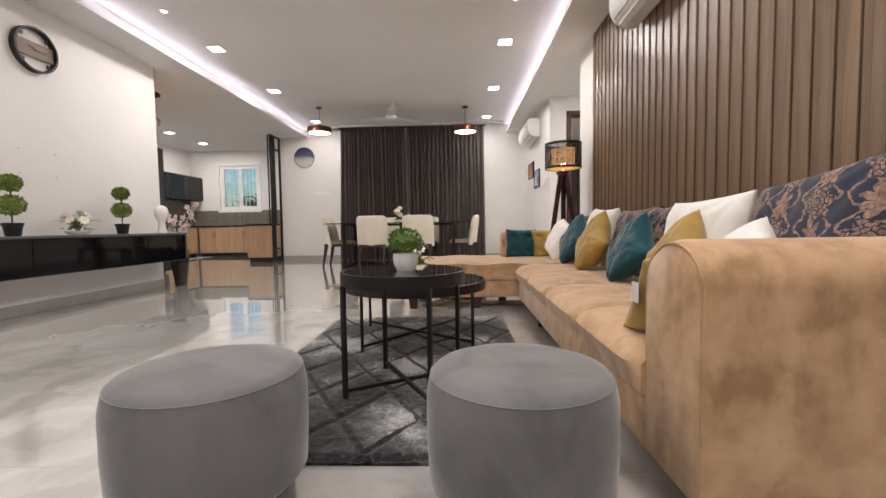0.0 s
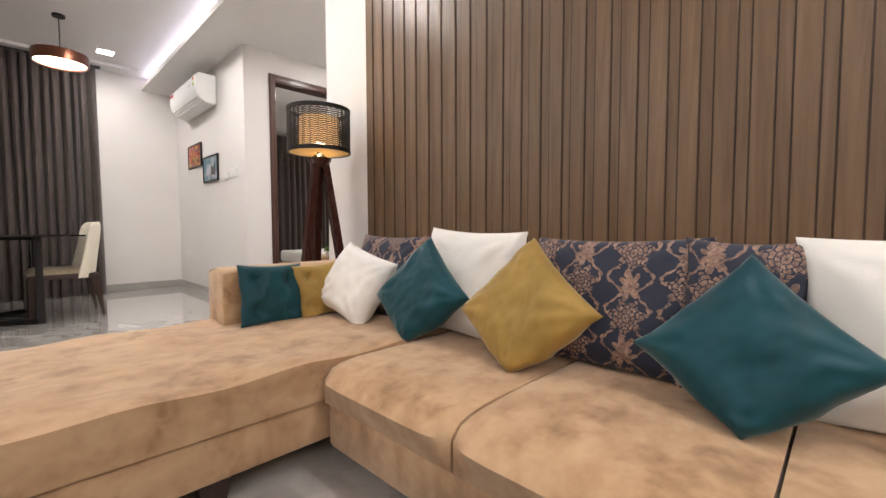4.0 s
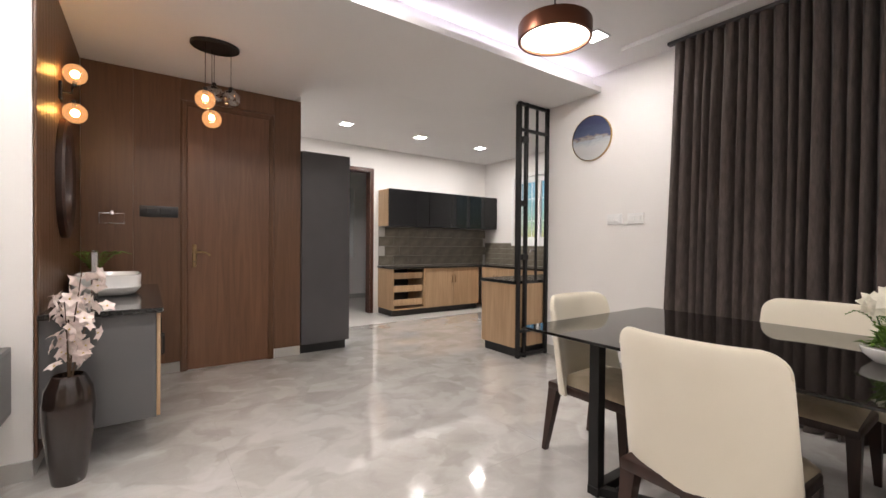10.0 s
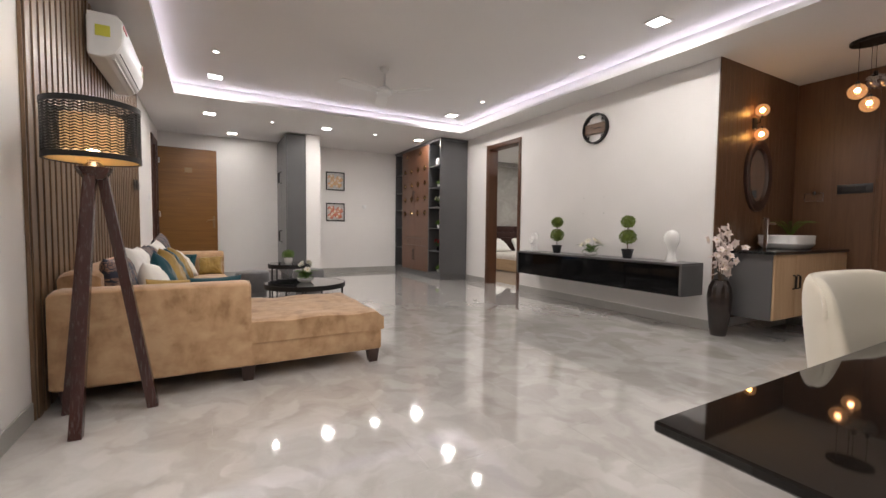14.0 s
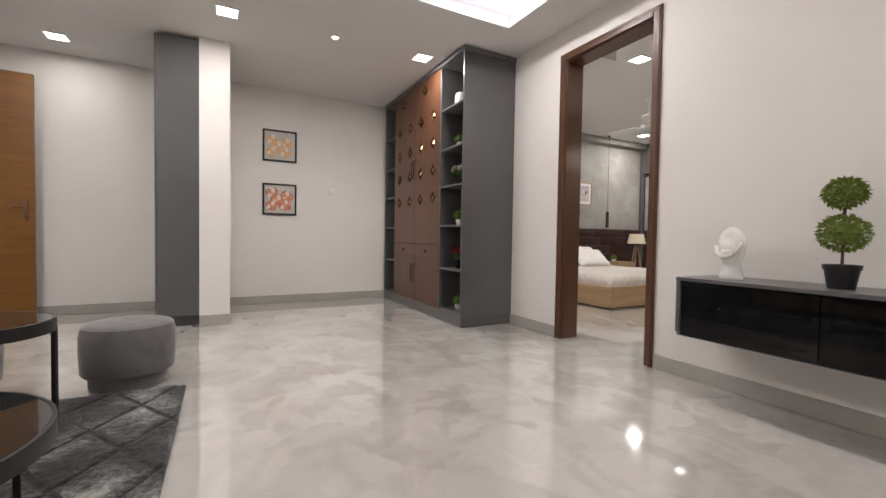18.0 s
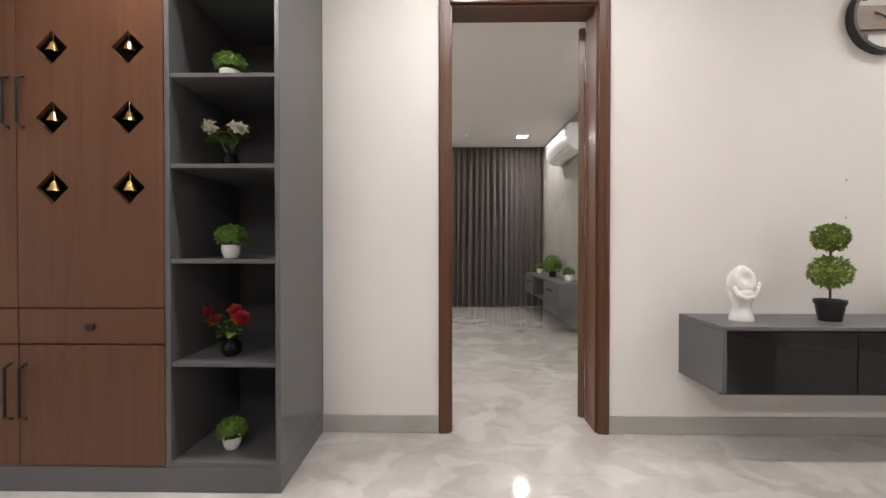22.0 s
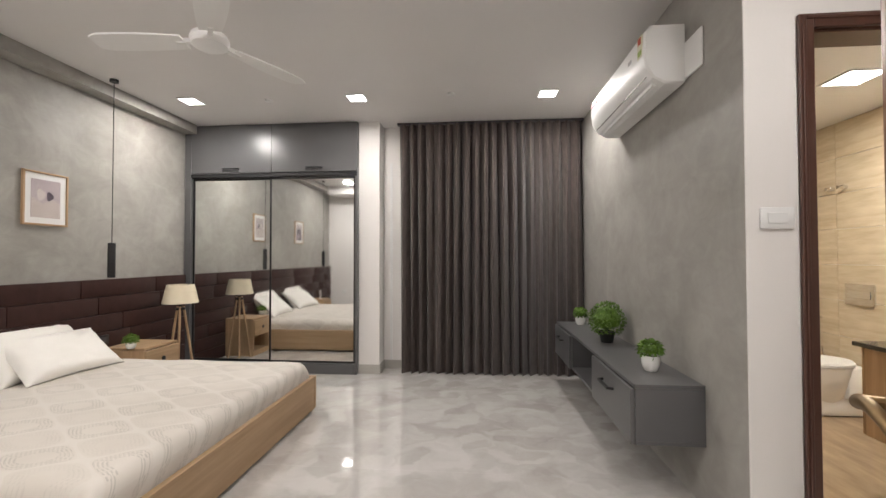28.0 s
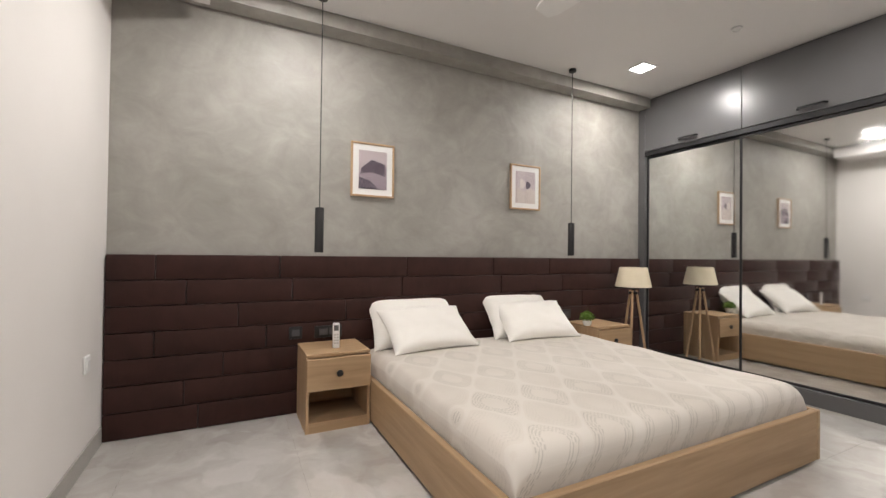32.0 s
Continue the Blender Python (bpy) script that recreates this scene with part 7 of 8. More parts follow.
def amber_globe(name):
    m = bpy.data.materials.new(name)
    m.use_nodes = True
    nt = m.node_tree
    tr, gl, mx = (nt.nodes.new(k) for k in ("ShaderNodeBsdfTransparent", "ShaderNodeBsdfGlossy", "ShaderNodeMixShader"))
    tr.inputs["Color"].default_value = (1.0, 0.80, 0.55, 1) if "amber" in name else (0.80, 0.78, 0.78, 1)
    gl.inputs["Roughness"].default_value = 0.03
    mx.inputs[0].default_value = 0.09 if "amber" in name else 0.24
    nt.links.new(tr.outputs[0], mx.inputs[1])
    nt.links.new(gl.outputs[0], mx.inputs[2])
    if "amber" in name:
        # added emission imitates the glow of the bulb in the amber glass
        em, ad = nt.nodes.new("ShaderNodeEmission"), nt.nodes.new("ShaderNodeAddShader")
        em.inputs["Color"].default_value, em.inputs["Strength"].default_value = (1.0, 0.50, 0.22, 1), 0.30
        nt.links.new(mx.outputs[0], ad.inputs[0])
        nt.links.new(em.outputs[0], ad.inputs[1])
        mx = ad
    nt.links.new(mx.outputs[0], nt.nodes["Material Output"].inputs[0])
    return m


M_AMBER, M_SMOKE = amber_globe("amber_glass"), amber_globe("smoke_glass")


def globe(bm, c, r):
    made = bmesh.ops.create_uvsphere(bm, u_segments=24, v_segments=16, radius=r)["verts"]
    bmesh.ops.translate(bm, verts=made, vec=c)
    return bm


_w = thing("wall_lamp", (-3.955, 4.977, 2.16), 0, "twin amber glass globe wall lamp, lit", "wall lamp")
part("backplate", bx(-0.04, 0.04, 0.0, 0.018, -0.06, 0.06, 0.006, 2), M_BLACKM, _w)
part("arm", tube(B(), [(0, 0.012, 0), (0, 0.06, 0), (0, 0.062, 0.04)], 0.008), M_BLACKM, _w)
for _z in (-0.125, 0.125):
    g = part("globe", globe(B(), (0, 0.075, _z), 0.064), M_AMBER, _w, angle=180)
    g.visible_shadow = False
    part("bulb", globe(B(), (0, 0.075, _z), 0.025), M_BULB, _w, angle=180)
    part("socket", tube(B(), [(0, 0.07, _z * 0.35), (0, 0.075, _z * 0.62)], 0.013), M_BLACKM, _w)
_p = thing("pendant_cluster", (-4.04, 5.86, 2.73), 0, "four glass globe pendants on a black plate, two lit", "pendant lamp")
_bm = lathe(B(), [(0, 0), (1, 0), (1, -0.022), (0.95, -0.028), (0, -0.028)], seg=40)
_bm.transform(Matrix.Diagonal((0.13, 0.17, 1, 1)))
part("canopy", _bm, M_BLACKM, _p)
for _x, _y, _z, _lit in ((0.08, -0.075, -0.455, 1), (0.0, 0.11, -0.39, 0), (-0.02, -0.02, -0.565, 1), (-0.06, 0.0, -0.36, 0)):
    part("cable", tube(B(), [(_x, _y, -0.02), (_x, _y, _z + 0.09)], 0.0022, seg=5), M_BLACKM, _p)
    part("socket", lathe(B(), [(0, _z + 0.095), (0.014, _z + 0.09), (0.020, _z + 0.06), (0.020, _z + 0.045), (0, _z + 0.045)], (_x, _y, 0), 16), M_BLACKM, _p)
    g = part("globe", globe(B(), (_x, _y, _z), 0.068), M_AMBER if _lit else M_SMOKE, _p, angle=180)
    g.visible_shadow = False
    part("bulb", globe(B(), (_x, _y, _z + 0.012), 0.021), M_WARM2 if _lit else M_SMOKE, _p, angle=180)
_r = thing("towel_ring", (-4.935, 5.185, 1.44), 0, "chrome towel ring on the brown panelling", "towel ring")
part("mount", bx(0.0, 0.035, -0.012, 0.012, -0.005, 0.035, 0.004, 1), M_CHROME, _r)
_bm = B()
tube(_bm, [(0.03, -0.085, 0.01), (0.03, -0.085, -0.075), (0.03, 0.085, -0.075), (0.03, 0.085, 0.01), (0.03, -0.085, 0.01)], 0.004, seg=6)
part("ring", _bm, M_CHROME, _r)
switch_plate(-4.935, 5.52, 1.482, 0.29, 0.10, 90, 2, "black switch plate on the brown panelling", M_PLASTB)


def tall_vase(x, y):
    t = thing("floor_vase", (x, y, 0), 20, "tall dark vase of pale blossom branches on the floor", "vase")
    part("vase", lathe(B(), [(0, 0), (0.066, 0), (0.070, 0.015), (0.084, 0.12), (0.102, 0.28), (0.106, 0.38), (0.096, 0.47), (0.068, 0.535), (0.058, 0.54), (0.056, 0.51), (0, 0.49)], seg=36), two_tone("mottled_vase_glaze", (0.008, 0.006, 0.006), (0.030, 0.015, 0.010), 7.0, 0.22, 90, 0.0, coat=0.4, vary=0.5), t)
    rng = random.Random(9)
    st = B()
    for k in range(5):
        a, ln = rng.uniform(0, 6.28), rng.uniform(0.34, 0.58)
        tip = Vector((math.cos(a) * 0.17, math.sin(a) * 0.17, 0.50 + ln))
        pts = [Vector((0, 0, 0.45)), Vector((tip.x * 0.35, tip.y * 0.35, 0.5 + ln * 0.5)), tip]
        tube(st, pts, 0.005, 0.002, 5)
        for s in range(13):
            f = 0.30 + 0.7 * s / 12
            p = pts[1].lerp(pts[2], (f - 0.5) * 2) if f > 0.5 else pts[0].lerp(pts[1], f * 2)
            p = p + Vector((rng.uniform(-.06, .06), rng.uniform(-.06, .06), rng.uniform(-.03, .03)))
            d = Vector((rng.uniform(-1, 1), rng.uniform(-1, 1), rng.uniform(-0.3, 0.9))).normalized()
            pe = B()
            flower(pe, p, d, 0.046, 5, rng)
            flower(pe, p + d * 0.004, d, 0.028, 5, rng)
            bloom = part("blossom", pe, M_PETALP, t, angle=0)
            part("heart", lathe(B(), [(0, -0.004), (0.006, 0), (0, 0.008)], p + d * 0.006, 6), M_YELLOW, bloom)
    part("branches", st, M_TWIG, t)


tall_vase(-3.17, 5.11)


# ---------------------------------------------------------------- kitchen
_g = thing("tall_unit", (-4.948, 6.79, 0), 0, "tall charcoal laminate kitchen unit", "cabinet")
part("body", bx(-0.60, 0.0, 0.0, 0.545, 0.10, 2.205, 0.003, 1), M_CHAR, _g)
part("front", bx(0.001, 0.020, 0.001, 0.548, 0.102, 2.205, 0.002, 1), M_CHAR, _g)
part("plinth", bx(-0.60, -0.03, 0.0, 0.52, 0.0, 0.099), M_PLASTB, _g)


def base_unit(at, rz, w, kind, label):
    """A kitchen base unit: back at y 0, front towards -y."""
    t = thing("base_cabinet", at, rz, label, "kitchen cabinet", "kitchen base cabinets")
    D = 0.56
    part("plinth", bx(0.0, w, -D + 0.05, -0.02, 0.0, 0.10), M_PLASTB, t)
    if kind == "drawers":
        for x0, x1 in ((0.0, 0.018), (w - 0.018, w)):
            part("side_panel", bx(x0, x1, -D, 0.0, 0.101, 0.785, 0.001, 1), M_OAK, t)
        part("back", bx(0.018, w - 0.018, -0.02, 0.0, 0.101, 0.785), M_CHAR, t)
        part("bottom", bx(0.018, w - 0.018, -D, -0.02, 0.101, 0.118), M_OAK, t)
        for z in (0.17, 0.40, 0.62):
            d = part("drawer", bx(0.03, w - 0.03, -D + 0.03, -D + 0.045, z, z + 0.105, 0.002, 1), M_OAK, t)
            part("drawer_base", bx(0.03, w - 0.03, -D + 0.046, -0.05, z, z + 0.012), M_OAKX, d)
    else:
        part("carcass", bx(0.0, w, -D, 0.0, 0.101, 0.785, 0.001, 1), M_OAK, t)
        n = 2 if w > 0.65 else 1
        for k in range(n):
            d = part("door", bx(k * w / n + 0.002, (k + 1) * w / n - 0.002, -D - 0.019, -D - 0.001, 0.103, 0.783, 0.002, 1), M_OAK, t)
            hx = (k + 1) * w / n - 0.035 if k == 0 else k * w / n + 0.035
            bm = B()
            tube(bm, [(hx, -D - 0.019, 0.52), (hx, -D - 0.043, 0.53), (hx, -D - 0.043, 0.64), (hx, -D - 0.019, 0.65)], 0.006, square=True)
            part("handle", bm, M_BRONZE, d)
    return t


base_unit((-6.998, 8.735, 0), 90, 0.62, "drawers", "oak kitchen unit with open pull-out drawers")
base_unit((-6.998, 9.357, 0), 90, 1.20, "doors", "oak two-door kitchen base cabinet")
for _x, _w in ((-6.41, 0.80), (-5.608, 0.80), (-4.806, 0.66)):
    base_unit((_x, 11.198, 0), 0, _w, "doors", "oak kitchen base cabinet under the window")
_t = thing("kitchen_worktop", (0, 0, 0), 0, "black granite kitchen worktop", "worktop")
part("slab", bx(-6.998, -6.40, 8.72, 11.198, 0.787, 0.822, 0.004, 1), M_GRANITE, _t)
part("slab", bx(-6.398, -3.525, 10.60, 11.198, 0.787, 0.822, 0.004, 1), M_GRANITE, _t)
_i = thing("peninsula_cabinet", (-4.10, 8.64, 0), 0, "oak kitchen peninsula with a black granite top", "kitchen cabinet")
part("plinth", bx(0.03, 0.52, 0.03, 1.93, 0.0, 0.10), M_PLASTB, _i)
part("end_panel", bx(0.0, 0.545, 0.0, 0.020, 0.101, 0.785, 0.002, 1), M_OAK, _i)
for k in range(3):
    part("side_panel", bx(0.0, 0.545, 0.022 + k * 0.64, 0.658 + k * 0.64, 0.101, 0.785, 0.002, 1), M_OAK, _i)
part("worktop", bx(-0.02, 0.545, -0.02, 1.955, 0.787, 0.822, 0.004, 1), M_GRANITE, _i)
# wall cupboards
_u = thing("wall_cupboard", (-6.998, 8.735, 1.512), 0, "gloss black kitchen wall cupboards with an oak end", "kitchen cabinet")
part("end_panel", bx(0.0, 0.37, 0.0, 0.02, 0.0, 0.628, 0.001, 1), M_OAK, _u)
part("carcass", bx(0.0, 0.37, 0.021, 2.44, 0.0, 0.628, 0.001, 1), M_CHAR, _u)
for k in range(3):
    part("door", bx(0.371, 0.39, 0.003 + k * 0.815, 0.815 + k * 0.815, 0.0, 0.628, 0.002, 1), M_GLOSSB, _u, "gloss black glass door")
# splashback of stone tiles
_s = thing("splashback", (0, 0, 0), 0, "grey stone tile splashback", "splashback", kind="structure")
part("ground", bx(-6.999, -6.992, 8.735, 11.19, 0.823, 1.508), M_GROUT, _s)
part("ground", bx(-6.99, -3.53, 11.193, 11.199, 0.823, 1.25), M_GROUT, _s)
_t1 = mesh_of("stone_tile", bx(0, 0.008, 0, 0.296, 0, 0.167, 0.002, 1), M_STONE)
_t2 = mesh_of("stone_tile", bx(0, 0.296, 0, 0.008, 0, 0.100, 0.002, 1), M_STONE)
for i in range(8):
    for j in range(4):
        piece("stone_tile", _t1, _s, (-6.993, 8.74 + i * 0.3 + (0.12 if j % 2 else 0.0), 0.826 + j * 0.170))
for i in range(11):
    for j in range(4):
        piece("stone_tile", _t2, _s, (-6.97 + i * 0.3, 11.186, 0.826 + j * 0.103))
# sink tap
_t = thing("kitchen_tap", (-5.45, 11.05, 0.822), 0, "tall chrome kitchen tap", "tap")
_bm = B()
tube(_bm, [(0, 0, 0), (0, 0, 0.22), (0, -0.05, 0.29), (0, -0.13, 0.29), (0, -0.16, 0.24)], 0.011)
part("spout", _bm, M_CHROME, _t)


def window_unit(name, axis, face0, face1, s0, s1, z0, z1, label, leaves=2, bars=9):
    root = tagged(new(name), label, "window", kind="structure")
    lo, hi = min(face0, face1), max(face0, face1)

    def put(nm, a0, a1, b0, b1, c0, c1, parent, mat=M_PLASTW, r=0.003):
        bm = bx(a0, a1, b0, b1, c0, c1, r, 1) if axis == "x" else bx(b0, b1, a0, a1, c0, c1, r, 1)
        return part(nm, bm, mat, parent)
    mid = (lo + hi) / 2
    f = 0.055
    put("window_frame", mid - 0.03, mid + 0.03, s0, s1, z1 - f, z1, root)
    put("window_frame", mid - 0.03, mid + 0.03, s0, s1, z0, z0 + f, root)
    for b0, b1 in ((s0, s0 + f), (s1 - f, s1)):
        put("window_frame", mid - 0.03, mid + 0.03, b0, b1, z0 + f, z1 - f, root)
    w = (s1 - s0 - 2 * f) / leaves
    for k in range(leaves):
        a, b = s0 + f + k * w, s0 + f + (k + 1) * w
        sash = put("sash", mid - 0.02, mid + 0.02, a, a + 0.05, z0 + f, z1 - f, root)
        put("sash_stile", mid - 0.02, mid + 0.02, b - 0.05, b, z0 + f, z1 - f, sash)
        put("sash_rail", mid - 0.02, mid + 0.02, a + 0.05, b - 0.05, z0 + f, z0 + f + 0.05, sash)
        put("sash_rail", mid - 0.02, mid + 0.02, a + 0.05, b - 0.05, z1 - f - 0.05, z1 - f, sash)
        p = put("pane", mid - 0.003, mid + 0.003, a + 0.05, b - 0.05, z0 + f + 0.05, z1 - f - 0.05, sash, M_GLASS, 0)
        p.visible_shadow = False
    for k in range(bars):
        b = s0 + f + (k + 0.5) * (s1 - s0 - 2 * f) / bars
        put("bar", mid + 0.045, mid + 0.057, b - 0.006, b + 0.006, z0, z1, root)
    for c in (z0 + (z1 - z0) * 0.33, z0 + (z1 - z0) * 0.67):
        put("bar", mid + 0.058, mid + 0.066, s0, s1, c - 0.008, c + 0.008, root)
    return root


window_unit("window_1", "y", 11.2, 11.35, -6.14, -5.03, 1.25, 2.48, "white sliding kitchen window with bars, dusk outside")
_n = Nodes("dusk_haze")
_n.set(Base_Color=(0.02, 0.03, 0.05), Roughness=1.0, Emission_Color=_n.ramp(_n.noise(_n.coords(), 1.3, 5, 0.7), [(0.38, (0.030, 0.048, 0.075)), (0.62, (0.070, 0.112, 0.175))]), Emission_Strength=1.0)
_n2 = Nodes("evening_sky_glow")
_n2.set(Base_Color=(0.02, 0.03, 0.05), Roughness=1.0, Emission_Color=_n2.ramp(_n2.noise(_n2.coords(), 0.6, 3), [(0.3, (0.060, 0.135, 0.30)), (0.7, (0.085, 0.175, 0.37))]), Emission_Strength=1.0)
structure("backdrop_south", bx(1.2, 9.0, -5.05, -5.0, -0.2, 5.6), _n2.m, "blue evening light beyond the entrance", "backdrop")
structure("backdrop", bx(-11.6, -11.55, 5.6, 11.4, -0.2, 5.2), _n.m, "dim blue dusk beyond the utility window", "backdrop")
window_unit("window_2", "x", -9.15, -9.0, 8.15, 9.15, 0.9, 2.42, "white barred utility window, dusk outside")
_b = B()
box(_b, -6.20, -4.97, 11.182, 11.199, 2.48, 2.54)
box(_b, -6.20, -6.14, 11.182, 11.199, 1.19, 2.48)
box(_b, -5.03, -4.97, 11.182, 11.199, 1.19, 2.48)
box(_b, -6.14, -5.03, 11.182, 11.199, 1.19, 1.25)
structure("window_trim", _b, M_PLASTW, "white raised surround of the kitchen window", "trim")


# ---------------------------------------------------------------- black steel screen at the kitchen
_s = thing("steel_screen", (-3.52, 8.63, 0), 0, "floor-to-ceiling black steel screen between dining and kitchen", "screen")
for y in (0.0, 0.10, 0.43):
    part("post", bx(-0.02, 0.02, y, y + 0.035, 0.0, 2.728, 0.003, 1), M_BLACKM, _s)
for x, y in ((-0.08, 0.05), (-0.08, 0.36)):
    part("post", bx(x - 0.012, x + 0.012, y, y + 0.024, 0.0, 2.728, 0.002, 1), M_BLACKM, _s)
for z in (0.02, 0.27, 2.42, 2.69):
    part("rail", bx(-0.018, 0.018, 0.035, 0.43, z, z + 0.032, 0.003, 1), M_BLACKM, _s)
for z, y in ((1.05, 0.05), (1.62, 0.03), (2.30, 0.04)):
    part("block", bx(-0.03, 0.03, y, y + 0.09, z, z + 0.06, 0.004, 1), M_BLACKM, _s)

# ---------------------------------------------------------------- bedroom: wardrobe with mirrors
def wardrobe():
    t = thing("wardrobe", (-8.02, -0.76, 0), 0, "grey wardrobe with sliding mirror doors and a loft cupboard", "wardrobe")
    y0, y1 = -0.985, 1.003
    part("carcass", bx(-0.60, -0.06, y0, y1, 0.0, 2.755), M_GREYL, t)
    part("side_panel", bx(-0.06, 0.012, y0, y0 + 0.075, 0.0, 2.755, 0.002, 1), M_GREYL, t)
    part("side_panel", bx(-0.06, 0.012, y1 - 0.022, y1, 0.0, 2.21, 0.002, 1), M_GREYL, t)
    part("plinth", bx(-0.06, 0.010, y0 + 0.076, y1 - 0.023, 0.0, 0.115, 0.002, 1), M_GREYL, t)
    part("rail", bx(-0.06, 0.020, y0 + 0.076, y1 - 0.001, 2.16, 2.205, 0.003, 1), M_PLASTB, t)
    ym = -0.02 + 0.05
    for a, b, x in ((y0 + 0.078, ym, -0.030), (ym - 0.02, y1 - 0.024, -0.008)):
        d = part("mirror_door", bx(x - 0.014, x - 0.004, a, b, 0.118, 2.158), M_PLASTB, t, "black framed sliding door")
        part("mirror", bx(x - 0.003, x + 0.001, a + 0.018, b - 0.018, 0.140, 2.135), M_MIRROR, d, "mirror glass")
        for s0, s1 in ((a, a + 0.018), (b - 0.018, b)):
            part("stile", bx(x - 0.004, x + 0.008, s0, s1, 0.118, 2.158, 0.002, 1), M_PLASTB, d)
        for z0, z1 in ((0.118, 0.140), (2.135, 2.158)):
            part("door_rail", bx(x - 0.004, x + 0.008, a + 0.018, b - 0.018, z0, z1, 0.002, 1), M_PLASTB, d)
    for a, b in ((y0 + 0.076, 0.028), (0.032, y1)):
        d = part("loft_door", bx(-0.058, 0.012, a, b, 2.212, 2.752, 0.003, 1), M_GREYL, t)
        c = (a + b) / 2
        bm = B()
        tube(bm, [(0.012, c - 0.09, 2.255), (0.04, c - 0.08, 2.255), (0.04, c + 0.08, 2.255), (0.012, c + 0.09, 2.255)], 0.007, square=True)
        part("handle", bm, M_PLASTB, d)


wardrobe()
curtain("bedroom_curtain", 0.68, 2.665, -8.15, 0.006, 2.735, "floor-length dark taupe pleated curtains, drawn closed, in the bedroom", 10, "y", 0.062, 5, front=1)
structure("recess_frame", bx(-8.298, -8.29, 0.55, 0.575, 0.10, 2.35), M_PLASTW, "thin white frame edge beside the curtain", "trim")


# ---------------------------------------------------------------- bedroom: headboard wall
def headboard():
    t = thing("headboard", (0, -1.749, 0), 0, "wall-wide dark oxblood padded headboard of staggered blocks", "headboard")
    part("backing", bx(-7.99, -3.474, 0.0, 0.012, 0.0, 1.075), M_HEAD, t)
    rows = 7
    h = 1.08 / rows
    rng = random.Random(4)
    for r in range(rows):
        cuts = [-3.474]
        cuts.append((-3.95, -3.872, -4.085, -3.715, -4.166, -3.876, -3.715)[r])
        while cuts[-1] > -7.5:
            cuts.append(cuts[-1] - rng.choice((0.62, 0.70, 0.80, 0.92)))
        cuts = [c for c in cuts if c > -7.75] + [-7.99]
        for a, b in zip(cuts, cuts[1:]):
            part("padded_block", bx(b + 0.0015, a - 0.0015, 0.013, 0.046, r * h + 0.0015, (r + 1) * h - 0.0015, 0.008, 2), M_HEAD, t)


headboard()


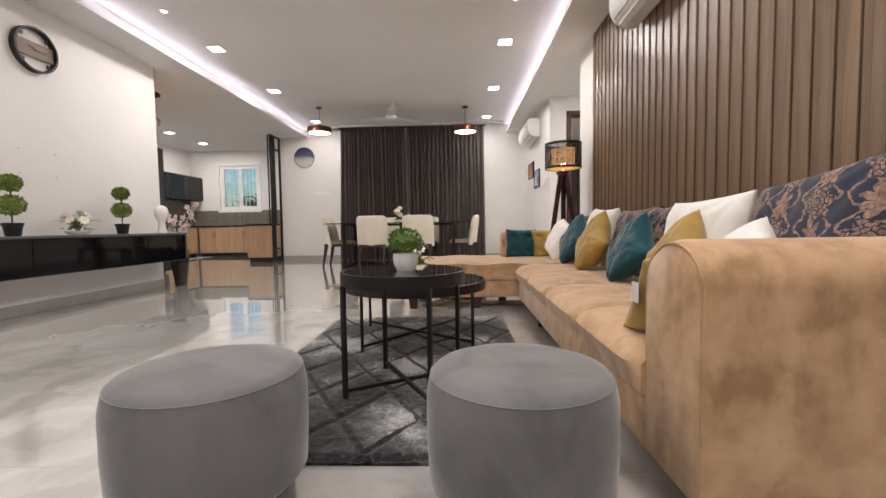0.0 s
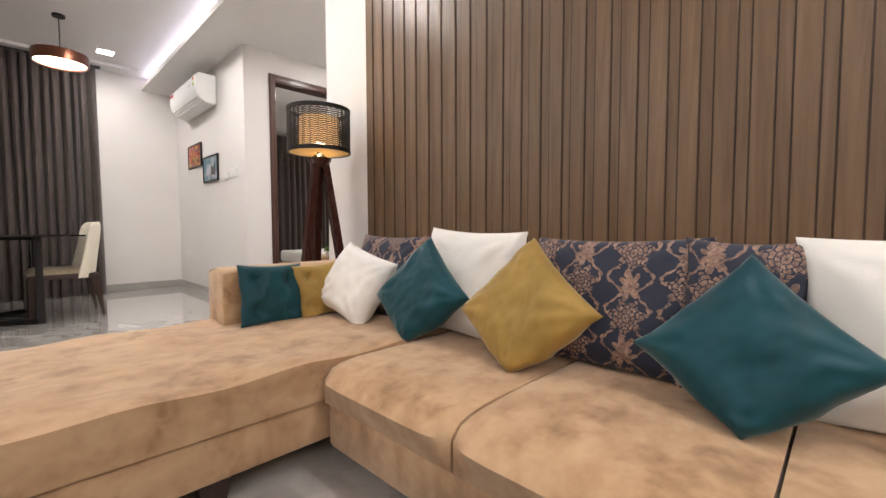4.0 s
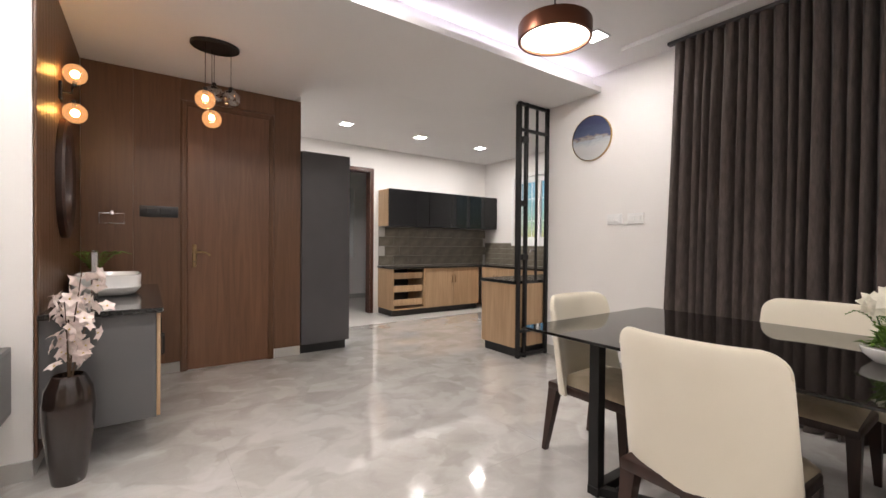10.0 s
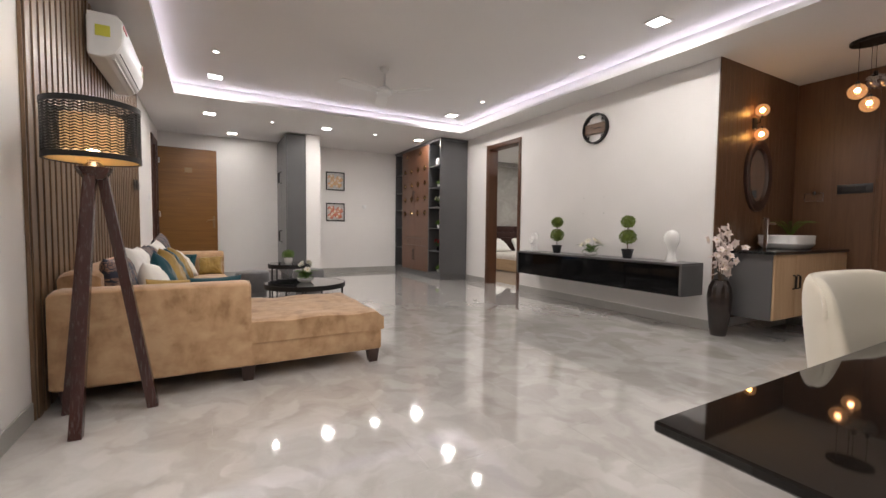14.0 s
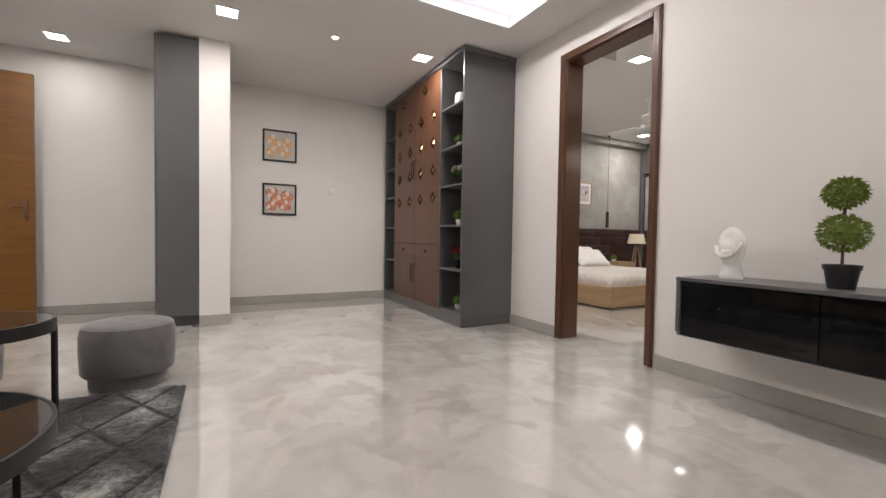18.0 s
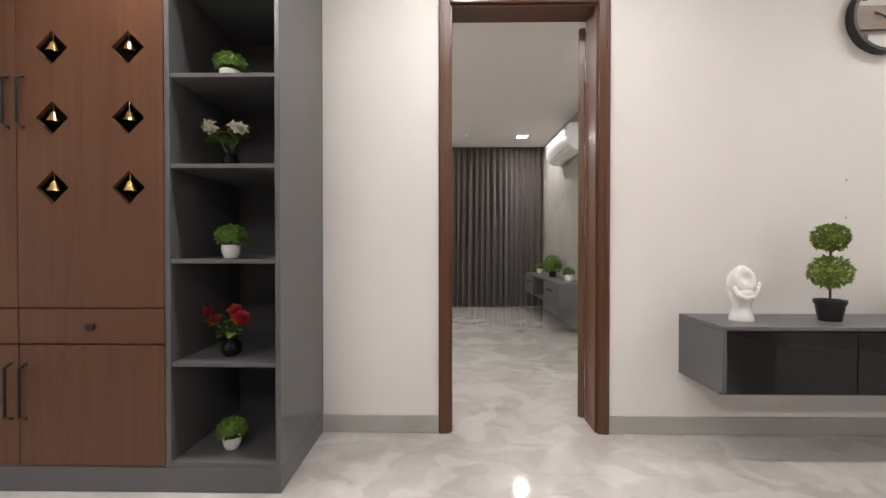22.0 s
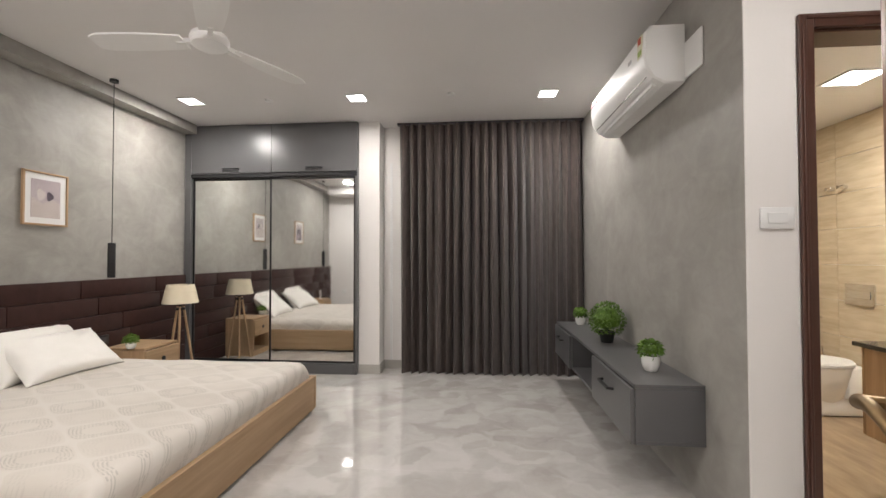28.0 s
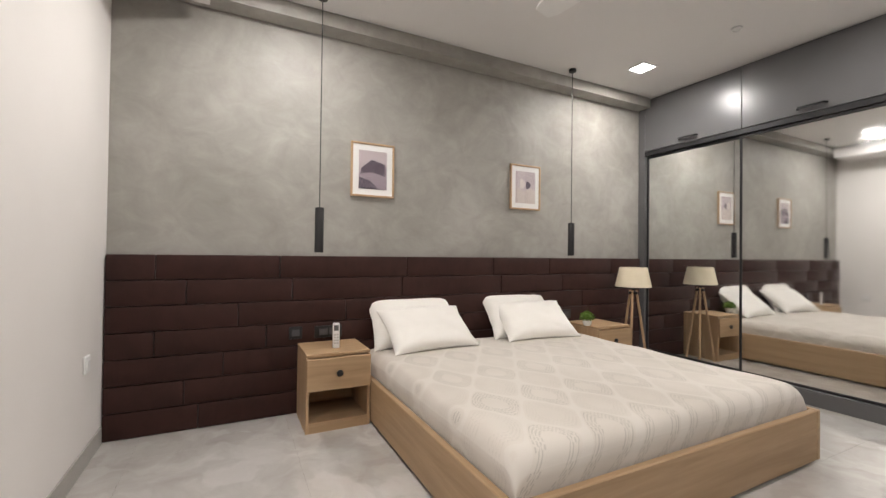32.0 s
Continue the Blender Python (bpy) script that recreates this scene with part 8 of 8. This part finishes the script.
def bed():
    t = thing("bed", (-5.96, -1.70, 0), 0, "low oak platform bed", "bed")
    L = 1.905
    for s in (-1, 1):
        part("side_rail", bx(*sorted((s * 1.02, s * 0.985)), 0.0, L, 0.02, 0.285, 0.004, 1), M_OAKY, t)
    part("foot_rail", bx(-0.984, 0.984, L - 0.035, L, 0.02, 0.285, 0.004, 1), M_OAKX, t)
    part("plinth", bx(-0.95, 0.95, 0.05, L - 0.09, 0.0, 0.10), M_OAKX, t)
    part("base", bx(-0.984, 0.984, 0.0, L - 0.036, 0.10, 0.235), M_OAKX, t)
    n = Nodes("quilted_ticking")
    v = n.coords()
    sep = n.node("SeparateXYZ", Vector=v)
    X, Y = n.math("ADD", sep.outputs[0], sep.outputs[2]), n.math("ADD", sep.outputs[1], n.math("MULTIPLY", sep.outputs[2], 0.7))
    q = n.math("ADD", n.math("COSINE", n.math("MULTIPLY", X, 2 * math.pi / 0.29)), n.math("COSINE", n.math("MULTIPLY", Y, 2 * math.pi / 0.42)))
    absq = n.math("ABSOLUTE", q)
    cord = n.ramp(absq, [(0.0, (1, 1, 1)), (0.13, (1, 1, 1)), (0.20, (0, 0, 0))])
    rings = n.math("GREATER_THAN", n.math("SINE", n.math("MULTIPLY", q, 21.0)), -0.25)
    band = n.math("MULTIPLY", n.math("GREATER_THAN", absq, 0.32), n.math("LESS_THAN", absq, 1.45))
    medal = n.math("ADD", n.math("MULTIPLY", n.math("GREATER_THAN", q, 0.0), 0.62), 0.30)
    dots = n.math("GREATER_THAN", n.math("MULTIPLY", n.math("SINE", n.math("MULTIPLY", X, 300.0)), n.math("SINE", n.math("MULTIPLY", Y, 300.0))), -0.12)
    fig = n.math("MULTIPLY", n.math("MULTIPLY", rings, band), medal)
    fine = n.noise(v, 260, 2)
    cloud = n.noise(v, 1.6, 3)
    col = n.mix(n.math("MULTIPLY", n.math("MULTIPLY", fig, dots), 0.34), n.ramp(cloud, [(0.35, (0.56, 0.515, 0.46)), (0.65, (0.63, 0.585, 0.53))]), (0.20, 0.185, 0.16))
    col = n.mix(n.math("MULTIPLY", cord, 0.26), col, (0.70, 0.675, 0.63))
    n.set(Base_Color=col, Roughness=0.8, Sheen_Weight=0.15)
    n.bump(n.math("ADD", n.math("MULTIPLY", fine, 0.2), n.math("ADD", n.math("MULTIPLY", fig, 0.2), cord)), 0.13, 0.006)

    def top(u, v_):
        a, b = math.sin((u - 0.5) * math.pi), math.sin((v_ - 0.5) * math.pi)
        x, y = a * 0.978, 0.012 + (L - 0.055) * (b + 1) / 2
        R = 0.085
        dx, dy = (1 - abs(a)) * 0.978, (1 - abs(b)) * (L - 0.055) / 2
        fall = sum(R - math.sqrt(max(0.0, R * R - (R - d) ** 2)) for d in (dx, dy) if d < R)
        soft = 0.006 * noise.noise(Vector((x * 5, y * 5, 0)))
        return Vector((x + (0.004 * noise.noise(Vector((y * 6, 3, 0))) if dx < 0.02 else 0), y, 0.418 - min(fall, 0.13) + soft))

    def bot(u, v_):
        a, b = math.sin((u - 0.5) * math.pi), math.sin((v_ - 0.5) * math.pi)
        return Vector((a * 0.974, 0.014 + (L - 0.059) * (b + 1) / 2, 0.237))
    m = thing("mattress", (-5.96, -1.70, 0), 0, "thick cream mattress with a grey dotted wave pattern on the bed", "mattress")
    whole = shell(B(), top, bot, 64, 64)
    bmesh.ops.recalc_face_normals(whole, faces=whole.faces)
    border = whole.copy()
    bmesh.ops.delete(whole, geom=[f for f in whole.faces if f.normal.z < 0.3], context="FACES")
    bmesh.ops.delete(border, geom=[f for f in border.faces if f.normal.z >= 0.3], context="FACES")
    part("top_panel", whole, n.m, m, angle=50)
    part("border", border, n.m, m, angle=50)
    return t


bed()
for _x, _y, _lean, _ry, _s in ((-5.37, -1.52, 36, 0, 1), (-5.45, -1.36, 52, 5, 2), (-6.37, -1.52, 36, 2, 3), (-6.42, -1.36, 51, -4, 4)):
    _c = thing("pillow", (_x, _y, 0.412), 0, "plump white bed pillow leaning on the headboard", "pillow", "pillows on the bed")
    _m = Matrix.Rotation(radians(180 + _ry), 4, "Z") @ Matrix.Rotation(radians(-_lean), 4, "X")
    _bm = pillow(B(), 0.70, 0.41, 0.125, _m, 20, 0, _s * 2.3)
    _low = min(v.co.z for v in _bm.verts)
    bmesh.ops.translate(_bm, verts=_bm.verts, vec=(0, 0, -_low))
    part("case", _bm, M_WHITEC, _c, angle=60)


def nightstand(x, y, flip, label):
    t = thing("nightstand", (x, y, 0), 0, label, "nightstand", "oak nightstands")
    w, d, h = 0.40, 0.38, 0.48
    part("top", bx(-w / 2, w / 2, -d, 0.0, h - 0.02, h, 0.003, 1), M_OAKX, t)
    for s in (-1, 1):
        part("side_panel", bx(*sorted((s * w / 2, s * (w / 2 - 0.018))), -d, 0.0, 0.0, h - 0.021, 0.002, 1), M_OAK, t)
    part("bottom", bx(-w / 2 + 0.019, w / 2 - 0.019, -d + 0.005, 0.0, 0.045, 0.063), M_OAKX, t)
    part("kick", bx(-w / 2 + 0.019, w / 2 - 0.019, -d * 0.04, 0.0, 0.0, 0.044), M_OAKX, t)
    part("back", bx(-w / 2 + 0.019, w / 2 - 0.019, -d, -d + 0.012, 0.064, h - 0.021), M_OAKX, t)
    dr = part("drawer", bx(-w / 2 + 0.002, w / 2 - 0.002, -0.02, 0.018, h - 0.225, h - 0.028, 0.003, 1), M_OAKX, t)
    bm = lathe(B(), [(0, 0), (0.020, 0), (0.020, 0.010), (0.012, 0.014), (0, 0.014)], seg=20)
    bm.transform(Matrix.Translation((0, 0.018, h - 0.125)) @ Matrix.Rotation(radians(-90), 4, "X"))
    part("knob", bm, M_PLASTB, dr)
    return t


nightstand(-4.735, -1.325, 1, "oak nightstand with one drawer and an open shelf")
nightstand(-7.17, -1.325, 1, "oak nightstand with one drawer beside the table lamp")
remote(-4.74, -1.45, 0.48, 170)
bush("potted_plant", -6.96, -1.44, 0.48, 0.040, 0.050, 0.058, "small green bush in a white pot on the nightstand", seed=51, leaves=220, flat=0.75)


def tripod_table_lamp(x, y):
    t = thing("tripod_lamp", (x, y, 0), 0, "oak tripod lamp with a cream linen shade, off", "floor lamp")
    for a in (30, 150, 270):
        fx, fy = 0.15 * math.cos(radians(a)), 0.15 * math.sin(radians(a))
        part("leg", tube(B(), [(fx, fy, 0.0), (fx * 0.2, fy * 0.2, 0.78)], 0.013, 0.011), M_OAK, t)
    part("hub", lathe(B(), [(0, 0.74), (0.042, 0.745), (0.042, 0.765), (0.012, 0.775), (0.012, 0.84), (0, 0.84)], seg=20), M_BLACKM, t)
    part("shade", lathe(B(), [(0.158, 0.815), (0.161, 0.815), (0.122, 0.998), (0.119, 0.998), (0.158, 0.815)], seg=44), M_PAPER, t)
    part("spider", tube(B(), [(-0.12, 0, 0.99), (0.12, 0, 0.99)], 0.003, seg=5), M_BLACKM, t)
    part("bulb", lathe(B(), [(0, 0.83), (0.014, 0.835), (0.03, 0.88), (0.02, 0.92), (0, 0.93)], seg=14), M_PLASTW, t)


tripod_table_lamp(-7.53, -1.42)


def rod_pendant(x, y):
    t = thing("pendant_rod", (x, y, 2.758), 0, "slim black cylinder pendant on a long cable, off", "pendant lamp", "black bedside pendants")
    part("canopy", lathe(B(), [(0, 0), (0.032, 0), (0.032, -0.022), (0, -0.024)], seg=20), M_PLASTB, t)
    part("cable", tube(B(), [(0, 0, -0.02), (0, 0, -1.37)], 0.0032, seg=6), M_PLASTB, t)
    part("tube", lathe(B(), [(0, -1.365), (0.026, -1.368), (0.028, -1.375), (0.028, -1.655), (0.024, -1.655), (0.024, -1.64), (0, -1.64)], seg=24), M_PLASTB, t)


rod_pendant(-4.62, -1.44)
rod_pendant(-6.80, -1.48)

_lil, _dk, _md = plain("print_lilac", (0.52, 0.45, 0.47), 0.6), plain("print_plum", (0.11, 0.085, 0.115), 0.6), plain("print_mauve", (0.33, 0.27, 0.31), 0.6)
picture(-5.06, -1.748, 1.727, 0.335, 0.405, 180, M_OAK, [_lil], "oak-framed print of a plum coloured building", 0.045, 0.022, 0.014, ((_md, ((-1, -1), (1, -1), (1, 0.2), (0.2, 0.45), (-1, -0.2))), (_dk, ((-0.85, 0.05), (-0.1, 0.55), (0.85, 0.35), (0.85, -0.3), (-0.1, -0.1), (-0.85, -0.25))), (_dk, ((-1, -1), (0.4, -1), (-0.2, -0.55), (-1, -0.4)))))
picture(-6.49, -1.748, 1.715, 0.335, 0.405, 180, M_OAK, [_lil], "oak-framed abstract print with a dark disc", 0.045, 0.022, 0.014, ((plain("print_cream", (0.60, 0.53, 0.50), 0.6), ((-1, -1), (1, -1), (1, -0.2), (0.3, 0.05), (-0.2, -0.3), (-1, 0.1))), (plain("print_sand", (0.66, 0.60, 0.57), 0.6), blob(-0.35, 0.2, 0.30, 12)), (_dk, blob(0.25, 0.15, 0.24, 14))))
switch_plate(-4.52, -1.702, 0.552, 0.085, 0.085, 180, 1, "black socket on the headboard", M_PLASTB, M_CHAR)
switch_plate(-4.74, -1.702, 0.548, 0.19, 0.085, 180, 2, "black switch plate on the headboard", M_PLASTB, M_CHAR)
switch_plate(-6.95, -1.702, 0.552, 0.12, 0.085, 180, 1, "black socket on the headboard", M_PLASTB, M_CHAR)
switch_plate(-3.472, -1.40, 0.522, 0.085, 0.09, -90, 1, "white socket low on the bedroom wall")
switch_plate(-5.450, 2.807, 1.428, 0.135, 0.09, 90, 1, "white switch plate beside the bathroom door")


# ---------------------------------------------------------------- bedroom: floating unit, air conditioner
def float_unit():
    t = thing("floating_console", (-6.84, 2.688, 0.312), 0, "floating grey console with two drawers and an open middle", "console")
    L, D, h = 1.05, 0.345, 0.305
    part("top_board", bx(-L, L, -D, 0.0, h - 0.02, h, 0.002, 1), M_GREYL, t)
    part("bottom_board", bx(-L, L, -D + 0.004, 0.0, 0.0, 0.018, 0.001, 1), M_GREYL, t)
    for x0, x1 in ((-L, -L + 0.018), (-0.40, -0.382), (0.312, 0.330), (L - 0.018, L)):
        part("upright", bx(x0, x1, -D + 0.004, 0.0, 0.0185, h - 0.0205, 0.001, 1), M_GREYL, t)
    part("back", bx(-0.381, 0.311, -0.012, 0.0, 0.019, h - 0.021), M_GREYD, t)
    for x0, x1 in ((-L + 0.002, -0.384), (0.314, L - 0.002)):
        d = part("drawer", bx(x0, x1, -D - 0.019, -D + 0.002, 0.002, h - 0.024, 0.002, 1), M_GREYL, t)
        c = (x0 + x1) / 2
        bm = B()
        tube(bm, [(c - 0.10, -D - 0.019, 0.20), (c - 0.09, -D - 0.05, 0.20), (c + 0.09, -D - 0.05, 0.20), (c + 0.10, -D - 0.019, 0.20)], 0.007, square=True)
        part("handle", bm, M_PLASTB, d)


float_unit()
_z = 0.617
bush("potted_plant", -7.70, 2.53, _z, 0.050, 0.075, 0.062, "small succulent in a white pot on the bedroom console", seed=61, leaves=160, size=0.022)
bush("potted_plant", -6.87, 2.53, _z, 0.062, 0.085, 0.132, "large round green bush in a black pot on the bedroom console", M_PLASTB, "taper", 1.05, 620, M_LEAF, 0.021, 62, low=-0.8)
bush("potted_plant", -6.07, 2.535, _z, 0.052, 0.088, 0.055, "small leafy herb in a white pot on the bedroom console", seed=63, leaves=120, size=0.030)
split_ac(-6.47, 2.678, 2.215, 0, "white split air conditioner still in clear film on the bedroom wall")
_bp = thing("cover_plate", (-5.86, 2.688, 2.33), 0, "blank white cover plate beside the air conditioner", "cover plate")
part("plate", bx(-0.10, 0.10, -0.012, 0.0, -0.10, 0.10, 0.004, 1), M_PLASTW, _bp)


# ---------------------------------------------------------------- bathroom
M_BEIGE = two_tone("beige_tile", (0.50, 0.41, 0.285), (0.68, 0.59, 0.45), 2.6, 0.25, 30, 0.02, (1, 1, 7))
M_BFLOOR = two_tone("brown_floor_tile", (0.25, 0.175, 0.105), (0.43, 0.325, 0.215), 3.0, 0.3, 30, 0.02, (1, 4, 1))
_w = thing("bathroom_tiles", (0, 0, 0), 0, "beige wood-grain wall tiles of the bathroom", "wall tile", kind="structure")
_t1 = mesh_of("beige_wall_tile", bx(0, 0.008, 0, 0.597, 0, 0.297, 0.001, 1), M_BEIGE)
_t2 = mesh_of("beige_wall_tile", bx(0, 0.597, 0, 0.008, 0, 0.297, 0.001, 1), M_BEIGE)
for j in range(9):
    for i in range(3):
        piece("wall_tile", _t1, _w, (-7.94, 2.848 + i * 0.6, j * 0.3))
    for i in range(4):
        piece("wall_tile", _t2, _w, (-7.99 + i * 0.6, 4.59, j * 0.3))
        piece("wall_tile", _t2, _w, (-7.99 + i * 0.6, 2.842, j * 0.3))
structure("wall_bath_west", wall_grid("x", -8.09, -7.942, 2.84, 4.6, -0.05, 2.5), M_GROUT, "bathroom wall under the tiles")
structure("floor_bathroom", bx(-8.0, -5.46, 2.84, 4.6, -0.003, 0.004), M_BFLOOR, "brown bathroom floor tiles", "floor")


def toilet(x, y):
    t = thing("toilet", (x, y, 0.0), -90, "white wall-hung toilet with its seat down", "toilet")

    def ring(k, z, bm):
        return [bm.verts.new((k * (0.30 * math.cos(a) if math.cos(a) > 0 else 0.22 * math.cos(a)), k * 0.185 * math.sin(a), z)) for a in (2 * math.pi * i / 32 for i in range(32))]
    bm = B()
    rs = [ring(0.55, 0.10, bm), ring(0.72, 0.16, bm), ring(0.95, 0.33, bm), ring(1.0, 0.40, bm)]
    for r0, r1 in zip(rs, rs[1:]):
        for i in range(32):
            bm.faces.new([r0[i], r0[(i + 1) % 32], r1[(i + 1) % 32], r1[i]])
    bm.faces.new(rs[0])
    bm.faces.new(rs[-1])
    part("bowl", bm, M_CERAM, t)
    bm = B()
    r0, r1, r2 = ring(1.02, 0.403, bm), ring(1.03, 0.425, bm), ring(0.98, 0.437, bm)
    for p, q in ((r0, r1), (r1, r2)):
        for i in range(32):
            bm.faces.new([p[i], p[(i + 1) % 32], q[(i + 1) % 32], q[i]])
    bm.faces.new(r0)
    bm.faces.new(r2)
    part("seat_lid", bm, M_PLASTW, t)
    part("mount", bx(-0.27, -0.10, -0.15, 0.15, 0.14, 0.40, 0.03, 2), M_CERAM, t)
    part("foot", bx(-0.26, 0.12, -0.11, 0.11, 0.004, 0.16, 0.03, 2), M_CERAM, t)


toilet(-7.24, 4.315)
_f = thing("flush_plate", (-7.18, 4.590, 0.96), -90, "grey dual flush plate on the beige tiles", "flush plate")
part("plate", bx(0.0, 0.014, -0.13, 0.13, -0.085, 0.085, 0.004, 2), M_CHROME, _f)
part("button", bx(0.014, 0.02, -0.10, 0.10, -0.03, 0.03, 0.003, 1), M_CHROME, _f)
_f = thing("bath_valves", (-7.35, 4.590, 1.84), -90, "pair of chrome tap valves on the tiles", "valve")
for _y in (-0.06, 0.06):
    part("valve", tube(B(), [(0, _y, 0), (0.07, _y, 0)], 0.016), M_CHROME, _f)
    part("lever", tube(B(), [(0.06, _y, 0.0), (0.065, _y + 0.05, 0.01)], 0.007), M_CHROME, _f)
_f = thing("health_faucet", (-7.57, 4.590, 0.68), -90, "chrome hand spray on the tiles", "faucet")
_bm = B()
tube(_bm, [(0, 0, 0.05), (0.04, 0, 0.05), (0.05, 0, 0.0), (0.045, 0, -0.16)], 0.012)
part("spray", _bm, M_CHROME, _f)
_bm = B()
tube(_bm, [(0.045, 0, -0.15), (0.05, 0.01, -0.30), (0.03, 0.05, -0.36), (0.015, 0.02, -0.20)], 0.006)
part("hose", _bm, M_CHROME, _f)
_v = thing("bathroom_vanity", (-5.604, 4.10, 0.30), 0, "floating oak bathroom vanity with a dark stone top", "vanity")
part("carcass", bx(-0.44, 0.0, -0.46, 0.46, 0.0, 0.475, 0.003, 1), M_OAK, _v)
part("door", bx(-0.458, -0.441, -0.458, -0.002, 0.003, 0.472, 0.002, 1), M_OAK, _v)
part("door", bx(-0.458, -0.441, 0.002, 0.458, 0.003, 0.472, 0.002, 1), M_OAK, _v)
part("worktop", bx(-0.48, 0.0, -0.49, 0.48, 0.476, 0.500, 0.003, 1), M_GRANITE, _v)


# ---------------------------------------------------------------- second bedroom, seen through its doorway
_c = curtain("second_bedroom_curtain", 3.30, 6.45, 10.44, 0.006, 2.70, "dark taupe pleated curtains in the second bedroom", 13, amp=0.045, seed=8)
_w = thing("second_wardrobe", (6.548, 8.70, 0), 0, "tall wardrobe with grey and oak doors in the second bedroom", "wardrobe")
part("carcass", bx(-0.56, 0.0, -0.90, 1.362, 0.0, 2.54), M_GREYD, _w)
part("crown", bx(-0.60, 0.0, -0.90, 1.362, 2.541, 2.60, 0.002, 1), M_DARKLEG, _w)
for _k, (_a, _b, _m) in enumerate(((-0.898, -0.462, M_OAK), (-0.458, -0.106, M_OAK), (-0.102, 0.25, M_OAK), (0.254, 0.606, M_OAK), (0.61, 0.983, M_GREYL), (0.987, 1.36, M_GREYL))):
    for _z0, _z1 in ((0.06, 1.93), (1.935, 2.538)):
        d = part("door", bx(-0.582, -0.561, _a, _b, _z0, _z1, 0.002, 1), _m, _w)
        _hy = (_b - 0.04) if _k % 2 == 0 else (_a + 0.04)
        _bm = B()
        _hz0, _hz1 = (0.95, 1.42) if _z0 < 1 else (2.02, 2.15)
        tube(_bm, [(-0.582, _hy, _hz0), (-0.615, _hy, _hz0 + 0.01), (-0.615, _hy, _hz1 - 0.01), (-0.582, _hy, _hz1)], 0.008, square=True)
        part("handle", _bm, M_PLASTB, d)
_b2 = thing("second_bed", (3.98, 8.10, 0), 0, "oak bed in the second bedroom", "bed")
part("base", bx(-0.62, 0.95, -0.95, 0.95, 0.02, 0.27, 0.006, 1), M_OAKY, _b2)
part("headboard", bx(-0.62, 0.95, -1.0, -0.955, 0.0, 0.95, 0.006, 1), M_OAKX, _b2)
_b3 = thing("second_mattress", (3.98, 8.10, 0.271), 0, "thick white mattress in the second bedroom", "mattress")
part("cover", bx(-0.60, 0.93, -0.94, 0.93, 0.0, 0.20, 0.05, 3), M_WHITEC, _b3)
nightstand(3.10, 7.32, 1, "oak bedside cabinet in the second bedroom")
bush("potted_plant", 3.18, 7.10, 0.48, 0.038, 0.05, 0.055, "small green bush on the second bedroom's bedside cabinet", seed=71, leaves=160)

# ---------------------------------------------------------------- outside the windows
M_GROUND = two_tone("outside_ground", (0.06, 0.075, 0.035), (0.10, 0.10, 0.06), 0.4, 0.95, 8, 0.2)
_g = B()
bmesh.ops.create_grid(_g, x_segments=2, y_segments=2, size=900)
bmesh.ops.translate(_g, verts=_g.verts, vec=(0, 0, -6.0))
structure("ground", _g, M_GROUND, "dim grassy ground outside, two storeys down", "ground")


def tree(x, y, h, seed):
    rng = random.Random(seed)
    t = thing("tree", (x, y, -6.0), 0, "leafy dark green tree outside the kitchen window", "tree", "trees outside")
    tr, cr = B(), B()
    tube(tr, [(0, 0, 0), (0.1, 0.05, h * 0.3), (0.0, 0.1, h * 0.6)], 0.22, 0.10, 9)
    for k in range(16):
        a, z = rng.uniform(0, 6.28), h * rng.uniform(0.35, 0.62)
        tip = Vector((math.cos(a) * h * rng.uniform(0.12, 0.26), math.sin(a) * h * rng.uniform(0.12, 0.26), z + h * rng.uniform(0.1, 0.36)))
        tube(tr, [(0, 0.05, z), (tip.x * 0.5, tip.y * 0.5, (z + tip.z) / 2 + 0.2), tip], 0.07, 0.02, 6)
        for q in range(70):
            d = Vector((rng.gauss(0, 1), rng.gauss(0, 1), rng.gauss(0, 0.8)))
            p = tip + d * 0.42
            leaf(cr, p, Vector((rng.uniform(-1, 1), rng.uniform(-1, 1), rng.uniform(-1, 0.5))), Vector((0, 0, 1)), 0.34, 0.20)
    part("trunk", tr, M_TWIG, t)
    part("crown", cr, M_LEAFD, t, angle=0)


for _x, _y, _h, _s in ((-9.5, 24.0, 8.9, 1), (-12.5, 27.0, 10.2, 2), (-7.0, 30.0, 9.0, 3), (-15.5, 30.0, 9.6, 4), (-4.0, 33.0, 9.0, 5)):
    tree(_x, _y, _h, _s)

# ---------------------------------------------------------------- floors
structure("floor", bx(-9.2, 6.8, -2.3, 11.6, -0.06, -0.0035), M_GROUT, "grey grouted floor under the polished tiles", "floor")
_floor = bpy.data.objects["floor"]
_tile = mesh_of("tile", bx(0, 0.7995, 0, 1.5995, -0.0035, 0.0, 0.0004, 1), M_TILE)
for i in range(16):
    for j in range(9):
        x, y = -6.06 + i * 0.8, -2.2 + j * 1.6
        if x > 3.6 and y < 5.8 or x < -3.7 and y < 3.4 or x < -5.2 and y > 10.9:
            continue
        if x < -5.3 and y < 5.0:
            continue
        piece("tile", _tile, _floor, (x, y, 0.0))
for i in range(7):
    for j in range(5):
        piece("tile", _tile, _floor, (-9.26 + i * 0.8, -3.0 + j * 1.6, 0.0)) if -9.26 + i * 0.8 < -3.7 and not (j == 4) else None
